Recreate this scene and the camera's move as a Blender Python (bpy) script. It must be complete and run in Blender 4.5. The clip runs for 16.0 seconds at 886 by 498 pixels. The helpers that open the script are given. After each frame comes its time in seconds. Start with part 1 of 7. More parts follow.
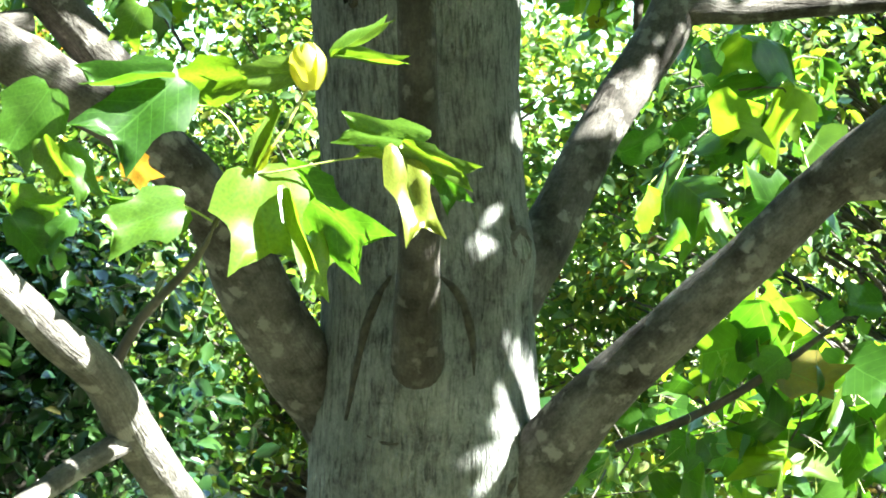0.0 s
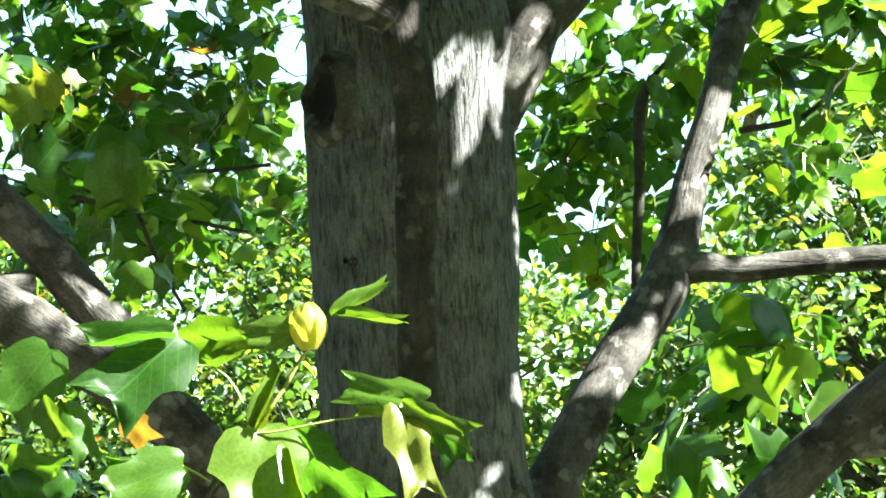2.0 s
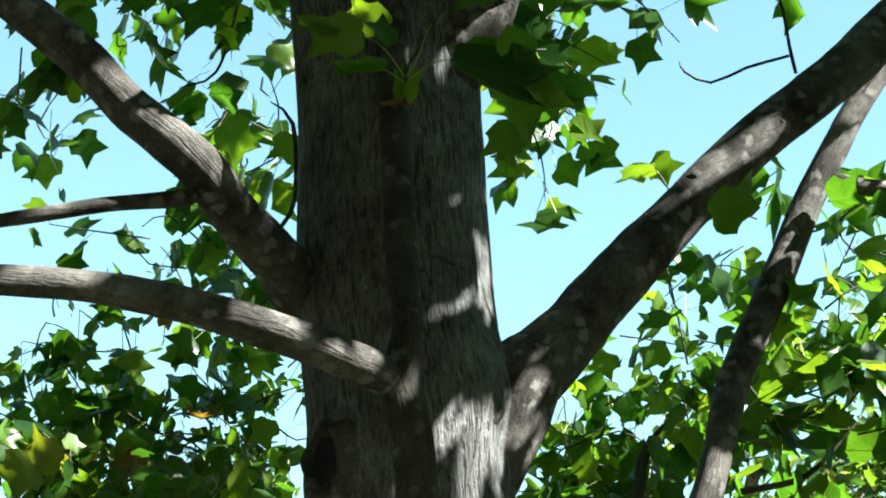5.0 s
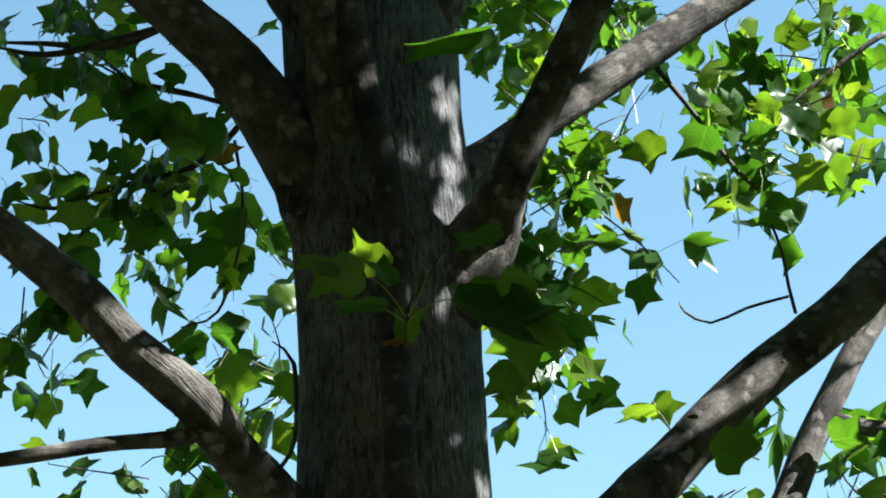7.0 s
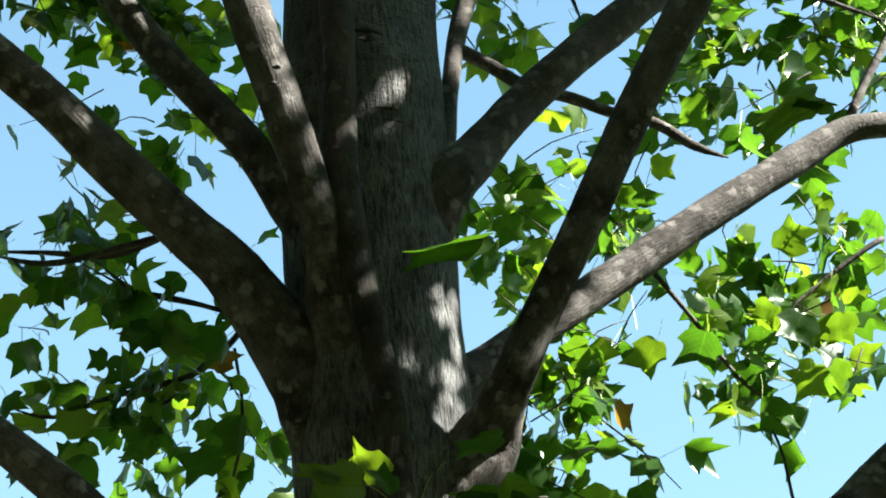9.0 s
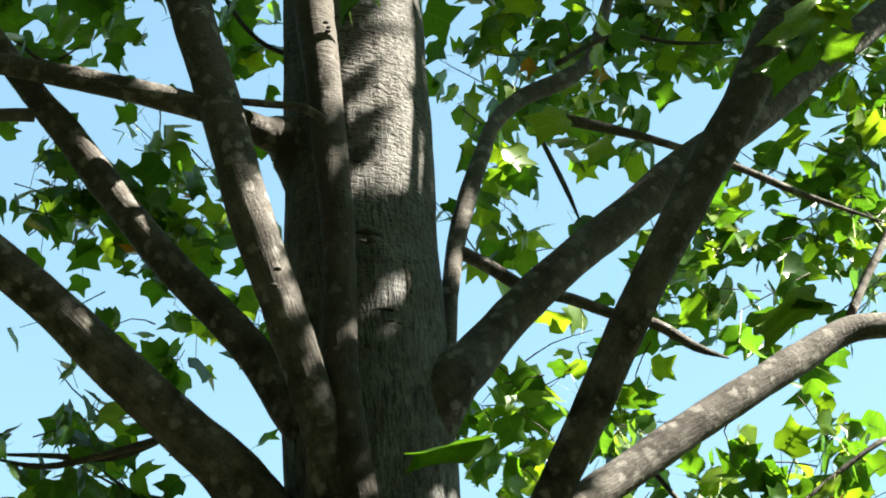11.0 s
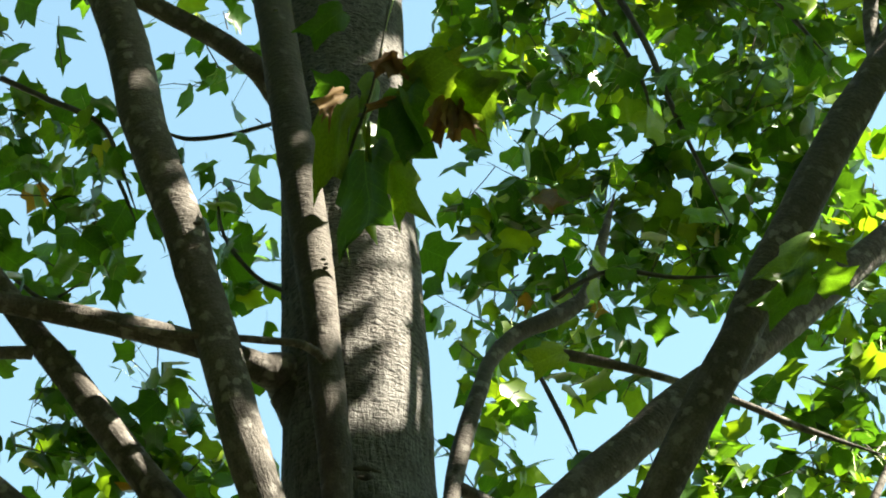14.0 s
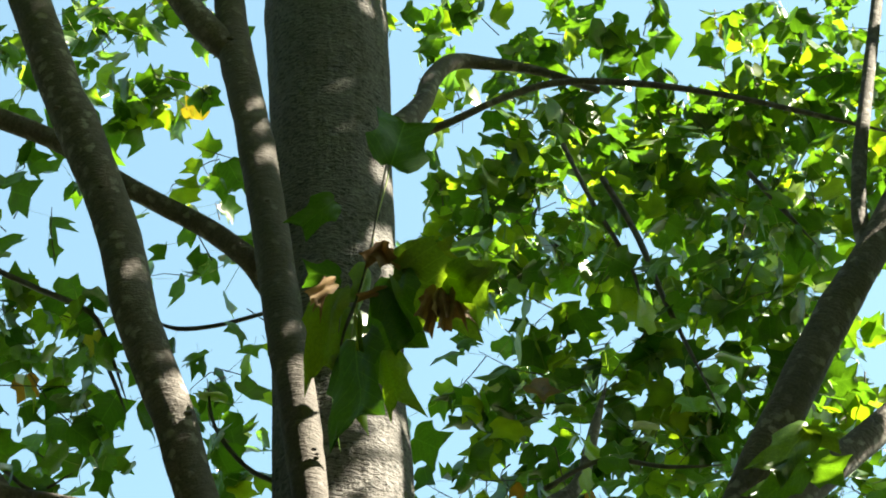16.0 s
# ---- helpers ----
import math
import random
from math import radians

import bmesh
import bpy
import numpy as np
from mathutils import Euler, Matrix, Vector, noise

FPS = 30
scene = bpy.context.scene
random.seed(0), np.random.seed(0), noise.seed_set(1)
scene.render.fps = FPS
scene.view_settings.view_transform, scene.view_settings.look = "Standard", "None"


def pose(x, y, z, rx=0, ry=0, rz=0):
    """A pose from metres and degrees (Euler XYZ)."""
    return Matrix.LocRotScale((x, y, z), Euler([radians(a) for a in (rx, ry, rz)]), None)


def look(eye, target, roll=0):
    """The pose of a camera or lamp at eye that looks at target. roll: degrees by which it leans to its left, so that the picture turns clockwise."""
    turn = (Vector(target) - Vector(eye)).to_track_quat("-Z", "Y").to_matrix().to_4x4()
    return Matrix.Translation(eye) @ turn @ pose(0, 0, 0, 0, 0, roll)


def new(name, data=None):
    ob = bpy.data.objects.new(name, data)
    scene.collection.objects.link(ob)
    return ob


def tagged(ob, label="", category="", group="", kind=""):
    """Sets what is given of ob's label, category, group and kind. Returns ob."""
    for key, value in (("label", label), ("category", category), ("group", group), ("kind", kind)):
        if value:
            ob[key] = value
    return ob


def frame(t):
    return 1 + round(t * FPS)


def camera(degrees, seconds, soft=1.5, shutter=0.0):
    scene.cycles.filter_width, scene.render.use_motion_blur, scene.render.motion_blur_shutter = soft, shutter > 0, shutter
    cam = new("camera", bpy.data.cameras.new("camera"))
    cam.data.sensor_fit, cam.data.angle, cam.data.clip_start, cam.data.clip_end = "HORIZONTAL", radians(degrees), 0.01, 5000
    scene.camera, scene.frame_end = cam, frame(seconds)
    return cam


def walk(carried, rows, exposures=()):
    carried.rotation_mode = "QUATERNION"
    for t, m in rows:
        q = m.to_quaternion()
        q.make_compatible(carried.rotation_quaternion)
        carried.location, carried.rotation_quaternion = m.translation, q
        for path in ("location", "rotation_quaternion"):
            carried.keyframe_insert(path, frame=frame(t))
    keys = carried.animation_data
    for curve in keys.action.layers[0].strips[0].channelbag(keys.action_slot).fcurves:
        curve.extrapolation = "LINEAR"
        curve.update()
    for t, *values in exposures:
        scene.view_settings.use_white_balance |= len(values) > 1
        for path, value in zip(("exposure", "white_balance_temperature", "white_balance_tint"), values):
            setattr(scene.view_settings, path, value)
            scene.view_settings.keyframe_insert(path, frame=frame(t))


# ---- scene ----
# A carried camera stands still under a tulip tree and tilts slowly up its trunk.
EYE = (0.0, 0.0, 1.65)
cam = camera(23.92, 16.0, 1.9)
TILT = [  # seconds, pitch, roll, yaw
    (0, 2.00, 0.84, 0.00),
    (0.5, 3.75, 0.70, 0.03),
    (1, 5.63, 0.67, 0.06),
    (1.5, 7.36, 0.62, 0.08),
    (2, 9.08, 0.59, 0.08),
    (2.5, 10.60, 0.54, 0.10),
    (3, 12.23, 0.30, 0.11),
    (3.5, 13.79, 0.32, 0.13),
    (4, 15.53, 0.25, 0.14),
    (4.2, 16.22, 0.11, 0.15),
    (6.3, 23.33, 0.41, 0.17),
    (6.5, 23.96, 0.32, 0.18),
    (7, 25.55, 0.30, 0.21),
    (7.5, 26.93, 0.25, 0.21),
    (8, 28.34, 0.21, 0.22),
    (8.5, 29.71, 0.16, 0.23),
    (9, 31.21, 0.03, 0.22),
    (9.5, 32.60, -0.07, 0.20),
    (9.7, 33.16, -0.04, 0.23),
    (11.8, 38.66, -0.16, 0.20),
    (12, 39.09, -0.16, 0.18),
    (12.5, 40.02, -0.19, 0.20),
    (13, 40.99, -0.21, 0.19),
    (13.5, 41.94, -0.24, 0.19),
    (14, 43.16, -0.52, 0.10),
    (14.5, 44.56, -0.65, 0.02),
    (15, 46.18, -0.79, -0.10),
    (15.5, 47.53, -0.85, -0.23),
    (16, 48.34, -0.97, -0.34),
]


def tilt_pose(pitch, roll, yaw):
    turn = Matrix.Rotation(radians(yaw), 4, "Z") @ Matrix.Rotation(radians(90 + pitch), 4, "X") @ Matrix.Rotation(radians(roll), 4, "Z")
    return Matrix.Translation(EYE) @ turn


walk(cam, [(t, tilt_pose(p, r, y)) for t, p, r, y in TILT],
     [(0, 4.28, 6250, -6), (1.5, 3.88, 6250, -6), (3.0, 3.45, 6250, -6), (4.2, 3.02, 6250, -6), (6.3, 2.3, 6000, 1), (9.0, 2.7, 6450, 2),
      (12.0, 3.04, 7200, 0), (16.0, 3.17, 7500, 0)])

# ---- light: a clear sky and one sun, high on the right
SUN = Vector((0.67, -0.22, 0.70)).normalized()
sky_world = bpy.data.worlds.new("sky")
scene.world = sky_world
sky_world.use_nodes = True
sky = sky_world.node_tree.nodes.new("ShaderNodeTexSky")
sky.sky_type, sky.sun_disc = "NISHITA", False
sky.ozone_density, sky.air_density, sky.dust_density = 0.0, 1.2, 0.4
sky.sun_elevation = math.asin(SUN.z)
sky.sun_rotation = math.atan2(SUN.x, SUN.y)
background = sky_world.node_tree.nodes["Background"]
background.inputs["Strength"].default_value = 0.05
haze = sky_world.node_tree.nodes.new("ShaderNodeMix")
haze.data_type, haze.blend_type = "RGBA", "MULTIPLY"
haze.inputs[0].default_value = 1.0
haze.inputs[7].default_value = (0.95, 1.06, 0.985, 1)
sky_world.node_tree.links.new(sky.outputs[0], haze.inputs[6])
sky_world.node_tree.links.new(haze.outputs[2], background.inputs["Color"])
sun = new("sun", bpy.data.lights.new("sun", "SUN"))
sun.data.energy, sun.data.angle, sun.data.color = 4.4, radians(0.53), (1.0, 0.96, 0.91)
sun.matrix_world = look(SUN * 50, (0, 0, 0))


# ---- materials
def shader(name):
    m = bpy.data.materials.new(name)
    m.use_nodes = True
    nodes, links = m.node_tree.nodes, m.node_tree.links
    return m, nodes, links, nodes["Principled BSDF"]


def node(nodes, kind, **inputs):
    n = nodes.new(kind)
    for key, value in inputs.items():
        n.inputs[key.replace("_", " ")].default_value = value
    return n


def ramp(nodes, *stops):
    n = nodes.new("ShaderNodeValToRGB")
    while len(n.color_ramp.elements) < len(stops):
        n.color_ramp.elements.new(0.5)
    for e, (at, col) in zip(n.color_ramp.elements, stops):
        e.position, e.color = at, (*col, 1)
    return n


def mixed(nodes, links, fac, a, b, kind="MIX"):
    n = nodes.new("ShaderNodeMix")
    n.data_type, n.blend_type = "RGBA", kind
    for socket, value in ((n.inputs[0], fac), (n.inputs[6], a), (n.inputs[7], b)):
        if isinstance(value, (int, float)):
            socket.default_value = value
        elif isinstance(value, tuple):
            socket.default_value = (*value, 1)
        else:
            links.new(value, socket)
    return n.outputs[2]


def sums(nodes, links, operation, *values):
    n = nodes.new("ShaderNodeMath")
    n.operation = operation
    for socket, value in zip(n.inputs, values):
        if isinstance(value, (int, float)):
            socket.default_value = value
        else:
            links.new(value, socket)
    return n.outputs[0]


def bark_material(name, dark, light, lichen, fissure, patches, crusted, younger):
    """Bark: fine fissures along the wood, grey mottling, pale lichen patches."""
    m, nodes, links, out = shader(name)
    uv = nodes.new("ShaderNodeUVMap")
    place = nodes.new("ShaderNodeTexCoord").outputs["Object"]
    stretch = nodes.new("ShaderNodeMapping")
    stretch.inputs["Scale"].default_value = (1.0, 0.18, 1.0)
    links.new(uv.outputs[0], stretch.inputs[0])
    ridge = node(nodes, "ShaderNodeTexNoise", Scale=105.0, Detail=4.0, Roughness=0.55, Distortion=0.8)
    links.new(stretch.outputs[0], ridge.inputs["Vector"])
    mottle = node(nodes, "ShaderNodeTexNoise", Scale=9.0, Detail=6.0, Roughness=0.65)
    links.new(place, mottle.inputs["Vector"])
    grain = node(nodes, "ShaderNodeTexNoise", Scale=160.0, Detail=3.0, Roughness=0.7)
    links.new(place, grain.inputs["Vector"])
    spots = node(nodes, "ShaderNodeTexVoronoi", Scale=27.0, Randomness=1.0)
    wob = node(nodes, "ShaderNodeTexNoise", Scale=32.0, Detail=5.0, Roughness=0.65)
    links.new(place, wob.inputs["Vector"])
    shifted = nodes.new("ShaderNodeVectorMath")
    shifted.operation = "MULTIPLY_ADD"
    links.new(wob.outputs["Color"], shifted.inputs[0])
    shifted.inputs[1].default_value = (0.055, 0.055, 0.055)
    links.new(place, shifted.inputs[2])
    links.new(shifted.outputs[0], spots.inputs["Vector"])
    tone = ramp(nodes, (0.36, dark), (0.66, light))
    links.new(mottle.outputs["Fac"], tone.inputs[0])
    # the bark wrinkles crosswise high up, where the trunk is younger
    level = nodes.new("ShaderNodeSeparateXYZ")
    links.new(place, level.inputs[0])
    young = nodes.new("ShaderNodeMapRange")
    links.new(level.outputs[2], young.inputs["Value"])
    young.inputs["From Min"].default_value, young.inputs["From Max"].default_value = 4.4, 5.4
    young.inputs["To Max"].default_value = 0.75
    squash = nodes.new("ShaderNodeMapping")
    squash.inputs["Scale"].default_value = (0.35, 1.0, 1.0)
    links.new(uv.outputs[0], squash.inputs[0])
    wrinkle = node(nodes, "ShaderNodeTexNoise", Scale=95.0, Detail=2.0, Roughness=0.45, Distortion=0.9)
    links.new(squash.outputs[0], wrinkle.inputs["Vector"])
    relief = mixed(nodes, links, young.outputs[0], ridge.outputs["Fac"], wrinkle.outputs["Fac"])
    crack = ramp(nodes, (0.36, (0.2, 0.2, 0.2)), (0.50, (0.90, 0.90, 0.90)), (0.66, (1.15, 1.15, 1.15)))
    links.new(relief, crack.inputs[0])
    ruddy = mixed(nodes, links, young.outputs[0], tone.outputs[0], younger)
    col = mixed(nodes, links, fissure, ruddy, crack.outputs[0], "MULTIPLY")
    speck = ramp(nodes, (0.35, (0.72, 0.72, 0.72)), (0.65, (1.15, 1.15, 1.15)))
    links.new(grain.outputs["Fac"], speck.inputs[0])
    col = mixed(nodes, links, 1.0, col, speck.outputs[0], "MULTIPLY")
    blot = ramp(nodes, (patches - 0.1, (1, 1, 1)), (patches + 0.12, (0, 0, 0)))
    links.new(spots.outputs["Distance"], blot.inputs[0])
    pick = ramp(nodes, (0.42, (0, 0, 0)), (0.72, (0.85, 0.85, 0.85)))
    links.new(spots.outputs["Color"], pick.inputs[0])
    both = mixed(nodes, links, 1.0, blot.outputs[0], pick.outputs[0], "MULTIPLY")
    col = mixed(nodes, links, both, col, lichen)
    # grey lichen crust in ragged patches, thick near the foot and thinning out up the tree
    height = nodes.new("ShaderNodeSeparateXYZ")
    links.new(place, height.inputs[0])
    foot = nodes.new("ShaderNodeMapRange")
    links.new(height.outputs[2], foot.inputs["Value"])
    foot.inputs["From Min"].default_value, foot.inputs["From Max"].default_value = 2.9, 1.5
    foot.inputs["To Max"].default_value = crusted
    crust = node(nodes, "ShaderNodeTexNoise", Scale=14.0, Detail=7.0, Roughness=0.7)
    links.new(place, crust.inputs["Vector"])
    edge = ramp(nodes, (0.40, (0, 0, 0)), (0.62, (1, 1, 1)))
    links.new(crust.outputs["Fac"], edge.inputs[0])
    grown = sums(nodes, links, "MULTIPLY", foot.outputs[0], edge.outputs[0])
    col = mixed(nodes, links, grown, col, (0.33, 0.325, 0.30))
    links.new(col, out.inputs["Base Color"])
    out.inputs["Roughness"].default_value = 0.85
    out.inputs["Specular IOR Level"].default_value = 0.25
    bump = node(nodes, "ShaderNodeBump", Strength=0.85 * fissure + 0.15, Distance=0.022)
    links.new(relief, bump.inputs["Height"])
    second = node(nodes, "ShaderNodeBump", Strength=0.3, Distance=0.006)
    links.new(grain.outputs["Fac"], second.inputs["Height"])
    links.new(bump.outputs[0], second.inputs["Normal"])
    links.new(second.outputs[0], out.inputs["Normal"])
    return m


def leaf_material(name, greens, glow, through_light=0.42, rough=0.38, brown=0.03, veins=False):
    """A thin leaf: green with paler and browner leaves here and there, light shining through it."""
    m, nodes, links, out = shader(name)
    geo = nodes.new("ShaderNodeNewGeometry")
    info = nodes.new("ShaderNodeObjectInfo")
    total = nodes.new("ShaderNodeMath")
    total.operation = "ADD"
    links.new(geo.outputs["Random Per Island"], total.inputs[0])
    links.new(info.outputs["Random"], total.inputs[1])
    frac = nodes.new("ShaderNodeMath")
    frac.operation = "FRACT"
    links.new(total.outputs[0], frac.inputs[0])
    tone = ramp(nodes, (0.0, greens[0]), (0.6, greens[1]), (1 - brown - 0.002, greens[2]), (1 - brown, (0.12, 0.062, 0.02)))
    links.new(frac.outputs[0], tone.inputs[0])
    place = nodes.new("ShaderNodeTexCoord").outputs["Object"]
    mottle = node(nodes, "ShaderNodeTexNoise", Scale=28.0, Detail=4.0)
    links.new(place, mottle.inputs["Vector"])
    shade = ramp(nodes, (0.3, (0.75, 0.78, 0.75)), (0.7, (1.2, 1.15, 1.1)))
    links.new(mottle.outputs["Fac"], shade.inputs[0])
    col = mixed(nodes, links, 1.0, tone.outputs[0], shade.outputs[0], "MULTIPLY")
    if veins:
        flat = nodes.new("ShaderNodeSeparateXYZ")
        links.new(nodes.new("ShaderNodeUVMap").outputs[0], flat.inputs[0])
        width = sums(nodes, links, "ABSOLUTE", flat.outputs[0])
        rise = sums(nodes, links, "MULTIPLY_ADD", width, -0.75, flat.outputs[1])
        wave = sums(nodes, links, "PINGPONG", rise, 0.075)
        line = sums(nodes, links, "LESS_THAN", wave, 0.004)
        rib = sums(nodes, links, "LESS_THAN", width, 0.012)
        either = sums(nodes, links, "MAXIMUM", line, rib)
        faint = sums(nodes, links, "MULTIPLY", either, 0.22)
        col = mixed(nodes, links, faint, col, tuple(min(1.0, 2.2 * c + 0.02) for c in greens[1]))
    links.new(col, out.inputs["Base Color"])
    out.inputs["Roughness"].default_value = rough
    out.inputs["Specular IOR Level"].default_value = 0.5
    lit = nodes.new("ShaderNodeBsdfTranslucent")
    through_col = mixed(nodes, links, 1.0, col, glow, "MULTIPLY")
    links.new(through_col, lit.inputs["Color"])
    mix = nodes.new("ShaderNodeMixShader")
    mix.inputs[0].default_value = through_light
    links.new(out.outputs[0], mix.inputs[1])
    links.new(lit.outputs[0], mix.inputs[2])
    links.new(mix.outputs[0], nodes["Material Output"].inputs["Surface"])
    return m


def plain_material(name, a, b, scale, rough):
    m, nodes, links, out = shader(name)
    mottle = node(nodes, "ShaderNodeTexNoise", Scale=scale, Detail=6.0)
    links.new(nodes.new("ShaderNodeTexCoord").outputs["Object"], mottle.inputs["Vector"])
    tone = ramp(nodes, (0.3, a), (0.7, b))
    links.new(mottle.outputs["Fac"], tone.inputs[0])
    links.new(tone.outputs[0], out.inputs["Base Color"])
    out.inputs["Roughness"].default_value = rough
    bump = node(nodes, "ShaderNodeBump", Strength=0.4, Distance=0.02)
    links.new(mottle.outputs["Fac"], bump.inputs["Height"])
    links.new(bump.outputs[0], out.inputs["Normal"])
    return m


TRUNK_BARK = bark_material("trunk_bark", (0.097, 0.092, 0.090), (0.250, 0.242, 0.237), (0.23, 0.215, 0.195), 0.85, 0.12, 0.42, (0.100, 0.086, 0.078))
LIMB_BARK = bark_material("limb_bark", (0.027, 0.0205, 0.017), (0.150, 0.131, 0.119), (0.22, 0.197, 0.182), 0.3, 0.4, 0.06, (0.098, 0.083, 0.074))
# brown bark of the front stem, darkened low down for the shade there
STEM_BARK = bark_material("stem_bark", (0.018, 0.014, 0.012), (0.082, 0.068, 0.059), (0.13, 0.116, 0.104), 0.3, 0.3, 0.06, (0.098, 0.083, 0.074))
TWIG_BARK = plain_material("twig_bark", (0.03, 0.025, 0.02), (0.08, 0.065, 0.05), 40.0, 0.8)
STALK = plain_material("leaf_stalk", (0.20, 0.26, 0.05), (0.34, 0.36, 0.10), 30.0, 0.5)
LEAF = leaf_material("tulip_leaf", ((0.019, 0.053, 0.008), (0.037, 0.088, 0.012), (0.105, 0.158, 0.019)), (2.7, 2.65, 0.85), 0.5, 0.33, 0.005, True)
# brighter yellow-green: young leaves, and sunlight painted into leaves that look lit
YOUNG_OR_LIT_LEAF = leaf_material("young_or_lit_leaf", ((0.06, 0.12, 0.014), (0.085, 0.14, 0.018), (0.14, 0.16, 0.022)), (1.9, 1.75, 0.7), 0.5, 0.35, 0.0, True)
BUD_PETAL = leaf_material("bud_petal", ((0.40, 0.43, 0.07), (0.48, 0.48, 0.09), (0.55, 0.52, 0.12)), (1.3, 1.25, 0.6), 0.5, 0.4, 0.0)
DRY_LEAF = leaf_material("dry_leaf", ((0.10, 0.05, 0.02), (0.17, 0.09, 0.035), (0.26, 0.16, 0.07)), (1.6, 1.4, 0.9), 0.3, 0.7, 0.0)
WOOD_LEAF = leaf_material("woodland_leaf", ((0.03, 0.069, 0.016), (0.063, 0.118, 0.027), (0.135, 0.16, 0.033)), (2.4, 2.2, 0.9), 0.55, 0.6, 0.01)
SHRUB_LEAF = leaf_material("evergreen_leaf", ((0.008, 0.022, 0.007), (0.014, 0.036, 0.011), (0.035, 0.075, 0.016)), (1.6, 1.8, 0.7), 0.15, 0.22, 0.01)
SEAM_BARK = plain_material("seam_bark", (0.02, 0.016, 0.013), (0.075, 0.062, 0.05), 60.0, 0.9)
# darkened leaf of the added unseen trees, so that they bounce little light
BLOCKER_LEAF = leaf_material("blocker_tree_leaf", ((0.02, 0.055, 0.012), (0.03, 0.08, 0.015), (0.06, 0.11, 0.02)), (2.4, 2.2, 0.8), 0.3, 0.5, 0.01)
GROUND = plain_material("leaf_litter_grass", (0.07, 0.085, 0.035), (0.15, 0.14, 0.075), 3.0, 0.95)
# near black, paints in the darkness inside a knot hole
HOLE_DARK = plain_material("hole_darkness", (0.004, 0.003, 0.0025), (0.010, 0.008, 0.006), 30.0, 0.95)


# ---- builders
def link(name, verts, faces, materials, parent=None, uvs=None, face_mat=None, smooth=True):
    me = bpy.data.meshes.new(name)
    if isinstance(faces, list):
        me.from_pydata(verts if isinstance(verts, list) else verts.tolist(), [], faces)
    else:
        corners, sizes = faces
        me.vertices.add(len(verts))
        me.loops.add(len(corners))
        me.polygons.add(len(sizes))
        me.vertices.foreach_set("co", np.asarray(verts, np.float32).ravel())
        me.loops.foreach_set("vertex_index", corners.astype(np.int32))
        me.polygons.foreach_set("loop_start", (np.cumsum(sizes) - sizes).astype(np.int32))
        me.update(calc_edges=True)
    for m in materials:
        me.materials.append(m)
    if uvs is not None:
        layer = me.uv_layers.new(name="UVMap")
        loops = np.empty(len(me.loops), np.int32)
        me.loops.foreach_get("vertex_index", loops)
        layer.data.foreach_set("uv", np.asarray(uvs, np.float32)[loops].ravel())
    if face_mat is not None:
        me.polygons.foreach_set("material_index", np.asarray(face_mat, np.int32))
    if smooth:
        me.polygons.foreach_set("use_smooth", np.ones(len(me.polygons), bool))
    me.update()
    ob = new(name, me)
    if parent is not None:
        ob.parent = parent
    return ob


def spline(points, step):
    """Points (with any number of columns) resampled along a smooth curve about every step metres."""
    p = np.asarray(points, float)
    ext = np.vstack([2 * p[0] - p[1], p, 2 * p[-1] - p[-2]])
    rows = []
    for i in range(1, len(ext) - 2):
        a, b, c, d = ext[i - 1:i + 3]
        n = max(2, int(np.linalg.norm(c[:3] - b[:3]) / step))
        t = np.linspace(0, 1, n, endpoint=False)[:, None]
        rows.append(0.5 * (2 * b + (c - a) * t + (2 * a - 5 * b + 4 * c - d) * t**2 + (3 * b - a - 3 * c + d) * t**3))
    rows.append(ext[-2][None])
    return np.vstack(rows)


def tube(points, sides, step, wobble=0.0, seed=0):
    """A rounded, tapering, slightly lumpy branch along (x, y, z, radius) points: verts, faces, uvs."""
    p = spline(points, step)
    c, r = p[:, :3], np.maximum(p[:, 3], 0.0012)
    tan = np.gradient(c, axis=0)
    tan /= np.linalg.norm(tan, axis=1)[:, None] + 1e-9
    back = np.array([0.13, 1.0, 0.11])
    side = np.cross(tan, back)
    side /= np.linalg.norm(side, axis=1)[:, None] + 1e-9
    rear = np.cross(side, tan)
    ang = np.linspace(0, 2 * np.pi, sides + 1)
    along = np.r_[0, np.cumsum(np.linalg.norm(np.diff(c, axis=0), axis=1))]
    verts, uvs = [], []
    for i in range(len(p)):
        for k, a in enumerate(ang):
            a2 = a % (2 * np.pi)
            d = np.cos(a2) * rear[i] + np.sin(a2) * side[i]
            rr = r[i]
            if wobble:
                q = c[i] + d * r[i]
                rr *= 1 + wobble * (noise.noise(Vector(q * 7.0) + Vector((seed, 0, 0))) + 0.5 * noise.noise(Vector(q * 19.0)))
            verts.append(c[i] + d * rr)
            uvs.append((a / (2 * np.pi) * 6.283 * r.mean() + seed * 0.37, along[i]))
    n = sides + 1
    faces = [(i * n + k, i * n + k + 1, (i + 1) * n + k + 1, (i + 1) * n + k) for i in range(len(p) - 1) for k in range(sides)]
    for base, tip in ((0, 0), (len(p) - 1, 1)):
        verts.append(c[base] + tan[base] * r[base] * (0.6 if tip else -0.2))
        uvs.append((0, along[base]))
        m = len(verts) - 1
        faces += [(base * n + k, base * n + k + 1, m) if tip else (base * n + k + 1, base * n + k, m) for k in range(sides)]
    return np.array(verts), faces, uvs


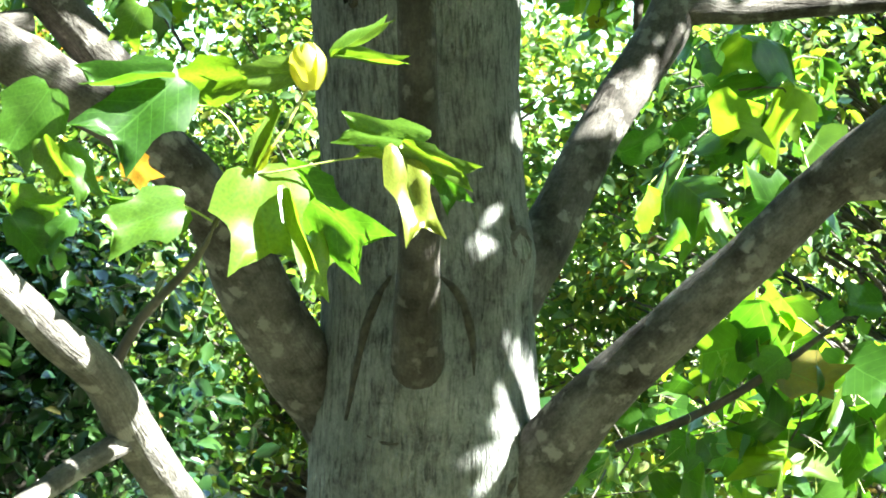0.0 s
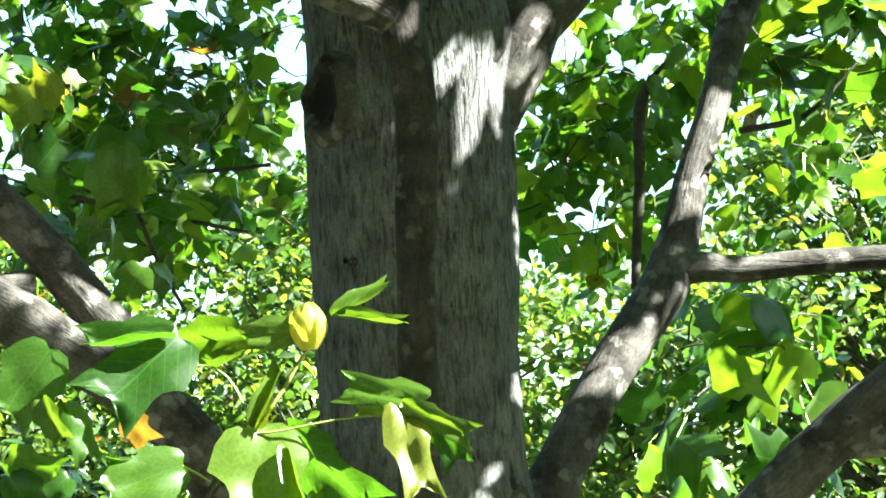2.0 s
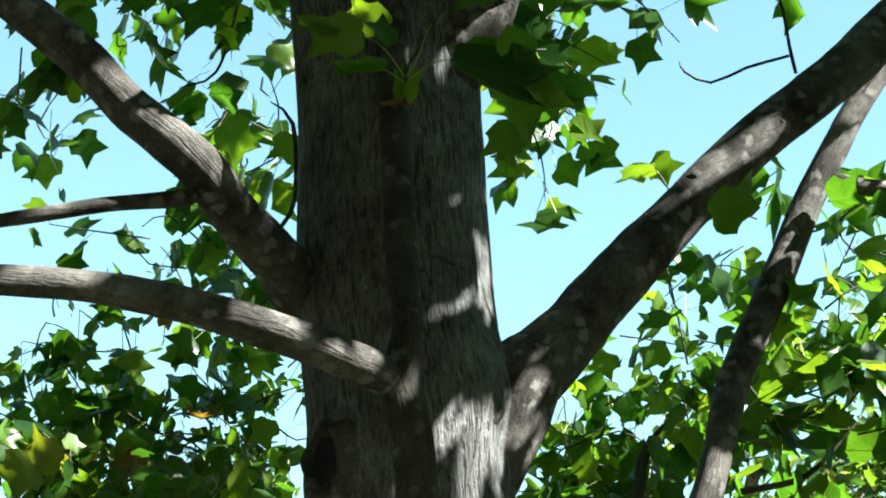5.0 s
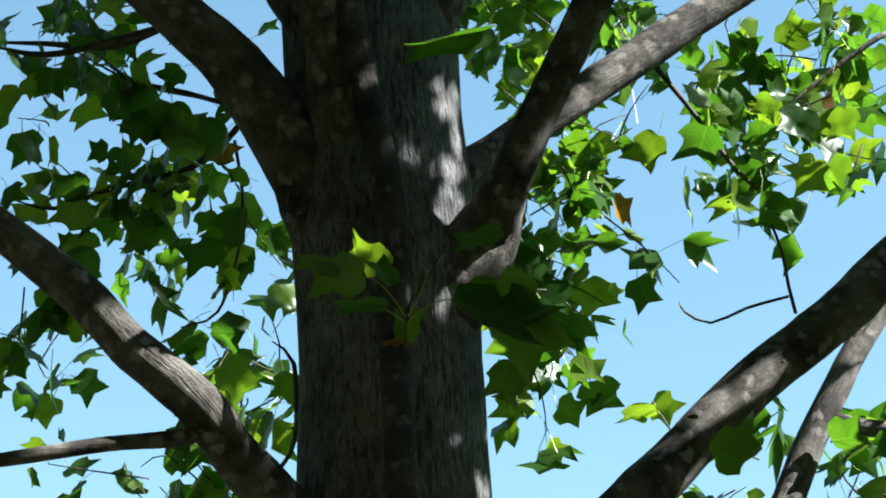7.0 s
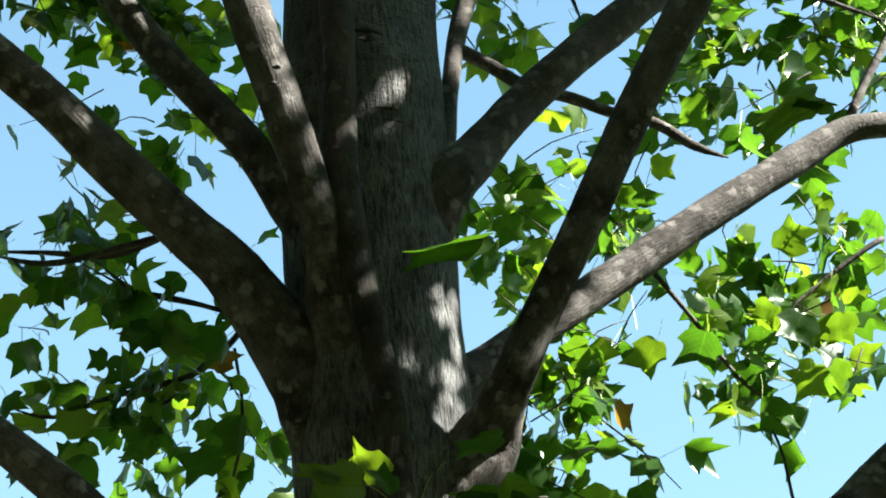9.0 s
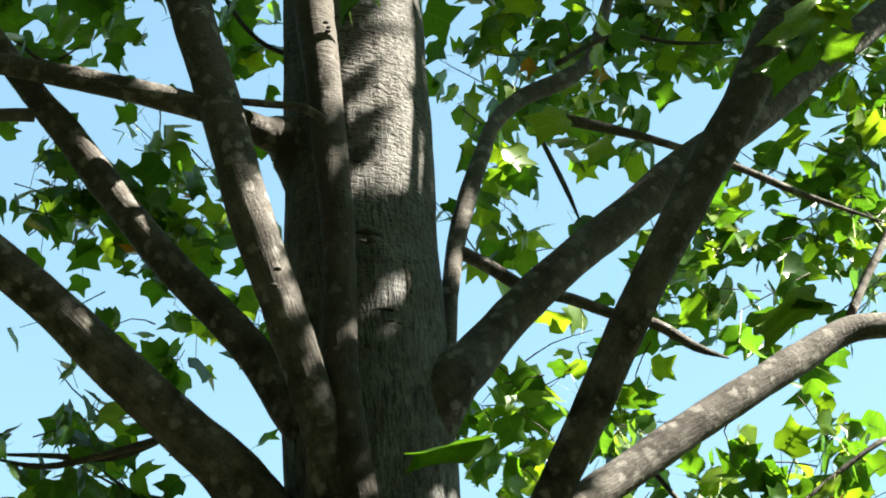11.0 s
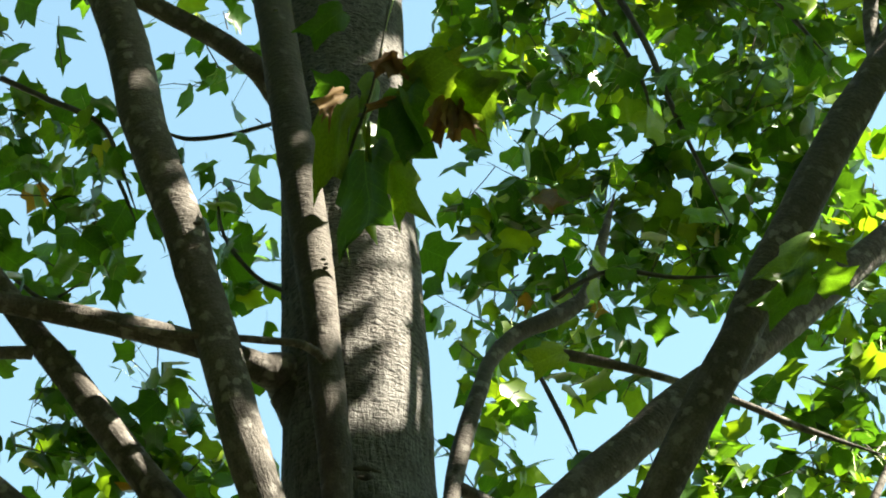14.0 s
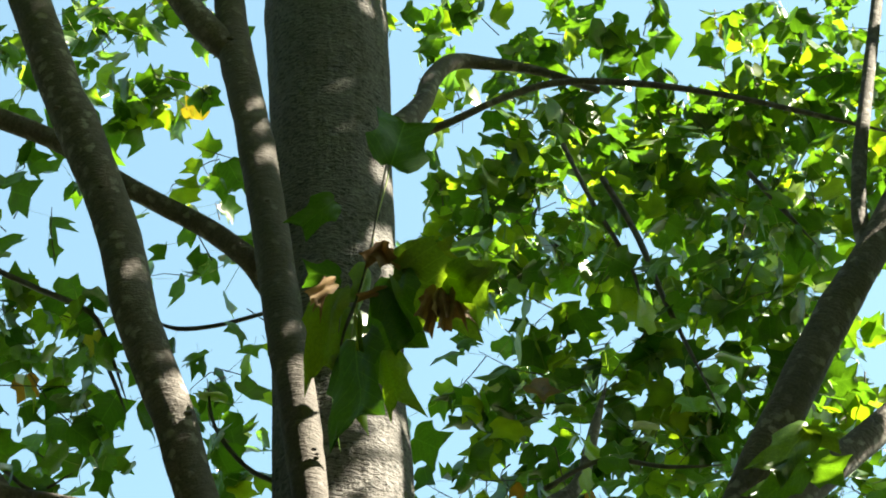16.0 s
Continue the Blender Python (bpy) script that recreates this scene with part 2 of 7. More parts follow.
def leaf_shapes(outline, folds, columns=(1.0,), stalk=0.0, holes=False):
    """Leaf blades: half outlines mirrored about a midrib, folded, curled and here and there eaten; stalk end at the
    origin, tip along +y. Each: verts, faces, material of each face (1: stalk), flat places."""
    half = np.array(outline)
    n, k = len(half), len(columns)
    shapes = []
    for number, (fold, curl, twist) in enumerate(folds):
        v = [(0, min(max(y, 0), half[-1, 1])) for x, y in half]
        cols = {0: list(range(n))}
        for s in (1, -1):
            for c, share in enumerate(columns):
                cols[s * (c + 1)] = [0] + list(range(len(v), len(v) + n - 2)) + [n - 1]
                for (x, y), (_, rib) in zip(half[1:-1], v[1:n - 1]):
                    v.append((s * x * share, rib + (y - rib) * share**1.5))
        f = []
        for s in (1, -1):
            for c in range(k):
                a, b = cols[s * c], cols[s * (c + 1)]
                for i in range(n - 1):
                    q = list(dict.fromkeys([a[i], b[i], b[i + 1], a[i + 1]]))
                    if holes and c == 1 and 1 < i < n - 2 and (i * 7 + number * 5 + s) % 23 == 0:
                        continue
                    if len(q) > 2:
                        f.append(tuple(q if s > 0 else q[::-1]))
        flat = np.array(v)
        x, y = flat.T
        z = fold * np.abs(x) - curl * (y - 0.15)**2 + twist * x * y - 0.6 * np.abs(fold) * x * x + 0.025 * np.sin(9 * y + 5 * x) + 0.02 * np.sin(13 * x - 4 * y)
        v = np.c_[flat, z]
        mats = [0] * len(f)
        if stalk:
            m = len(v)
            line = [(0, 0.03, 0.0), (0, -stalk * 0.5, 0.05), (0.03, -stalk, 0.16)]
            v = np.vstack([v] + [np.array(p) + d for p in line for d in ((0.009, 0, 0), (-0.005, 0, 0.008), (-0.005, 0, -0.008))])
            flat = np.vstack([flat, np.zeros((9, 2))])
            f += [(m + i * 3 + j, m + i * 3 + (j + 1) % 3, m + i * 3 + 3 + (j + 1) % 3, m + i * 3 + 3 + j) for i in range(2) for j in range(3)]
            mats += [1] * 6
        shapes.append((v, f, mats, flat))
    return shapes


LOBES = [(0, 0), (0.14, -0.05), (0.29, -0.03), (0.42, 0.08), (0.55, 0.31), (0.46, 0.37), (0.39, 0.45), (0.37, 0.54), (0.405, 0.69), (0.475, 0.91), (0.35, 0.85), (0.24, 0.825), (0.11, 0.79), (0, 0.75)]
SIMPLE = [LOBES[i] for i in (0, 2, 3, 4, 6, 7, 9, 11, 13)]
CURLS = [(0.35, 0.25, 0.1), (0.15, 0.5, -0.2), (0.6, 0.15, 0.05), (-0.2, 0.45, 0.25), (0.25, -0.25, 0.3), (-0.45, 0.3, -0.1), (0.1, 0.2, 0.35), (-0.95, 0.35, 0.0), (0.07, 0.08, 0.04)]
TULIP = leaf_shapes(SIMPLE, CURLS)
FINE = leaf_shapes(LOBES, CURLS, (0.35, 0.62, 1.0), 0.5) + leaf_shapes(LOBES, CURLS, (0.3, 0.42, 0.7, 1.0), 0.5, True)
BARE = leaf_shapes(LOBES, CURLS, (0.35, 0.62, 1.0))
PLAIN = leaf_shapes([(0, 0), (0.27, 0.42), (0, 1.0)], [(0.4, 0.2, 0.1), (0.2, 0.5, -0.2)])
OVAL = leaf_shapes([(0, 0), (0.2, 0.22), (0.27, 0.5), (0.16, 0.8), (0, 1.0)], [(0.4, 0.2, 0.1), (0.2, 0.5, -0.2), (0.6, 0.1, 0.2)])


def leaf_poses(ats, rng, sizes, up=0.45, droop=0.5):
    """Hanging leaves: a matrix for each place, blade turned at random, tip drooping."""
    ats = np.asarray(ats, float)
    n = len(ats)
    normal = rng.normal(size=(n, 3))
    normal = normal / np.linalg.norm(normal, axis=1)[:, None] + (0, 0, up)
    tip = rng.normal(size=(n, 3)) * (1, 1, 0.6) - (0, 0, droop * 1.6)
    normal /= np.linalg.norm(normal, axis=1)[:, None]
    tip -= normal * (tip * normal).sum(1)[:, None]
    tip /= np.linalg.norm(tip, axis=1)[:, None] + 1e-9
    turns = np.stack([np.cross(tip, normal), tip, normal], axis=2)
    return turns * (np.broadcast_to(sizes, (n,)) * rng.uniform(0.6, 1.25, n))[:, None, None], ats


def leaf_pose(at, rng, size):
    turns, ats = leaf_poses([at], rng, size)
    return turns[0], ats[0]


def leafage(turns, ats, shapes, rng, stalks=()):
    """Many leaves in one mesh: verts, corners and sizes of faces, material of each face (1: stalk), flat places."""
    which = rng.integers(len(shapes), size=len(ats))
    verts, corners, sizes, mats, flats, n = [], [], [], [], [], 0
    for s, (v, f, _, flat) in enumerate(shapes):
        own = which == s
        count = int(own.sum())
        verts.append((np.einsum("nij,vj->nvi", turns[own], v) + ats[own][:, None]).reshape(-1, 3))
        flats.append(np.tile(flat, (count, 1)))
        corners.append((np.array([i for q in f for i in q])[None] + n + np.arange(count)[:, None] * len(v)).ravel())
        sizes.append(np.tile([len(q) for q in f], count))
        mats.append(np.zeros(count * len(f), int))
        n += count * len(v)
    if len(stalks):
        a, b = np.array(stalks)[:, 0], np.array(stalks)[:, 1]
        w = np.array([0.0011, 0.0006, 0.0])
        count = len(a)
        verts.append(np.stack([a + w, a - w, b - w, b + w, (a + b) / 2 + (0, 0.0015, 0)], axis=1).reshape(-1, 3))
        corners.append((np.array([0, 1, 2, 3, 0, 4, 3])[None] + n + np.arange(count)[:, None] * 5).ravel())
        sizes.append(np.tile([4, 3], count))
        mats.append(np.ones(count * 2, int))
        flats.append(np.zeros((count * 5, 2)))
    return np.vstack(verts), (np.concatenate(corners), np.concatenate(sizes)), np.concatenate(mats), np.vstack(flats)


def leaf_meshes(material):
    """One mesh for each way of curling, shared by all single leaves of that material."""
    made = []
    for v, f, mats, flat in FINE + BARE:
        ob = link("leaf", v, f, [material, STALK], None, flat, mats)
        made.append(ob.data)
        bpy.data.objects.remove(ob)
    return made


LEAF_MESH = {m: leaf_meshes(m) for m in (LEAF, YOUNG_OR_LIT_LEAF, DRY_LEAF)}


# ---- the tulip tree
tree = tagged(new("tulip_tree"), "tall grey-barked tulip tree with rising limbs and lobed green leaves", "tree")
TRUNK = [(1.37, -0.035, 0.249), (1.66, -0.030, 0.228), (1.94, -0.042, 0.218), (2.20, -0.063, 0.217), (2.24, -0.060, 0.221), (2.51, -0.075, 0.226), (2.55, -0.075, 0.227), (2.78, -0.084, 0.226), (3.01, -0.115, 0.226), (3.28, -0.127, 0.216), (3.48, -0.135, 0.211), (3.53, -0.136, 0.210), (3.72, -0.150, 0.218), (3.98, -0.172, 0.219), (4.16, -0.189, 0.213), (4.42, -0.206, 0.221), (4.70, -0.221, 0.214), (4.99, -0.238, 0.206), (5.17, -0.241, 0.206), (5.48, -0.259, 0.206), (5.85, -0.282, 0.203), (6.19, -0.304, 0.196), (6.20, -0.298, 0.205), (6.70, -0.329, 0.201), (7.10, -0.347, 0.205), (7.59, -0.368, 0.216), (8.04, -0.396, 0.226), (12.2, -0.5, 0.09)]
# swellings under limbs and round old knots: x, z, half width, half height, how proud
SWELLINGS = [(-0.047, 1.569, 0.098, 0.127, 0.035), (-0.252, 2.654, 0.071, 0.083, 0.018), (0.158, 1.791, 0.069, 0.069, 0.020), (0.140, 1.364, 0.081, 0.092, 0.030), (0.104, 2.846, 0.084, 0.100, 0.030), (-0.167, 4.809, 0.100, 0.103, 0.015)]
CROWN, CROWN_STALKS = [], []
rng = np.random.default_rng(7)


def trunk_radius(z):
    return np.interp(z, [t[0] for t in TRUNK], [t[2] for t in TRUNK])


def trunk_centre(z):
    return np.interp(z, [t[0] for t in TRUNK], [t[1] for t in TRUNK])


def build_trunk():
    zs = np.concatenate([np.linspace(0, 1.0, 20, endpoint=False), np.arange(1.0, 8.6, 0.013), np.linspace(8.7, 12.0, 24)])
    sides = 150
    z0 = [t[0] for t in TRUNK]
    kernel = np.exp(-np.linspace(-2, 2, 13)**2)
    kernel /= kernel.sum()
    fine = np.arange(0, 12.2, 0.02)
    cx = np.convolve(np.pad(np.interp(fine, z0, [t[1] for t in TRUNK]), 6, "edge"), kernel, "valid")
    rr = np.convolve(np.pad(np.interp(fine, z0, [t[2] for t in TRUNK]), 6, "edge"), kernel, "valid")
    verts, uvs = [], []
    for z in zs:
        r = np.interp(z, fine, rr) * (1 + 0.5 * max(0, 0.5 - z)**1.5)
        c = np.array([np.interp(z, fine, cx), 4.5, z])
        for k in range(sides + 1):
            a = (k % sides) / sides * 2 * np.pi
            d = np.array([np.sin(a), np.cos(a), 0])
            low = noise.noise(Vector((d[0] * 1.2, d[1] * 1.2, z * 1.1)))
            mid = noise.noise(Vector((d[0] * 4, d[1] * 4, z * 3.0 + 9)))
            groove = noise.noise(Vector((d[0] * 17, d[1] * 17, z * 3.2 + 4))) + 0.7 * noise.noise(Vector((d[0] * 36, d[1] * 36, z * 7.5)))
            lump = 0.0
            for bx, bz, wide, tall, proud in SWELLINGS:
                if d[1] < 0:
                    lump += proud * math.exp(-((c[0] + d[0] * r - bx) / wide)**2 - ((z - bz) / tall)**2)
            calm = 1 - min(1, lump / 0.03) * 0.6
            verts.append(c + d * (r * (1 + 0.022 * low + 0.014 * mid) + 0.0042 * groove * calm + lump))
            uvs.append((k / sides * 1.41, z))
    n = sides + 1
    faces = [(i * n + k, i * n + k + 1, (i + 1) * n + k + 1, (i + 1) * n + k) for i in range(len(zs) - 1) for k in range(sides)]
    return link("trunk", np.array(verts), faces, [TRUNK_BARK], tree, uvs)


build_trunk()
LIMB_SEED = [0]


def collared(points):
    """The path of a limb with the swollen collar by which it grows out of the trunk, thicker below than above."""
    p = spline(points, 0.04)
    out = np.hypot(p[:, 0] - trunk_centre(p[:, 2]), p[:, 1] - 4.5) - trunk_radius(p[:, 2])
    if out[0] < 0 and p[0, 3] > 0.04:
        extra = p[:, 3] * 0.3 * np.exp(-np.maximum(out, 0) / 0.09) * np.exp(-np.arange(len(p)) * 0.04 / 0.8)
        p[:, 3] += extra
        p[:, 2] -= 0.85 * extra
    return [tuple(q) for q in p]


def limb(name, points, bark=None):
    LIMB_SEED[0] += 1
    if points[-1][3] < 0.014:
        points = points[:-1] + [(*points[-1][:3], 0.002)]
    big = max(p[3] for p in points)
    if big > 0.03:
        points = collared(points)
    v, f, u = tube(points, 22 if big > 0.03 else 10, 0.03, 0.07, LIMB_SEED[0])
    return link(name, v, f, [bark or LIMB_BARK], tree, u)


def surface(x, z):
    """A place on the side of the trunk that faces the camera."""
    r, c = trunk_radius(z), trunk_centre(z)
    s = max(-0.97, min(0.97, (x - c) / r))
    return Vector((c + r * s, 4.5 - r * math.sqrt(1 - s * s), z))


def bark_seam(points, width):
    """A dark, rough raised seam in the bark along places (x, z) of the trunk's face."""
    path = []
    for i, (x, z) in enumerate(points):
        p = surface(x, z)
        lump = sum(q * math.exp(-((x - bx) / w)**2 - ((z - bz) / h)**2) for bx, bz, w, h, q in SWELLINGS)
        path.append((p.x, p.y - lump + 0.25 * width, p.z, width * (0.35 if i in (0, len(points) - 1) else 1)))
    v, f, u = tube(path, 8, 0.012, 0.55, len(points))
    return link("bark_seam", v, f, [SEAM_BARK], tree, u)


def knot(x, z, wide, tall, proud, hollow):
    """A healed branch scar: a lumpy ring of bark, its hollow a near-black dish in the middle."""
    p = surface(x, z)
    out = Vector((p.x - trunk_centre(z), p.y - 4.5, 0)).normalized()
    across = Vector((-out.y, out.x, 0))
    rings, sides, verts, uvs = 9, 36, [], []
    for i in range(rings + 1):
        q = 0.26 + 0.74 * i / rings
        for k in range(sides + 1):
            a = (k % sides) / sides * 2 * math.pi
            spread = 1.75 * q
            ridge = math.exp(-((q - 0.66) / 0.2)**2)
            wob = 1 + 0.12 * noise.noise(Vector((math.cos(a) * 1.5 + x * 9, math.sin(a) * 1.5, z * 5))) + 0.05 * noise.noise(Vector((math.cos(a) * 5, math.sin(a) * 5, q * 6)))
            flat = across * math.cos(a) * wide * spread * wob + Vector((0, 0, math.sin(a) * tall * spread * wob))
            base = surface(p.x + flat.x, p.z + flat.z)
            lift = proud * ridge * (1 + 0.5 * noise.noise(Vector((math.cos(a) * 3, math.sin(a) * 3, z)))) + 0.012 * (1 - q) - 0.012 * max(0, q - 0.85) / 0.15
            verts.append(base + out * lift)
            uvs.append((a * wide * 2, q * tall))
    n = sides + 1
    faces = [(i * n + k, i * n + k + 1, (i + 1) * n + k + 1, (i + 1) * n + k) for i in range(rings) for k in range(sides)]
    ring = link("knot", [tuple(v) for v in verts], faces, [LIMB_BARK], tree, uvs)
    if hollow:
        v, f = [], []
        for i in range(5):
            q = i / 4
            for k in range(20):
                a = k / 20 * 2 * math.pi
                w = q**0.6 * (1 + 0.12 * noise.noise(Vector((math.cos(a) * 2, math.sin(a) * 2, x * 7))))
                base = p + across * math.cos(a) * wide * 0.72 * w + Vector((0, 0, math.sin(a) * tall * 0.8 * w))
                v.append(tuple(base + out * (0.018 + 0.01 * q)))
        f = [(i * 20 + k, i * 20 + (k + 1) % 20, (i + 1) * 20 + (k + 1) % 20, (i + 1) * 20 + k) for i in range(4) for k in range(20)]
        link("hollow", v, f, [HOLE_DARK], ring)
    return ring


def scar(at, size):
    """A small dark healed scar standing out of a limb where a twig broke off."""
    n, verts = 9, []
    for i in range(n + 1):
        for k in range(14):
            lat, lon = math.pi * i / n, 2 * math.pi * k / 14
            d = Vector((math.sin(lat) * math.cos(lon), math.cos(lat), math.sin(lat) * math.sin(lon)))
            q = 1 + 0.35 * noise.noise(d * 1.9 + Vector(at) * 5) + 0.2 * noise.noise(d * 5.0)
            verts.append(tuple(Vector(at) + Vector((d.x * 1.0, d.y * 0.5, d.z * 0.55)) * size * 0.6 * q))
    faces = [(i * 14 + k, i * 14 + (k + 1) % 14, (i + 1) * 14 + (k + 1) % 14, (i + 1) * 14 + k) for i in range(n) for k in range(14)]
    return link("scar", verts, faces, [SEAM_BARK], tree)


def twig(points, leaves, size):
    """A thin leafy twig; its leaves go to the crown."""
    pts = np.asarray(points, float)
    pts[-1, 3] = min(pts[-1, 3], 0.0015)
    pts[1:-1, :3] += rng.normal(size=(len(pts) - 2, 3)) * min(0.012, 1.5 * pts[:, 3].mean())
    v, f, u = tube(pts, 6, 0.03, 0.1, leaves)
    ob = link("twig", v, f, [TWIG_BARK], tree, u)
    line = spline(points, 0.02)
    for i in range(leaves):
        a = line[int((0.25 + 0.75 * (i + rng.random()) / leaves) * (len(line) - 1)), :3]
        b = a + rng.normal(size=3) * 0.06 + (0, 0, -0.02)
        turn, at = leaf_pose(b, rng, size)
        single_leaf(turn, at + turn[:, 1] * 0.4, int(rng.integers(len(FINE))), LEAF, ob)
    return ob


def stalk(points):
    """The thin pale green stalk of a large leaf."""
    v, f, u = tube(points, 6, 0.02)
    return link("stalk", v, f, [STALK], tree, u)


def single_leaf(turn, at, shape, material, parent):
    ob = new("leaf", LEAF_MESH[material][shape])
    ob.matrix_world = Matrix.Translation(at) @ Matrix(turn.tolist()).to_4x4()
    ob.parent = parent
    return ob


def hanging_leaf(base, tip, normal, size, wide=1.0, shape=0, material=None):
    """One large leaf: its stalk's end, the way of its tip, the way that its upper face looks, its size in metres and how wide it is for that."""
    y = Vector(tip).normalized()
    z = Vector(normal)
    z = (z - y * z.dot(y)).normalized()
    turn = np.column_stack([y.cross(z) * wide, y, z]) * size
    return single_leaf(turn, np.array(base), len(FINE) + shape, material or LEAF, tree)


def flower_bud(at, axis, size):
    """A closed yellow-green flower bud: cupped petals that overlap round an axis and part at the tip."""
    up = Vector(axis).normalized()
    side = up.orthogonal().normalized()
    front = up.cross(side)
    bud = None
    for k in range(6):
        turn, verts = k * 2 * math.pi / 6, []
        outer = 1.0 if k % 2 else 0.86
        for i in range(9):
            v = i / 8
            belly = (math.sin(math.pi * min(1, v * 0.8 + 0.12))**0.8 + 0.12 * v * v) * 0.5 * outer
            half = 0.75 * (1 - max(0, v - 0.55)**1.6 / 0.45**1.6 * 0.85)
            for j in range(7):
                a = turn + (j / 3 - 1) * half
                q = belly * (1 + 0.05 * math.sin(5 * v + k))
                verts.append(tuple(Vector(at) + size * (up * (v * 1.25 - 0.1) + (side * math.cos(a) + front * math.sin(a)) * q)))
        faces = [(i * 7 + j, i * 7 + j + 1, i * 7 + j + 8, i * 7 + j + 7) for i in range(8) for j in range(6)]
        if bud is None:
            bud = link("flower_bud", verts, faces, [BUD_PETAL], tree)
        else:
            link("petal", verts, faces, [BUD_PETAL], bud)
    return bud


def clump(centre, half, count, size, reach=0.35):
    """A mass of leaves on thin sprays inside a rounded space of the crown."""
    made = 0
    while made < count:
        d = rng.normal(size=3)
        d *= rng.random()**0.4 / np.linalg.norm(d)
        a = np.array(centre) + d * half
        way = rng.normal(size=3) * (1, 1, 0.6)
        way *= rng.uniform(0.4, 1.0) * reach / np.linalg.norm(way)
        mid = a + way * 0.5 + rng.normal(size=3) * 0.07 * reach + (0, 0, 0.01)
        SPRAYS.append([(*a, 0.003), (*mid, 0.0024), (*(a + way * 0.9), 0.0014)])
        for i in range(min(count - made, int(rng.integers(4, 8)))):
            s = a + way * (0.15 + 0.85 * rng.random())
            b = s + rng.normal(size=3) * 0.05 + (0, 0, -0.02)
            CROWN_STALKS.append((s, b))
            CROWN.append((*b, size))
            made += 1


SPRAYS = []
limb("limb", [(-0.042, 4.420, 1.400, 0.050), (-0.048, 4.275, 1.560, 0.048), (-0.050, 4.165, 1.680, 0.045), (-0.047, 4.080, 1.837, 0.040), (-0.059, 4.000, 2.322, 0.039), (-0.060, 4.000, 2.545, 0.043), (-0.091, 4.000, 2.745, 0.044), (-0.081, 4.020, 2.868, 0.032), (-0.095, 4.086, 3.034, 0.034), (-0.120, 4.200, 3.448, 0.035), (-0.136, 4.200, 3.777, 0.036), (-0.184, 4.200, 3.994, 0.036), (-0.228, 4.200, 4.207, 0.039), (-0.262, 4.200, 4.463, 0.041), (-0.278, 4.200, 4.803, 0.042), (-0.312, 4.199, 5.126, 0.046), (-0.347, 4.190, 5.435, 0.050), (-0.398, 4.180, 5.788, 0.057), (-0.499, 4.170, 6.439, 0.057), (-0.570, 4.170, 6.875, 0.059), (-0.667, 4.170, 7.385, 0.058), (-0.710, 4.170, 7.754, 0.051), (-0.789, 4.170, 8.794, 0.049)], STEM_BARK)
limb("limb", [(-0.658, 4.170, 7.337, 0.047), (-0.723, 4.150, 7.391, 0.051), (-0.837, 4.120, 7.548, 0.048), (-0.996, 4.070, 7.858, 0.045)])
limb("limb", [(-0.088, 4.020, 2.738, 0.039), (-0.148, 3.960, 2.762, 0.040), (-0.256, 3.900, 2.791, 0.040), (-0.395, 3.850, 2.827, 0.038), (-0.531, 3.800, 2.851, 0.034), (-0.685, 3.750, 2.865, 0.031), (-0.835, 3.700, 2.860, 0.029), (-1.018, 3.600, 2.836, 0.026)])
limb("limb", [(0.038, 4.482, 1.084, 0.065), (0.146, 4.450, 1.305, 0.063), (0.213, 4.360, 1.371, 0.071), (0.323, 4.280, 1.505, 0.061), (0.454, 4.220, 1.634, 0.056), (0.603, 4.160, 1.777, 0.053), (0.749, 4.100, 1.927, 0.051), (0.892, 4.050, 2.047, 0.052), (1.043, 4.000, 2.164, 0.043)])
limb("limb", [(0.782, 4.100, 1.934, 0.039), (0.864, 4.080, 1.939, 0.036), (0.980, 4.050, 1.961, 0.033)])
limb("limb", [(0.045, 4.507, 1.540, 0.066), (0.161, 4.520, 1.763, 0.064), (0.217, 4.560, 1.832, 0.057), (0.287, 4.620, 1.967, 0.055), (0.365, 4.680, 2.112, 0.053), (0.451, 4.740, 2.248, 0.054), (0.506, 4.780, 2.339, 0.056), (0.547, 4.820, 2.466, 0.048), (0.585, 4.860, 2.622, 0.040), (0.645, 4.900, 2.810, 0.037), (0.710, 5.000, 3.034, 0.042), (0.827, 5.050, 3.286, 0.042), (0.932, 5.100, 3.533, 0.040), (1.018, 5.120, 3.698, 0.037), (1.080, 5.150, 3.814, 0.036), (1.212, 5.200, 4.020, 0.034), (1.388, 5.200, 4.262, 0.031)])
limb("limb", [(0.509, 4.780, 2.360, 0.039), (0.588, 4.780, 2.378, 0.037), (0.679, 4.780, 2.373, 0.031), (0.797, 4.780, 2.388, 0.030), (1.017, 4.780, 2.405, 0.029), (1.189, 4.780, 2.420, 0.026)])
limb("limb", [(0.997, 5.100, 3.601, 0.021), (1.055, 5.100, 3.582, 0.024), (1.186, 5.100, 3.567, 0.022)])
limb("limb", [(0.010, 4.500, 2.615, 0.091), (0.141, 4.500, 2.869, 0.088), (0.199, 4.520, 2.932, 0.082), (0.275, 4.557, 3.017, 0.074), (0.363, 4.593, 3.130, 0.070), (0.472, 4.630, 3.256, 0.067), (0.583, 4.667, 3.380, 0.063), (0.723, 4.703, 3.531, 0.062), (0.865, 4.740, 3.660, 0.060), (0.997, 4.777, 3.780, 0.063), (1.110, 4.813, 3.907, 0.061), (1.325, 4.850, 4.103, 0.051)])
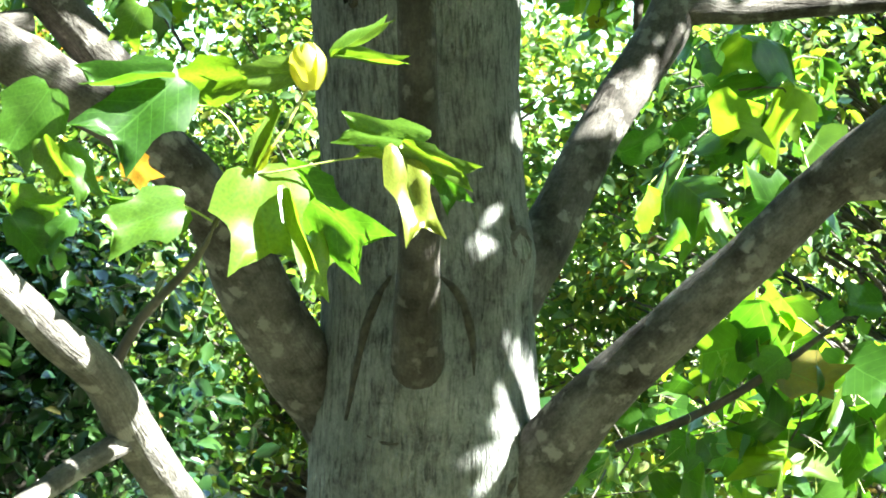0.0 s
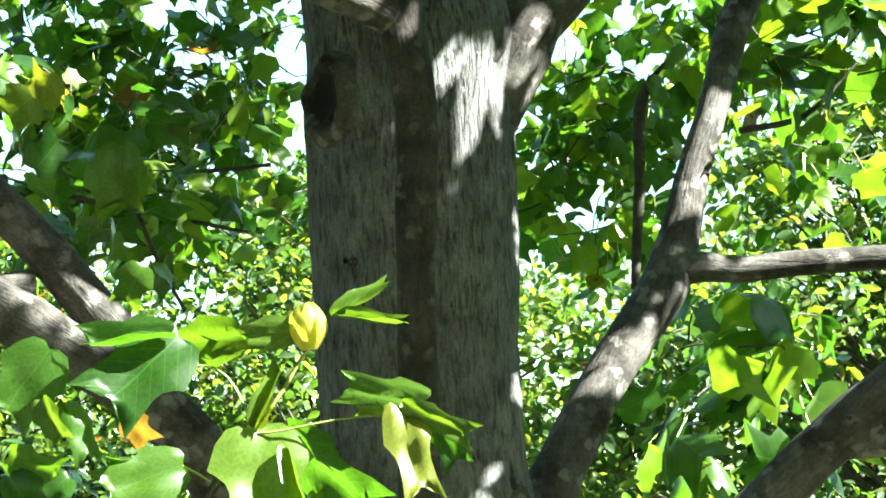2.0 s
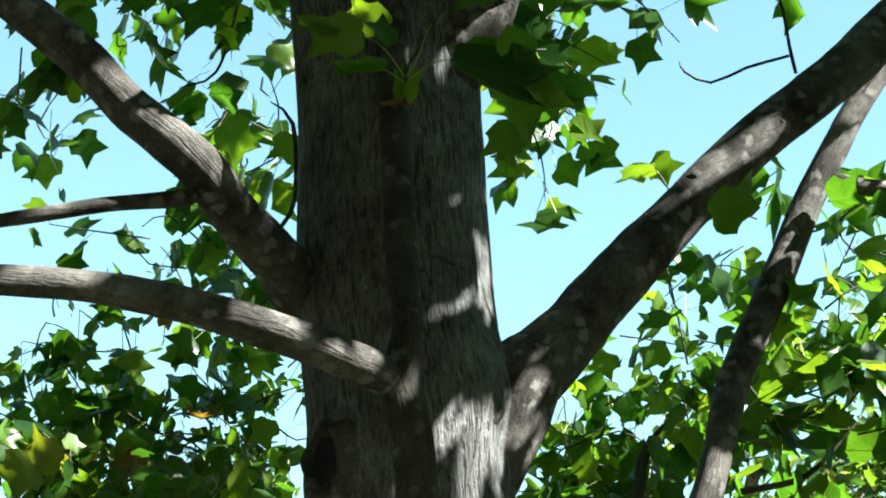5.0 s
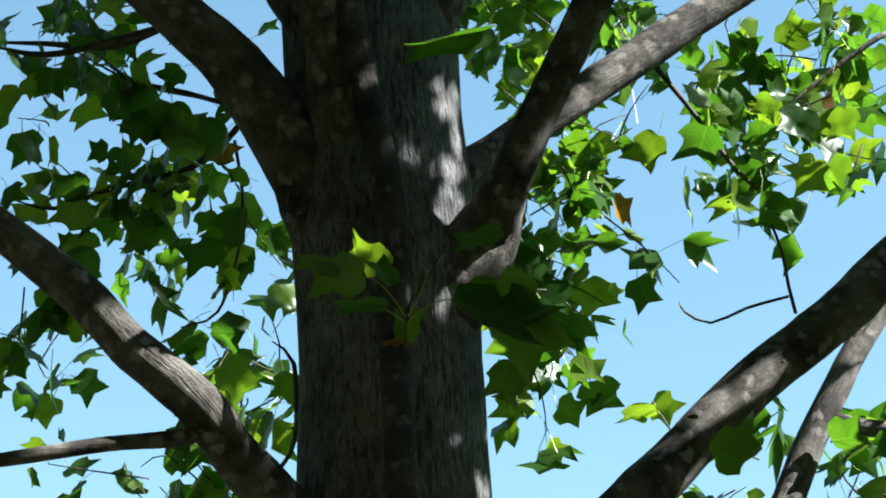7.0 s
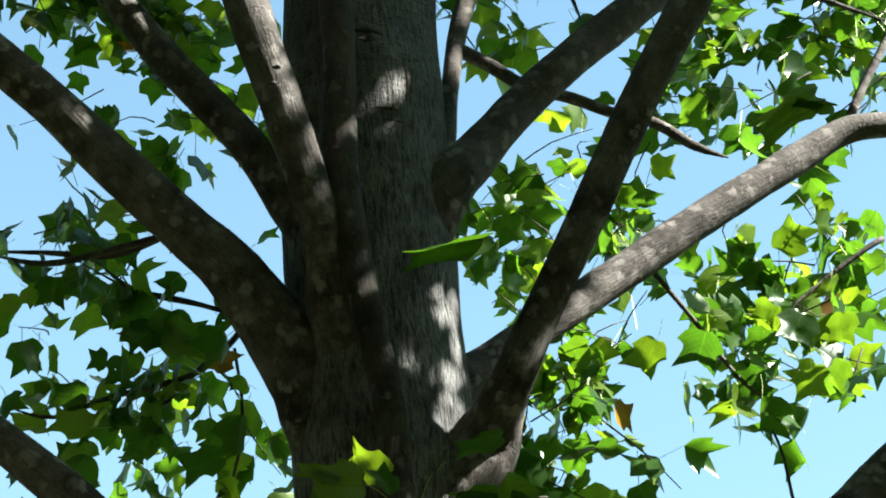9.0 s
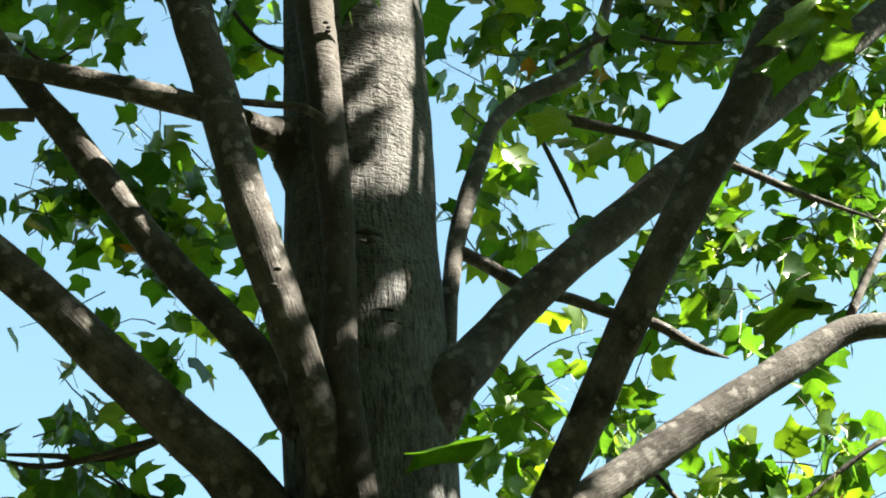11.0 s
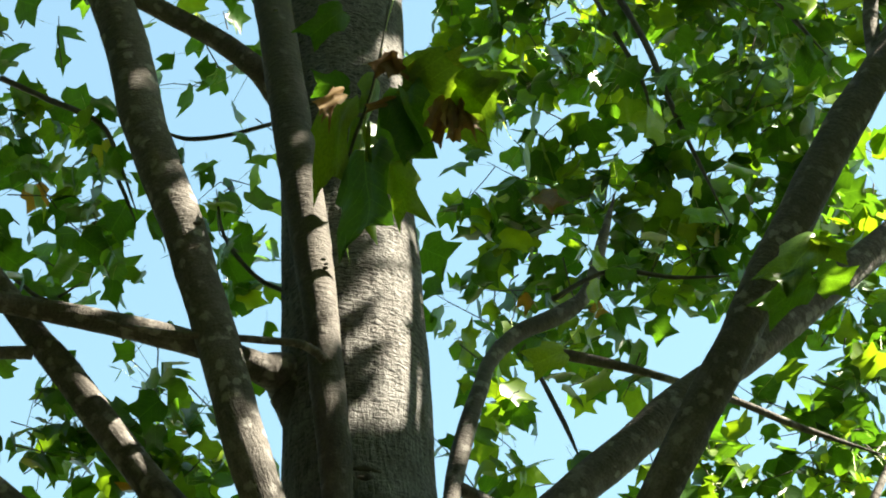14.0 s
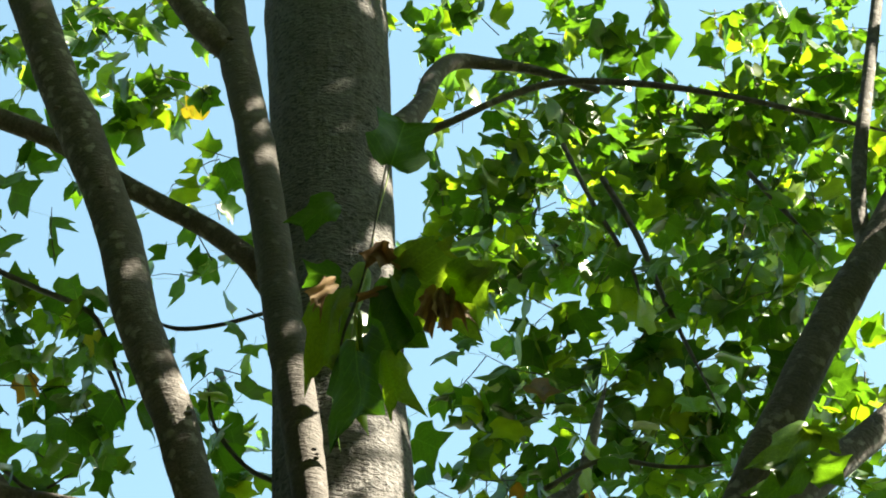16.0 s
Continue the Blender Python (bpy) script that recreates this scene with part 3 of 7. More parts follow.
limb("limb", [(-0.113, 4.500, 1.243, 0.066), (-0.230, 4.500, 1.465, 0.064), (-0.301, 4.440, 1.562, 0.075), (-0.380, 4.360, 1.692, 0.074), (-0.445, 4.280, 1.829, 0.065), (-0.518, 4.200, 1.938, 0.060), (-0.625, 4.140, 2.028, 0.055), (-0.739, 4.080, 2.093, 0.054), (-0.861, 4.020, 2.166, 0.055), (-1.019, 3.950, 2.246, 0.048)])
limb("limb", [(-0.518, 4.200, 1.915, 0.046), (-0.606, 4.160, 2.070, 0.047), (-0.698, 4.120, 2.182, 0.047), (-0.758, 4.080, 2.254, 0.046), (-0.854, 4.040, 2.354, 0.044), (-1.004, 4.000, 2.479, 0.038)])
limb("limb", [(-0.806, 4.050, 2.227, 0.025), (-0.868, 4.025, 2.211, 0.025), (-0.970, 4.000, 2.179, 0.022)])
limb("limb", [(-0.619, 2.450, 1.754, 0.023), (-0.540, 2.550, 1.687, 0.025), (-0.482, 2.620, 1.622, 0.027), (-0.434, 2.700, 1.571, 0.029), (-0.407, 2.800, 1.493, 0.032), (-0.363, 2.950, 1.391, 0.033), (-0.306, 3.500, 1.194, 0.042), (-0.177, 4.300, 0.944, 0.055)])
limb("limb", [(-0.415, 2.780, 1.487, 0.017), (-0.468, 2.720, 1.456, 0.016), (-0.571, 2.600, 1.376, 0.014)])
limb("limb", [(-0.188, 4.500, 2.883, 0.061), (-0.321, 4.460, 3.087, 0.059), (-0.379, 4.300, 3.112, 0.056), (-0.456, 4.140, 3.159, 0.052), (-0.525, 4.050, 3.231, 0.051), (-0.668, 4.000, 3.340, 0.047), (-0.747, 3.980, 3.423, 0.046), (-0.830, 3.950, 3.486, 0.045), (-0.937, 3.920, 3.564, 0.043), (-1.084, 3.900, 3.662, 0.039)])
limb("limb", [(-0.497, 4.080, 3.202, 0.020), (-0.542, 4.060, 3.159, 0.019), (-0.699, 4.030, 3.132, 0.016), (-0.807, 4.000, 3.102, 0.015), (-0.905, 3.980, 3.078, 0.014), (-1.013, 3.960, 3.056, 0.012)])
limb("limb", [(-0.215, 4.482, 3.704, 0.091), (-0.314, 4.450, 3.957, 0.088), (-0.387, 4.420, 4.058, 0.076), (-0.466, 4.380, 4.158, 0.074), (-0.549, 4.340, 4.245, 0.067), (-0.678, 4.270, 4.338, 0.064), (-0.814, 4.200, 4.443, 0.059), (-0.952, 4.140, 4.558, 0.055), (-1.090, 4.080, 4.662, 0.052), (-1.315, 4.000, 4.829, 0.045)])
limb("limb", [(-0.206, 4.430, 3.922, 0.064), (-0.265, 4.300, 4.142, 0.063), (-0.293, 4.220, 4.235, 0.049), (-0.327, 4.180, 4.336, 0.048), (-0.366, 4.150, 4.446, 0.050), (-0.412, 4.110, 4.575, 0.053), (-0.463, 4.080, 4.714, 0.054), (-0.513, 4.060, 4.873, 0.056), (-0.585, 4.050, 5.132, 0.056), (-0.640, 4.030, 5.309, 0.056), (-0.694, 4.000, 5.484, 0.058), (-0.765, 3.980, 5.676, 0.061), (-0.835, 3.970, 5.876, 0.062), (-0.891, 3.960, 6.115, 0.064), (-0.965, 3.940, 6.343, 0.065), (-1.057, 3.920, 6.584, 0.068), (-1.159, 3.900, 6.840, 0.066), (-1.254, 3.880, 7.113, 0.066), (-1.363, 3.860, 7.403, 0.065), (-1.617, 3.800, 8.014, 0.063)])
limb("limb", [(-0.282, 4.420, 4.332, 0.057), (-0.398, 4.402, 4.479, 0.054), (-0.465, 4.384, 4.555, 0.047), (-0.546, 4.365, 4.652, 0.046), (-0.659, 4.347, 4.771, 0.045), (-0.776, 4.329, 4.908, 0.043), (-0.898, 4.311, 5.070, 0.043), (-1.020, 4.293, 5.242, 0.042), (-1.090, 4.275, 5.324, 0.038), (-1.166, 4.256, 5.425, 0.036), (-1.267, 4.238, 5.566, 0.033), (-1.441, 4.220, 5.810, 0.029)])
limb("limb", [(-1.107, 4.250, 5.271, 0.020), (-1.190, 4.225, 5.251, 0.018), (-1.300, 4.200, 5.211, 0.015)])
limb("limb", [(-0.052, 4.465, 3.549, 0.075), (0.075, 4.400, 3.783, 0.074), (0.104, 4.340, 3.818, 0.060), (0.143, 4.260, 3.879, 0.050), (0.199, 4.220, 4.004, 0.046), (0.262, 4.170, 4.125, 0.045), (0.325, 4.130, 4.255, 0.046), (0.387, 4.100, 4.393, 0.045), (0.452, 4.060, 4.528, 0.046), (0.526, 4.030, 4.673, 0.048), (0.642, 4.000, 4.897, 0.051), (0.729, 3.980, 5.063, 0.051), (0.809, 3.960, 5.235, 0.053), (0.903, 3.940, 5.414, 0.054), (1.000, 3.930, 5.611, 0.054), (1.111, 3.920, 5.817, 0.054), (1.226, 3.900, 6.009, 0.047), (1.373, 3.880, 6.304, 0.041), (1.552, 3.850, 6.665, 0.037)])
limb("limb", [(1.206, 3.900, 5.963, 0.027), (1.215, 3.900, 6.180, 0.024), (1.259, 3.900, 6.435, 0.022), (1.327, 3.900, 6.735, 0.021), (1.409, 3.900, 7.087, 0.020), (1.497, 3.900, 7.470, 0.019)])
limb("limb", [(-0.122, 4.472, 4.298, 0.061), (-0.010, 4.420, 4.515, 0.060), (0.057, 4.460, 4.627, 0.057), (0.161, 4.500, 4.787, 0.053), (0.308, 4.520, 4.966, 0.051), (0.470, 4.550, 5.140, 0.053), (0.621, 4.570, 5.309, 0.054), (0.739, 4.580, 5.419, 0.053), (0.873, 4.600, 5.540, 0.050), (1.004, 4.620, 5.676, 0.050), (1.199, 4.640, 5.883, 0.049), (1.337, 4.660, 6.028, 0.048), (1.621, 4.700, 6.333, 0.045)])
limb("limb", [(-0.094, 4.528, 3.821, 0.050), (0.003, 4.580, 4.023, 0.049), (0.103, 4.640, 4.133, 0.047), (0.265, 4.700, 4.285, 0.048), (0.421, 4.760, 4.434, 0.049), (0.613, 4.800, 4.601, 0.049), (0.797, 4.840, 4.756, 0.047), (0.988, 4.880, 4.909, 0.044), (1.129, 4.900, 5.011, 0.040), (1.298, 4.920, 5.052, 0.037), (1.509, 4.950, 5.135, 0.033)])
limb("limb", [(1.142, 4.900, 5.062, 0.015), (1.196, 4.900, 5.181, 0.013), (1.259, 4.900, 5.302, 0.012), (1.347, 4.900, 5.490, 0.010)])
limb("limb", [(-0.138, 4.577, 4.637, 0.026), (-0.018, 4.720, 4.810, 0.025), (-0.000, 4.760, 5.045, 0.024), (0.019, 4.800, 5.253, 0.028), (0.060, 4.820, 5.464, 0.028), (0.100, 4.840, 5.618, 0.025), (0.132, 4.880, 5.754, 0.024), (0.222, 4.920, 5.901, 0.028), (0.369, 4.960, 6.018, 0.029), (0.455, 4.980, 6.131, 0.023), (0.513, 5.000, 6.360, 0.019), (0.574, 5.020, 6.612, 0.013)])
limb("limb", [(0.035, 4.800, 5.216, 0.021), (0.119, 4.820, 5.177, 0.021), (0.215, 4.840, 5.121, 0.019), (0.344, 4.860, 5.096, 0.018), (0.456, 4.880, 5.060, 0.016), (0.585, 4.900, 5.035, 0.016), (0.695, 4.920, 4.970, 0.014), (0.791, 4.940, 4.944, 0.011)])
limb("limb", [(0.292, 4.950, 5.857, 0.019), (0.468, 4.980, 5.836, 0.018), (0.643, 5.000, 5.794, 0.014), (0.888, 5.050, 5.731, 0.012), (1.097, 5.100, 5.658, 0.011), (1.341, 5.100, 5.546, 0.009)])
limb("limb", [(-0.314, 4.479, 5.104, 0.065), (-0.426, 4.440, 5.326, 0.064), (-0.497, 4.360, 5.300, 0.041), (-0.632, 4.300, 5.321, 0.037), (-0.797, 4.260, 5.348, 0.035), (-0.977, 4.220, 5.368, 0.033), (-1.108, 4.180, 5.370, 0.030), (-1.236, 4.140, 5.366, 0.029), (-1.408, 4.100, 5.361, 0.022)])
limb("limb", [(-0.313, 4.110, 5.119, 0.013), (-0.367, 4.070, 5.136, 0.011), (-0.467, 4.050, 5.135, 0.010), (-0.595, 4.030, 5.133, 0.010), (-0.736, 4.010, 5.131, 0.010), (-0.881, 3.990, 5.161, 0.008)])
limb("limb", [(-0.392, 4.500, 6.373, 0.048), (-0.518, 4.500, 6.572, 0.046), (-0.594, 4.420, 6.592, 0.036), (-0.722, 4.380, 6.684, 0.034), (-0.868, 4.340, 6.755, 0.032), (-1.015, 4.300, 6.831, 0.033), (-1.208, 4.260, 6.975, 0.033), (-1.417, 4.220, 7.062, 0.035), (-1.653, 4.200, 7.162, 0.030)])
limb("limb", [(-0.265, 4.535, 7.257, 0.048), (-0.133, 4.600, 7.457, 0.047), (-0.043, 4.660, 7.680, 0.035), (-0.001, 4.700, 7.885, 0.036), (0.075, 4.740, 8.043, 0.032), (0.205, 4.780, 8.087, 0.026), (0.398, 4.800, 8.063, 0.019), (0.627, 4.800, 7.934, 0.015)])
limb("limb", [(-0.230, 4.500, 7.135, 0.019), (-0.052, 4.500, 7.298, 0.018), (0.065, 4.450, 7.311, 0.014), (0.261, 4.400, 7.385, 0.013), (0.460, 4.400, 7.461, 0.013), (0.753, 4.400, 7.439, 0.012), (1.039, 4.400, 7.363, 0.010), (1.315, 4.400, 7.253, 0.009), (1.584, 4.400, 7.140, 0.008)])
# boughs added out of view, to carry the unseen shading leaves
for path in ([(1.043, 4.000, 2.164, 0.042), (1.70, 3.85, 3.05, 0.030), (2.10, 3.55, 4.00, 0.012)],
             [(1.222, 4.850, 3.920, 0.042), (1.95, 4.30, 4.70, 0.030), (2.50, 3.60, 5.60, 0.012)],
             [(1.552, 3.850, 6.665, 0.036), (2.30, 3.65, 7.90, 0.028), (2.95, 3.35, 9.50, 0.012)],
             [(1.621, 4.700, 6.333, 0.044), (2.60, 4.65, 7.30, 0.030), (3.30, 4.80, 9.00, 0.012)],
             [(-1.315, 4.000, 4.829, 0.044), (-2.00, 3.85, 5.50, 0.030), (-2.60, 3.95, 6.60, 0.012)],
             [(-1.617, 3.800, 8.014, 0.060), (-2.15, 3.60, 9.20, 0.040), (-2.60, 3.20, 10.20, 0.012)],
             [(-0.766, 4.170, 8.588, 0.046), (-0.60, 3.00, 9.80, 0.034), (-0.30, 1.70, 9.90, 0.012)],
             [(-0.470, 4.450, 10.300, 0.060), (-0.05, 3.10, 11.00, 0.040), (0.20, 1.60, 9.60, 0.012)]):
    limb("limb", path)
twig([(0.411, 4.900, 1.366, 0.013), (0.621, 4.900, 1.455, 0.012), (0.810, 4.850, 1.584, 0.010), (1.018, 4.800, 1.743, 0.008)], 10, 0.098)
twig([(0.699, 4.900, 2.727, 0.009), (0.861, 4.900, 2.784, 0.008), (0.985, 4.900, 2.897, 0.007)], 8, 0.098)
twig([(0.476, 5.200, 2.385, 0.013), (0.491, 5.200, 2.674, 0.016), (0.512, 5.200, 2.879, 0.016), (0.563, 5.200, 2.982, 0.014)], 6, 0.098)
twig([(-0.601, 4.800, 2.265, 0.005), (-0.682, 4.800, 2.383, 0.005), (-0.740, 4.800, 2.542, 0.005), (-0.771, 4.800, 2.690, 0.004)], 10, 0.098)
twig([(-0.480, 5.000, 2.485, 0.005), (-0.700, 5.000, 2.527, 0.006), (-0.903, 4.900, 2.559, 0.007), (-1.084, 4.800, 2.592, 0.007)], 16, 0.098)
twig([(-0.446, 5.200, 2.693, 0.006), (-0.589, 5.200, 2.677, 0.006), (-0.774, 5.200, 2.675, 0.006)], 12, 0.098)
twig([(-0.540, 4.900, 4.387, 0.009), (-0.682, 5.000, 4.294, 0.009), (-0.907, 5.100, 4.250, 0.008), (-1.126, 5.200, 4.256, 0.006), (-1.240, 5.200, 4.290, 0.005)], 24, 0.098)
twig([(-0.610, 5.000, 4.381, 0.007), (-0.709, 5.000, 4.225, 0.007), (-0.796, 5.000, 4.157, 0.005), (-0.832, 5.000, 4.023, 0.004)], 14, 0.098)
twig([(-0.586, 5.000, 4.364, 0.005), (-0.558, 5.000, 4.191, 0.005), (-0.556, 5.000, 4.040, 0.004), (-0.614, 5.000, 3.860, 0.004), (-0.700, 5.000, 3.811, 0.003)], 14, 0.098)
twig([(-0.723, 4.600, 4.484, 0.009), (-0.864, 4.600, 4.433, 0.009), (-1.022, 4.600, 4.416, 0.007), (-1.212, 4.600, 4.432, 0.006)], 14, 0.098)
twig([(-0.530, 4.800, 4.348, 0.006), (-0.651, 4.800, 4.382, 0.006), (-0.834, 4.800, 4.441, 0.005), (-1.005, 4.800, 4.527, 0.005)], 12, 0.098)
twig([(0.556, 4.900, 4.540, 0.008), (0.656, 4.900, 4.400, 0.007), (0.768, 4.900, 4.230, 0.006), (0.879, 4.900, 4.113, 0.004)], 16, 0.098)
twig([(1.189, 4.900, 4.650, 0.009), (1.126, 4.900, 4.596, 0.008), (0.997, 4.900, 4.506, 0.007), (0.883, 4.900, 4.401, 0.006)], 14, 0.098)
twig([(0.768, 4.250, 3.527, 0.005), (0.757, 4.250, 3.603, 0.0045), (0.743, 4.250, 3.687, 0.004), (0.735, 4.250, 3.750, 0.003), (0.722, 4.250, 3.708, 0.002)], 0, 0.098)
twig([(0.755, 4.250, 3.568, 0.0035), (0.671, 4.250, 3.540, 0.0035), (0.582, 4.250, 3.506, 0.003), (0.526, 4.250, 3.533, 0.003), (0.511, 4.250, 3.553, 0.003)], 0, 0.098)
twig([(-0.416, 4.800, 3.345, 0.006), (-0.371, 4.800, 3.433, 0.006), (-0.384, 4.800, 3.628, 0.006), (-0.443, 4.800, 3.688, 0.005)], 8, 0.098)
twig([(0.592, 4.700, 7.297, 0.012), (0.687, 4.700, 6.997, 0.012), (0.771, 4.700, 6.631, 0.010), (0.886, 4.700, 6.143, 0.007)], 10, 0.098)
twig([(0.473, 4.800, 7.612, 0.010), (0.574, 4.800, 7.263, 0.009), (0.650, 4.800, 6.936, 0.008), (0.691, 4.800, 6.712, 0.007)], 12, 0.098)
twig([(1.084, 4.600, 7.198, 0.010), (1.174, 4.600, 6.989, 0.009), (1.265, 4.600, 6.816, 0.007)], 10, 0.098)
twig([(0.280, 4.800, 5.620, 0.008), (0.340, 4.800, 5.426, 0.008), (0.384, 4.800, 5.302, 0.007)], 4, 0.098)
twig([(0.325, 4.800, 5.935, 0.008), (0.503, 4.800, 6.027, 0.008), (0.714, 4.800, 6.045, 0.007), (0.888, 4.800, 6.025, 0.006)], 16, 0.098)
twig([(-1.020, 4.500, 6.230, 0.008), (-0.964, 4.500, 6.085, 0.007), (-0.926, 4.500, 5.991, 0.005)], 3, 0.098)
twig([(-0.493, 4.800, 5.975, 0.008), (-0.603, 4.800, 6.059, 0.008), (-0.701, 4.800, 6.229, 0.007), (-0.741, 4.800, 6.429, 0.006)], 10, 0.098)
twig([(-1.419, 4.500, 6.641, 0.011), (-1.263, 4.500, 6.558, 0.010), (-1.087, 4.500, 6.424, 0.009), (-0.989, 4.500, 6.246, 0.007), (-0.925, 4.500, 6.027, 0.005)], 10, 0.098)
twig([(-0.573, 4.800, 6.733, 0.008), (-0.719, 4.800, 6.654, 0.008), (-0.851, 4.800, 6.669, 0.008), (-0.949, 4.800, 6.712, 0.007)], 8, 0.098)
twig([(-1.283, 4.600, 5.857, 0.007), (-1.190, 4.600, 5.777, 0.007), (-1.080, 4.600, 5.844, 0.006)], 8, 0.098)
twig([(-0.509, 4.600, 4.234, 0.006), (-0.683, 4.700, 4.341, 0.007), (-0.836, 4.800, 4.451, 0.006), (-0.948, 4.800, 4.521, 0.005)], 12, 0.098)
twig([(-0.708, 4.400, 4.354, 0.010), (-0.829, 4.400, 4.306, 0.009), (-0.994, 4.400, 4.282, 0.008), (-1.149, 4.400, 4.307, 0.006)], 12, 0.098)
clump((-1.12, 6.00, 3.38), (0.22, 0.50, 0.13), 84, 0.084)
clump((-0.63, 6.00, 3.45), (0.17, 0.50, 0.25), 70, 0.084)
clump((0.79, 6.00, 1.35), (0.49, 0.60, 0.19), 125, 0.084)
clump((0.90, 6.00, 2.35), (0.37, 0.60, 0.24), 98, 0.084)
clump((-0.89, 6.00, 2.85), (0.46, 0.60, 0.30), 196, 0.084)
clump((0.43, 6.00, 2.83), (0.21, 0.60, 0.41), 84, 0.084)
clump((1.00, 6.00, 2.90), (0.28, 0.60, 0.21), 70, 0.084)
clump((-0.79, 6.00, 3.61), (0.27, 0.50, 0.19), 56, 0.084)
clump((-0.88, 6.00, 2.92), (0.45, 0.60, 0.31), 210, 0.084)
clump((0.70, 6.00, 3.27), (0.37, 0.60, 0.30), 140, 0.084)
clump((1.14, 6.00, 3.46), (0.20, 0.50, 0.25), 77, 0.084)
clump((0.43, 6.00, 2.85), (0.20, 0.60, 0.33), 84, 0.084)
clump((-0.93, 5.60, 4.50), (0.41, 0.50, 0.17), 44, 0.1)
clump((-1.26, 5.80, 4.19), (0.12, 0.40, 0.19), 29, 0.1)
clump((-0.58, 5.60, 3.89), (0.13, 0.40, 0.21), 44, 0.1)
clump((-1.05, 5.60, 5.05), (0.32, 0.40, 0.11), 10, 0.1)
clump((0.33, 5.60, 4.37), (0.17, 0.40, 0.24), 64, 0.1)
clump((0.20, 5.40, 3.95), (0.10, 0.30, 0.16), 28, 0.1)
clump((0.98, 5.60, 4.91), (0.35, 0.50, 0.19), 74, 0.1)
clump((0.84, 5.80, 3.77), (0.22, 0.40, 0.08), 20, 0.1)
clump((-1.10, 5.50, 4.90), (0.26, 0.40, 0.09), 9, 0.1)
clump((-0.93, 5.80, 5.70), (0.25, 0.40, 0.17), 49, 0.1)
clump((-1.33, 5.60, 6.05), (0.19, 0.40, 0.12), 34, 0.1)
clump((0.24, 5.60, 5.18), (0.16, 0.40, 0.14), 40, 0.1)
clump((1.00, 5.80, 5.74), (0.42, 0.50, 0.21), 69, 0.1)
clump((1.07, 5.80, 5.01), (0.29, 0.50, 0.14), 33, 0.1)
clump((-1.34, 5.60, 6.93), (0.27, 0.40, 0.15), 22, 0.115)
clump((-1.07, 5.80, 5.99), (0.25, 0.40, 0.20), 40, 0.1)
clump((-0.85, 5.80, 7.21), (0.11, 0.30, 0.22), 14, 0.115)
clump((0.44, 5.80, 7.05), (0.38, 0.60, 0.49), 198, 0.115)
clump((1.08, 5.80, 7.28), (0.57, 0.80, 0.39), 206, 0.115)
clump((1.41, 5.80, 6.57), (0.23, 0.50, 0.33), 98, 0.115)
clump((0.16, 5.60, 6.05), (0.12, 0.40, 0.19), 34, 0.1)
clump((0.84, 5.80, 5.88), (0.31, 0.40, 0.17), 49, 0.1)
clump((-1.44, 5.40, 6.84), (0.16, 0.40, 0.18), 22, 0.115)
clump((-0.96, 5.80, 8.71), (0.17, 0.30, 0.10), 10, 0.115)
clump((-0.82, 5.80, 8.05), (0.16, 0.30, 0.12), 12, 0.115)
clump((-1.47, 5.80, 9.42), (0.44, 0.40, 0.29), 76, 0.115)
clump((0.57, 5.80, 8.57), (0.63, 0.80, 0.73), 504, 0.115)
clump((1.43, 5.80, 8.66), (0.61, 0.80, 0.79), 540, 0.115)
clump((0.14, 5.60, 9.37), (0.33, 0.40, 0.18), 40, 0.115)
clump((1.26, 5.80, 10.70), (1.29, 0.60, 0.43), 224, 0.115)
clump((-1.65, 5.80, 11.03), (0.88, 0.60, 0.44), 108, 0.115)
twig([(-0.426, 2.720, 1.582, 0.009), (-0.378, 2.680, 1.645, 0.007), (-0.324, 2.640, 1.717, 0.006), (-0.286, 2.600, 1.764, 0.005)], 0, 0.098)
twig([(-0.286, 2.600, 1.764, 0.004), (-0.263, 2.600, 1.805, 0.004), (-0.244, 2.600, 1.837, 0.004)], 0, 0.098)
flower_bud((-0.169, 2.600, 1.941), (-0.12, -0.1, 1.0), 0.047)
hanging_leaf((-0.182, 2.600, 1.962), (-0.97, -0.18, -0.17), (0.21, -0.95, -0.22), 0.129, 0.34, 8, YOUNG_OR_LIT_LEAF)
hanging_leaf((-0.254, 2.570, 1.952), (-0.95, 0.25, -0.19), (-0.13, -0.86, -0.49), 0.136, 0.49, 8)
hanging_leaf((-0.326, 2.550, 1.945), (-0.64, -0.37, -0.67), (0.15, -0.92, 0.36), 0.156, 0.67, 8)
hanging_leaf((-0.337, 2.540, 1.943), (-0.93, -0.36, -0.11), (0.21, -0.74, 0.64), 0.128, 0.23, 2)
hanging_leaf((-0.475, 2.500, 1.923), (-0.54, 0.00, -0.84), (0.53, -0.77, -0.34), 0.116, 0.80, 8)
hanging_leaf((-0.482, 2.500, 1.862), (0.45, 0.00, -0.89), (-0.32, -0.94, -0.16), 0.067, 0.53, 0, YOUNG_OR_LIT_LEAF)
hanging_leaf((-0.457, 2.520, 1.861), (0.50, -0.26, -0.82), (0.20, -0.89, 0.40), 0.089, 0.51, 3)
hanging_leaf((-0.324, 2.600, 1.791), (-0.86, -0.36, -0.36), (0.28, -0.92, 0.26), 0.127, 0.57, 8)
hanging_leaf((-0.333, 2.630, 1.797), (-0.95, -0.32, 0.01), (0.25, -0.75, -0.61), 0.109, 0.30, 2)
hanging_leaf((-0.539, 2.600, 1.800), (0.92, 0.00, -0.39), (-0.20, -0.86, -0.47), 0.080, 0.71, 1)
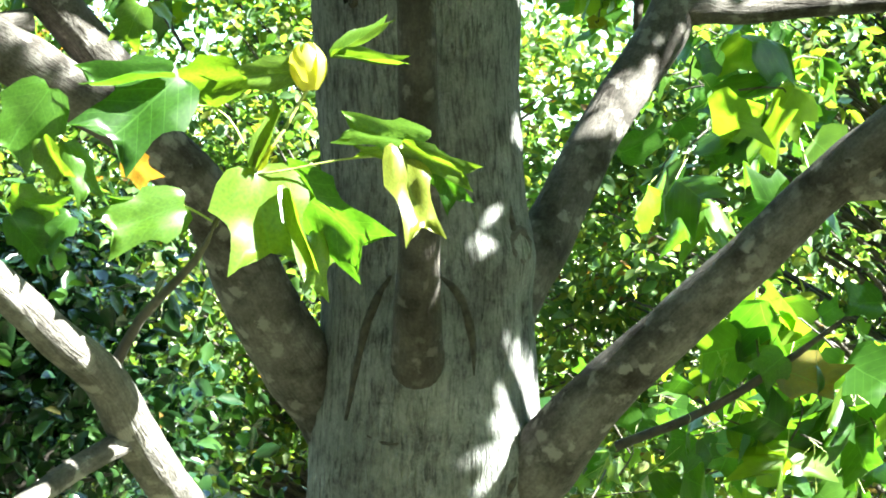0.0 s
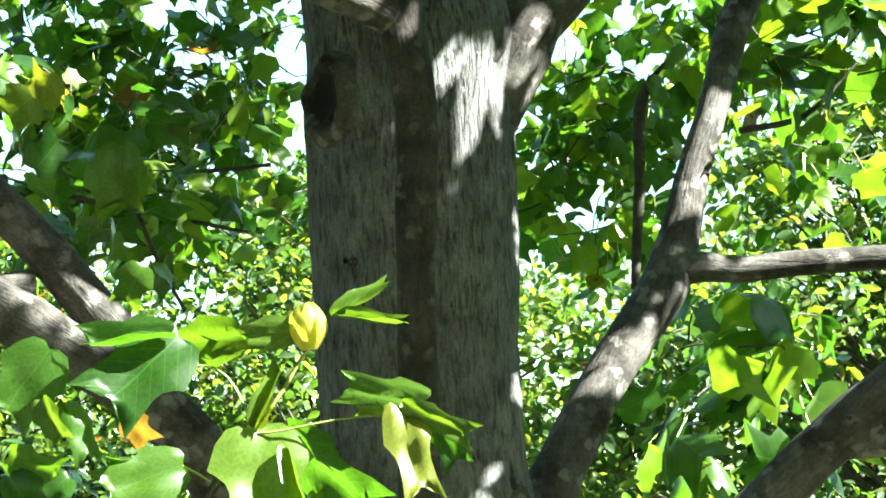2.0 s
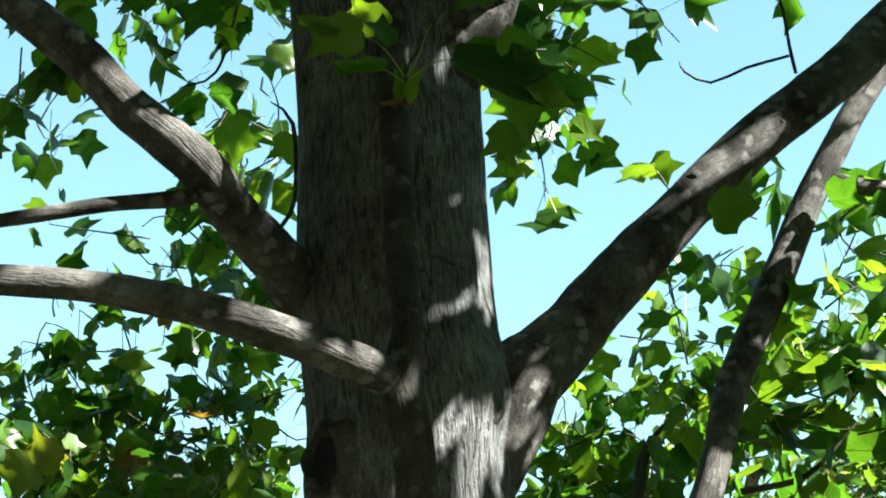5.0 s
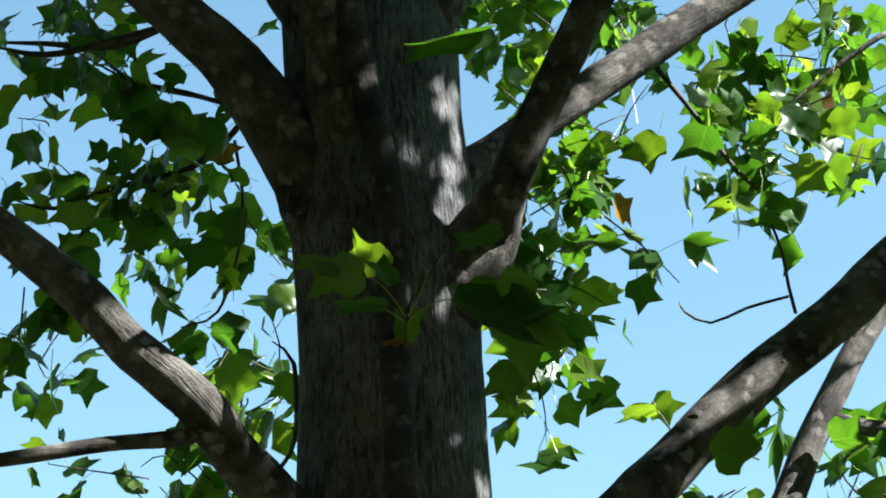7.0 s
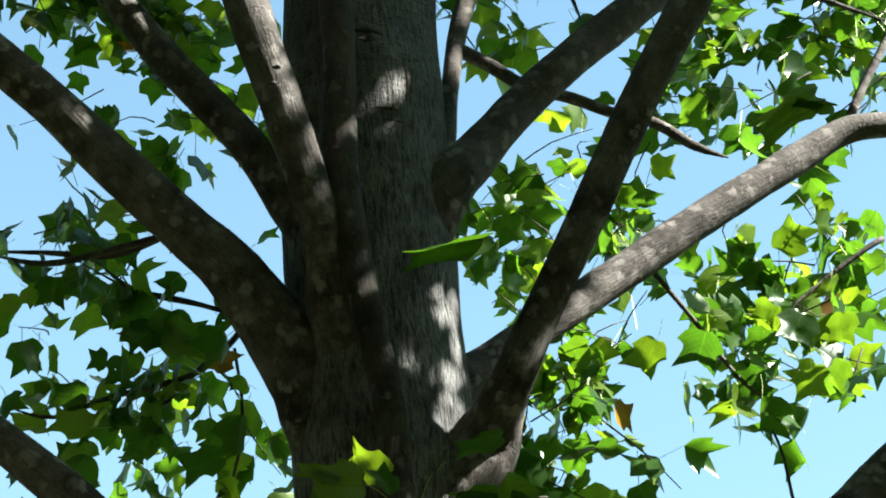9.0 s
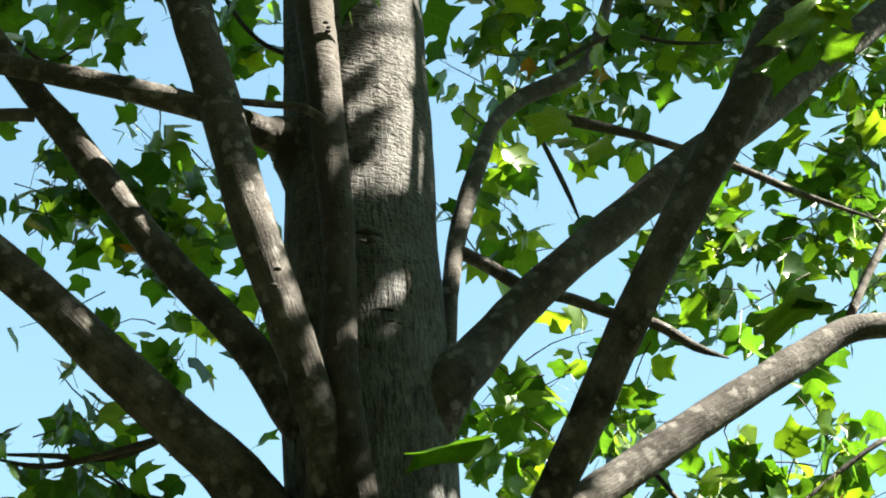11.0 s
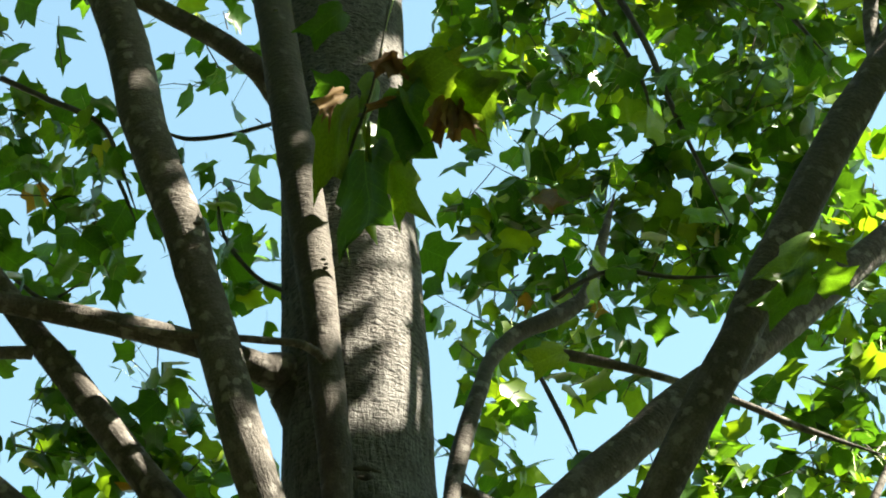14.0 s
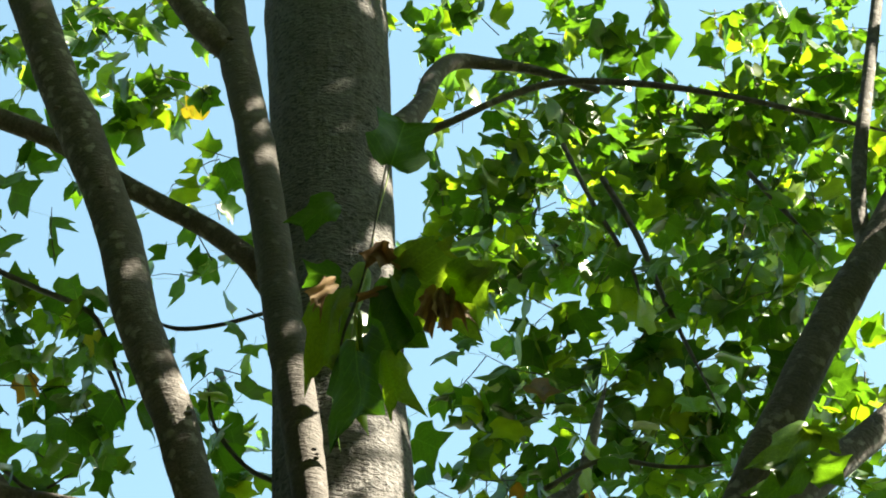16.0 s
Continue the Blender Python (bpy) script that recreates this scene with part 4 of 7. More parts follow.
hanging_leaf((-0.538, 2.600, 1.775), (0.56, 0.00, -0.83), (-0.20, -0.97, -0.14), 0.082, 0.67, 3)
hanging_leaf((-0.468, 2.620, 1.777), (-0.61, -0.35, -0.71), (0.06, -0.91, 0.40), 0.065, 0.68, 1)
hanging_leaf((-0.235, 2.600, 1.836), (0.21, -0.16, -0.96), (0.24, -0.95, 0.21), 0.143, 0.87, 8)
hanging_leaf((-0.204, 2.640, 1.832), (0.74, -0.13, -0.66), (-0.47, -0.80, -0.38), 0.180, 0.53, 8)
hanging_leaf((-0.190, 2.600, 1.811), (0.30, -0.25, -0.92), (-0.41, -0.91, 0.12), 0.136, 0.16, 2, YOUNG_OR_LIT_LEAF)
hanging_leaf((-0.160, 2.630, 1.760), (-0.11, -0.13, -0.99), (-0.18, -0.97, 0.14), 0.091, 0.46, 5)
hanging_leaf((-0.024, 2.570, 1.872), (-0.95, 0.26, 0.18), (-0.16, -0.88, 0.45), 0.132, 0.37, 8)
hanging_leaf((-0.057, 2.560, 1.863), (0.30, -0.17, -0.94), (0.15, -0.96, 0.22), 0.138, 0.41, 8, YOUNG_OR_LIT_LEAF)
hanging_leaf((-0.050, 2.560, 1.863), (0.91, -0.10, -0.39), (-0.24, -0.91, -0.33), 0.111, 0.33, 8, YOUNG_OR_LIT_LEAF)
hanging_leaf((-0.046, 2.580, 1.859), (-0.96, 0.28, 0.03), (-0.26, -0.80, -0.54), 0.081, 0.28, 8, YOUNG_OR_LIT_LEAF)
hanging_leaf((-0.013, 2.620, 1.858), (0.45, 0.00, -0.89), (-0.26, -0.96, -0.13), 0.083, 0.49, 8)
hanging_leaf((-0.140, 2.600, 1.977), (0.98, 0.22, -0.04), (0.21, -0.90, 0.37), 0.106, 0.15, 2, YOUNG_OR_LIT_LEAF)
hanging_leaf((-0.139, 2.600, 1.977), (0.77, 0.34, 0.54), (-0.04, -0.82, 0.57), 0.101, 0.18, 2, YOUNG_OR_LIT_LEAF)
hanging_leaf((-0.233, 2.600, 1.841), (0.36, 0.00, 0.93), (-0.30, -0.95, 0.12), 0.100, 0.25, 2, YOUNG_OR_LIT_LEAF)
hanging_leaf((-0.231, 2.600, 1.838), (0.50, -0.27, 0.82), (-0.45, -0.89, -0.02), 0.043, 0.54, 2, YOUNG_OR_LIT_LEAF)
hanging_leaf((-0.401, 2.660, 1.856), (0.53, 0.00, -0.85), (-0.43, -0.86, -0.27), 0.052, 0.99, 1)
hanging_leaf((-0.404, 2.750, 2.062), (-0.43, 0.00, -0.90), (-0.05, -1.00, 0.03), 0.067, 0.78, 1, YOUNG_OR_LIT_LEAF)
stalk([(-0.235, 2.600, 1.834, 0.0018), (-0.259, 2.600, 1.885, 0.0017), (-0.284, 2.600, 1.911, 0.0015), (-0.323, 2.600, 1.915, 0.0014), (-0.344, 2.600, 1.910, 0.0012)])
stalk([(-0.199, 2.600, 1.888, 0.0028), (-0.185, 2.600, 1.915, 0.0024), (-0.169, 2.600, 1.941, 0.0021)])
stalk([(-0.235, 2.600, 1.834, 0.0030), (-0.216, 2.600, 1.864, 0.0026), (-0.199, 2.600, 1.888, 0.0022)])
stalk([(-0.233, 2.600, 1.830, 0.0018), (-0.187, 2.600, 1.838, 0.0016), (-0.131, 2.600, 1.850, 0.0014), (-0.068, 2.600, 1.857, 0.0013)])
stalk([(-0.328, 2.620, 1.792, 0.0018), (-0.307, 2.620, 1.782, 0.0016), (-0.283, 2.620, 1.767, 0.0013)])
hanging_leaf((-0.177, 3.850, 3.433), (-0.98, -0.18, -0.11), (0.16, -0.98, 0.13), 0.129, 0.83, 8, YOUNG_OR_LIT_LEAF)
hanging_leaf((-0.224, 3.840, 3.433), (-0.96, -0.22, 0.18), (0.22, -0.97, 0.02), 0.106, 0.30, 8, YOUNG_OR_LIT_LEAF)
hanging_leaf((-0.117, 3.850, 3.409), (-0.47, 0.13, 0.87), (0.22, -0.94, 0.26), 0.088, 0.55, 0)
hanging_leaf((-0.128, 3.860, 3.360), (-1.00, 0.00, -0.06), (-0.01, -1.00, 0.09), 0.123, 0.30, 2)
hanging_leaf((-0.125, 3.950, 3.500), (-0.93, 0.00, 0.38), (-0.27, -0.71, -0.65), 0.118, 0.61, 1)
hanging_leaf((-0.092, 3.880, 3.298), (-0.14, -0.00, 0.99), (-0.43, -0.90, -0.06), 0.094, 0.32, 0, YOUNG_OR_LIT_LEAF)
hanging_leaf((-0.092, 3.880, 3.298), (0.28, -0.00, 0.96), (0.56, -0.81, -0.17), 0.094, 0.36, 2)
hanging_leaf((-0.095, 3.870, 3.295), (-0.99, 0.00, -0.17), (0.06, -0.92, -0.38), 0.053, 0.25, 0, DRY_LEAF)
hanging_leaf((-0.095, 3.870, 3.300), (0.59, 0.00, -0.81), (-0.18, -0.97, -0.13), 0.031, 0.48, 0, DRY_LEAF)
hanging_leaf((0.005, 3.820, 3.367), (0.69, -0.40, -0.60), (-0.72, -0.47, -0.51), 0.229, 0.35, 3)
hanging_leaf((0.096, 3.840, 3.412), (0.44, -0.18, -0.88), (-0.71, -0.68, -0.22), 0.255, 0.58, 8)
hanging_leaf((0.118, 3.820, 3.378), (0.72, -0.13, -0.68), (-0.57, -0.67, -0.47), 0.176, 0.47, 1)
hanging_leaf((0.096, 3.860, 3.421), (-0.91, 0.40, -0.07), (-0.23, -0.67, -0.71), 0.115, 0.46, 2)
hanging_leaf((0.103, 3.850, 3.537), (-0.94, -0.00, -0.35), (0.26, -0.69, -0.68), 0.114, 0.42, 0)
hanging_leaf((0.126, 3.950, 3.284), (-0.37, 0.00, -0.93), (-0.06, -1.00, 0.02), 0.092, 0.91, 5)
stalk([(-0.089, 3.850, 3.340, 0.0018), (-0.121, 3.850, 3.390, 0.0016), (-0.150, 3.850, 3.418, 0.0014), (-0.177, 3.850, 3.430, 0.0013)])
stalk([(-0.090, 3.860, 3.332, 0.0014), (-0.121, 3.860, 3.355, 0.0012), (-0.167, 3.860, 3.382, 0.0010)])
stalk([(-0.084, 3.860, 3.345, 0.0018), (-0.064, 3.860, 3.382, 0.0016), (-0.042, 3.860, 3.445, 0.0014), (-0.007, 3.860, 3.484, 0.0013)])
stalk([(-0.083, 3.840, 3.324, 0.0018), (-0.041, 3.840, 3.361, 0.0016), (0.005, 3.840, 3.376, 0.0013)])
hanging_leaf((-0.124, 3.850, 6.347), (0.28, -0.26, 0.93), (0.40, -0.85, -0.36), 0.221, 0.85, 6)
hanging_leaf((-0.113, 3.850, 5.878), (0.85, -0.10, -0.51), (-0.50, -0.46, -0.73), 0.334, 0.73, 8, YOUNG_OR_LIT_LEAF)
hanging_leaf((-0.087, 3.830, 5.890), (0.96, -0.19, 0.21), (0.04, -0.65, -0.76), 0.179, 0.49, 2, YOUNG_OR_LIT_LEAF)
hanging_leaf((0.033, 3.800, 5.809), (0.92, 0.00, -0.39), (-0.35, -0.47, -0.81), 0.150, 0.90, 0, YOUNG_OR_LIT_LEAF)
hanging_leaf((-0.091, 3.900, 5.979), (0.91, 0.17, 0.38), (0.42, -0.42, -0.81), 0.333, 0.31, 1)
hanging_leaf((-0.121, 3.870, 5.884), (0.08, 0.00, -1.00), (-0.70, -0.72, -0.05), 0.371, 0.52, 8)
hanging_leaf((-0.210, 3.880, 5.651), (-0.00, -0.06, -1.00), (-0.72, -0.69, 0.04), 0.394, 0.53, 8)
hanging_leaf((-0.134, 3.860, 5.591), (0.09, 0.00, -1.00), (-0.55, -0.83, -0.05), 0.216, 0.42, 3)
hanging_leaf((-0.277, 3.900, 5.874), (-0.18, 0.00, -0.98), (-0.35, -0.94, 0.06), 0.329, 0.43, 1)
hanging_leaf((-0.267, 3.950, 5.979), (-0.99, 0.00, 0.13), (-0.12, -0.47, -0.88), 0.120, 0.78, 0)
hanging_leaf((-0.248, 3.950, 5.863), (-0.17, 0.00, -0.99), (-0.49, -0.87, 0.08), 0.406, 0.29, 5)
hanging_leaf((-0.291, 3.950, 6.309), (-0.65, 0.00, -0.76), (0.41, -0.84, -0.35), 0.168, 0.57, 1)
hanging_leaf((-0.186, 3.900, 5.970), (-0.09, 0.00, -1.00), (0.68, -0.73, -0.06), 0.172, 0.47, 3)
hanging_leaf((-0.210, 3.840, 5.701), (0.07, -0.00, -1.00), (0.06, -1.00, 0.00), 0.173, 0.13, 2)
hanging_leaf((-0.120, 3.840, 5.811), (0.30, 0.00, -0.96), (-0.71, -0.66, -0.22), 0.265, 0.42, 2)
hanging_leaf((-0.137, 3.840, 5.972), (-0.61, -0.21, -0.77), (0.63, -0.72, -0.30), 0.109, 0.47, 0, DRY_LEAF)
hanging_leaf((-0.153, 3.840, 5.972), (0.32, -0.20, -0.93), (-0.44, -0.90, 0.04), 0.115, 0.52, 2, DRY_LEAF)
hanging_leaf((-0.137, 3.840, 5.949), (0.60, -0.24, -0.77), (-0.63, -0.73, -0.26), 0.097, 0.46, 0, DRY_LEAF)
hanging_leaf((-0.136, 3.840, 5.806), (-0.78, -0.21, -0.59), (0.55, -0.68, -0.49), 0.110, 0.24, 0, DRY_LEAF)
hanging_leaf((-0.274, 3.840, 5.836), (-0.61, -0.19, -0.77), (0.61, -0.74, -0.30), 0.124, 0.36, 0, DRY_LEAF)
hanging_leaf((-0.298, 3.840, 5.859), (-0.09, -0.16, -0.98), (0.22, -0.97, 0.14), 0.143, 0.21, 3, DRY_LEAF)
hanging_leaf((0.002, 3.840, 5.797), (-0.28, -0.14, -0.95), (0.36, -0.93, 0.04), 0.159, 0.31, 0, DRY_LEAF)
hanging_leaf((0.017, 3.840, 5.786), (-0.11, -0.13, -0.99), (0.14, -0.98, 0.11), 0.178, 0.24, 4, DRY_LEAF)
hanging_leaf((0.032, 3.840, 5.785), (0.12, -0.15, -0.98), (-0.18, -0.97, 0.13), 0.154, 0.28, 2, DRY_LEAF)
hanging_leaf((0.001, 3.840, 5.741), (-0.17, -0.15, -0.97), (0.24, -0.96, 0.11), 0.153, 0.23, 0, DRY_LEAF)
hanging_leaf((0.032, 3.840, 5.741), (-0.07, -0.15, -0.99), (0.09, -0.99, 0.14), 0.156, 0.28, 2, DRY_LEAF)
hanging_leaf((0.055, 3.840, 5.763), (0.26, -0.21, -0.94), (-0.41, -0.91, 0.10), 0.107, 0.32, 5, DRY_LEAF)
hanging_leaf((-0.013, 3.840, 5.786), (-0.37, -0.27, -0.89), (0.57, -0.82, 0.01), 0.085, 0.41, 2, DRY_LEAF)
stalk([(-0.124, 3.860, 6.359, 0.0022), (-0.143, 3.860, 6.238, 0.0020), (-0.167, 3.860, 6.091, 0.0018), (-0.173, 3.860, 6.019, 0.0015)])
stalk([(-0.173, 3.880, 6.041, 0.0026), (-0.192, 3.880, 5.901, 0.0023), (-0.213, 3.880, 5.788, 0.0021), (-0.226, 3.880, 5.656, 0.0018)])
stalk([(-0.172, 3.860, 5.995, 0.0018), (-0.122, 3.860, 5.924, 0.0016), (-0.090, 3.860, 5.889, 0.0013)])
hanging_leaf((0.914, 3.750, 5.184), (-0.60, -0.13, -0.79), (0.04, -0.99, 0.14), 0.257, 0.43, 8, YOUNG_OR_LIT_LEAF)
hanging_leaf((0.899, 3.750, 5.175), (0.92, 0.00, -0.38), (-0.33, -0.50, -0.80), 0.115, 0.49, 2, YOUNG_OR_LIT_LEAF)
hanging_leaf((0.900, 3.750, 5.063), (0.95, -0.00, -0.31), (-0.27, -0.50, -0.82), 0.103, 0.94, 1)
hanging_leaf((0.886, 3.750, 5.063), (-0.73, 0.00, -0.68), (0.22, -0.95, -0.24), 0.213, 0.41, 8)
hanging_leaf((-0.073, 4.750, 6.111), (0.82, 0.00, -0.57), (-0.45, -0.60, -0.66), 0.122, 1.13, 6)
hanging_leaf((0.897, 4.200, 4.631), (-0.70, -0.22, -0.68), (0.33, -0.95, -0.03), 0.257, 0.32, 0, YOUNG_OR_LIT_LEAF)
hanging_leaf((0.936, 4.200, 4.606), (-0.89, -0.42, -0.15), (0.33, -0.38, -0.87), 0.136, 0.27, 2, YOUNG_OR_LIT_LEAF)
hanging_leaf((0.079, 3.820, 4.001), (-0.93, -0.10, -0.35), (0.35, -0.55, -0.76), 0.220, 0.25, 2)
hanging_leaf((-0.691, 3.400, 2.443), (-0.76, 0.00, -0.65), (0.19, -0.96, -0.22), 0.068, 1.20, 1, YOUNG_OR_LIT_LEAF)
hanging_leaf((-0.647, 3.420, 2.448), (-0.84, 0.00, 0.55), (-0.32, -0.81, -0.49), 0.081, 0.91, 0, YOUNG_OR_LIT_LEAF)
hanging_leaf((-0.490, 3.600, 2.450), (0.77, 0.00, -0.64), (-0.34, -0.84, -0.42), 0.046, 1.08, 3, YOUNG_OR_LIT_LEAF)
hanging_leaf((-0.557, 3.500, 2.383), (-0.00, 0.00, -1.00), (-0.27, -0.96, 0.00), 0.129, 0.71, 0, YOUNG_OR_LIT_LEAF)
hanging_leaf((-0.520, 3.500, 2.309), (-0.16, 0.00, 0.99), (0.24, -0.97, 0.04), 0.046, 0.82, 1)
hanging_leaf((-0.527, 3.600, 2.448), (0.97, 0.00, -0.24), (-0.21, -0.50, -0.84), 0.092, 1.07, 0)
hanging_leaf((-0.541, 3.600, 2.376), (-0.85, 0.41, 0.33), (-0.01, -0.64, 0.77), 0.161, 0.88, 0)
hanging_leaf((-0.596, 3.600, 2.381), (0.32, -0.00, -0.95), (-0.32, -0.94, -0.11), 0.126, 0.71, 2)
hanging_leaf((-0.553, 3.600, 2.353), (0.59, 0.00, -0.81), (-0.13, -0.99, -0.10), 0.060, 0.68, 6)
hanging_leaf((-0.724, 3.600, 2.359), (0.68, 0.00, 0.73), (0.43, -0.81, -0.40), 0.092, 0.94, 1)
twig([(-0.110, 3.980, 3.329, 0.006), (-0.095, 3.900, 3.358, 0.004), (-0.040, 3.850, 3.449, 0.002), (-0.006, 3.820, 3.492, 0.002)], 0, 0.098)
twig([(-0.136, 3.850, 6.355, 0.003), (-0.160, 3.850, 6.171, 0.003), (-0.178, 3.870, 6.025, 0.003), (-0.207, 3.900, 5.872, 0.005), (-0.249, 3.930, 5.736, 0.005), (-0.267, 3.980, 5.667, 0.005)], 0, 0.098)
hanging_leaf((0.337, 4.600, 5.555), (-0.91, 0.00, -0.42), (-0.03, -1.00, 0.06), 0.132, 0.81, 6, YOUNG_OR_LIT_LEAF)
hanging_leaf((-0.734, 4.700, 4.241), (0.98, 0.00, -0.18), (-0.11, -0.80, -0.59), 0.118, 0.97, 1)
hanging_leaf((-0.565, 4.700, 3.897), (-0.94, 0.00, -0.33), (-0.08, -0.97, 0.23), 0.125, 0.73, 6)
hanging_leaf((0.592, 4.400, 3.242), (0.90, 0.00, 0.44), (0.31, -0.71, -0.64), 0.142, 0.88, 1)
hanging_leaf((0.416, 4.900, 2.054), (0.92, 0.00, 0.39), (0.26, -0.74, -0.62), 0.141, 0.78, 1)
knot(-0.240, 2.662, 0.052, 0.066, 0.034, 1)
knot(0.151, 1.812, 0.030, 0.030, 0.016, 0)
bark_seam([(-0.234, 4.871), (-0.211, 4.874), (-0.188, 4.867)], 0.02)
bark_seam([(-0.252, 4.896), (-0.212, 4.903), (-0.142, 4.885)], 0.012)
bark_seam([(-0.121, 4.818), (-0.106, 4.765), (-0.111, 4.703)], 0.01)
bark_seam([(-0.221, 4.648), (-0.150, 4.665), (-0.051, 4.651)], 0.006)
bark_seam([(-0.206, 4.621), (-0.136, 4.631), (-0.072, 4.620)], 0.005)
bark_seam([(-0.149, 1.415), (-0.103, 1.401), (-0.045, 1.410)], 0.006)
knot(-0.193, 2.310, 0.008, 0.008, 0.004, 1)
bark_seam([(-0.106, 1.743), (-0.133, 1.695), (-0.153, 1.636), (-0.172, 1.555), (-0.183, 1.498), (-0.196, 1.445)], 0.01)
bark_seam([(-0.008, 1.745), (0.027, 1.714), (0.051, 1.663), (0.063, 1.605), (0.066, 1.542)], 0.009)
bark_seam([(0.135, 2.909), (0.120, 2.834), (0.104, 2.772), (0.089, 2.747)], 0.012)
bark_seam([(0.139, 1.895), (0.143, 1.849), (0.157, 1.803)], 0.01)
bark_seam([(0.185, 1.451), (0.174, 1.399), (0.146, 1.330), (0.130, 1.283)], 0.014)
bark_seam([(-0.071, 3.106), (-0.016, 3.110), (0.057, 3.087)], 0.005)
bark_seam([(-0.117, 4.836), (-0.106, 4.765), (-0.087, 4.703)], 0.006)
bark_seam([(-0.358, 3.073), (-0.332, 3.016), (-0.319, 2.959)], 0.01)
clump((0.79, 5.20, 2.18), (0.28, 0.40, 0.18), 36, 0.14)
clump((0.87, 5.20, 1.49), (0.25, 0.40, 0.25), 60, 0.14)
clump((-1.48, 5.00, 7.51), (0.15, 0.30, 0.17), 17, 0.13)
clump((-0.75, 5.40, 6.96), (0.10, 0.30, 0.20), 12, 0.115)
clump((-0.89, 5.40, 7.57), (0.13, 0.30, 0.09), 8, 0.115)
clump((-0.71, 5.40, 6.63), (0.08, 0.30, 0.16), 8, 0.115)
clump((-1.26, 5.40, 6.77), (0.20, 0.30, 0.18), 15, 0.115)
clump((-1.01, 5.40, 8.18), (0.14, 0.30, 0.11), 7, 0.115)
clump((-0.67, 6.00, 3.14), (0.17, 0.50, 0.18), 62, 0.084)
clump((0.31, 6.00, 2.92), (0.15, 0.50, 0.23), 56, 0.084)
clump((-0.62, 6.00, 3.05), (0.12, 0.50, 0.15), 42, 0.084)
clump((0.33, 6.00, 3.06), (0.10, 0.50, 0.15), 35, 0.084)
clump((0.27, 5.50, 4.92), (0.22, 0.40, 0.19), 37, 0.1)
clump((1.07, 5.60, 4.72), (0.22, 0.40, 0.14), 29, 0.1)
clump((0.60, 5.80, 5.41), (0.24, 0.40, 0.17), 29, 0.1)
clump((0.23, 5.60, 7.78), (0.20, 0.40, 0.36), 48, 0.115)
clump((1.03, 5.80, 7.30), (0.44, 0.50, 0.26), 66, 0.115)
clump((1.45, 5.60, 6.95), (0.19, 0.40, 0.17), 44, 0.115)
clump((-1.49, 5.20, 7.28), (0.19, 0.30, 0.25), 28, 0.1)
clump((-1.64, 5.20, 8.24), (0.16, 0.30, 0.18), 15, 0.13)
clump((-1.50, 5.40, 7.24), (0.19, 0.30, 0.13), 18, 0.115)
clump((-1.32, 5.60, 9.26), (0.41, 0.40, 0.18), 36, 0.115)
clump((-0.90, 5.60, 6.10), (0.23, 0.40, 0.15), 44, 0.1)
clump((1.36, 5.80, 6.20), (0.22, 0.50, 0.24), 89, 0.1)
clump((1.79, 5.80, 9.06), (0.28, 0.60, 0.66), 152, 0.115)
clump((-1.37, 5.80, 9.73), (0.43, 0.40, 0.21), 36, 0.115)
clump((-1.12, 6.00, 3.15), (0.22, 0.50, 0.20), 70, 0.084)
clump((0.22, 5.30, 4.46), (0.10, 0.25, 0.10), 8, 0.1)
clump((0.34, 5.30, 4.38), (0.10, 0.25, 0.10), 9, 0.1)
clump((0.40, 5.30, 4.22), (0.07, 0.25, 0.07), 6, 0.1)
clump((0.26, 5.30, 4.08), (0.09, 0.25, 0.09), 8, 0.1)
clump((0.34, 5.30, 4.00), (0.07, 0.25, 0.07), 6, 0.1)
clump((0.16, 5.30, 3.86), (0.07, 0.25, 0.07), 6, 0.1)
clump((0.43, 5.30, 4.53), (0.08, 0.25, 0.08), 6, 0.1)
clump((0.21, 5.30, 4.26), (0.08, 0.25, 0.08), 7, 0.1)
clump((0.17, 5.30, 4.66), (0.07, 0.25, 0.07), 5, 0.1)
clump((0.33, 5.30, 4.62), (0.08, 0.25, 0.08), 6, 0.1)
clump((0.41, 5.30, 3.96), (0.05, 0.25, 0.05), 4, 0.1)
clump((0.80, 5.30, 3.30), (0.09, 0.25, 0.09), 14, 0.11)
clump((0.96, 5.30, 3.35), (0.09, 0.25, 0.09), 14, 0.11)
clump((1.09, 5.30, 3.41), (0.09, 0.25, 0.09), 14, 0.11)
clump((0.75, 5.30, 3.11), (0.09, 0.25, 0.09), 14, 0.11)
clump((0.90, 5.30, 3.10), (0.09, 0.25, 0.09), 14, 0.11)
clump((1.08, 5.30, 3.16), (0.09, 0.25, 0.09), 14, 0.11)
clump((1.06, 5.30, 3.63), (0.08, 0.25, 0.08), 10, 0.11)
clump((0.84, 5.30, 2.94), (0.09, 0.25, 0.09), 12, 0.11)
clump((1.01, 5.30, 2.94), (0.09, 0.25, 0.09), 12, 0.11)
clump((-0.61, 5.40, 4.24), (0.15, 0.25, 0.15), 14, 0.100)
clump((-0.89, 5.40, 4.39), (0.18, 0.25, 0.18), 18, 0.100)
clump((-1.12, 5.40, 4.21), (0.15, 0.25, 0.15), 12, 0.100)
clump((-0.57, 5.40, 3.84), (0.09, 0.25, 0.09), 10, 0.100)
clump((-1.24, 5.60, 6.06), (0.18, 0.25, 0.18), 16, 0.095)
clump((-0.89, 5.60, 6.06), (0.16, 0.25, 0.16), 16, 0.095)
clump((-1.07, 5.60, 6.34), (0.16, 0.25, 0.16), 12, 0.095)
clump((-0.73, 5.60, 6.26), (0.12, 0.25, 0.12), 10, 0.095)
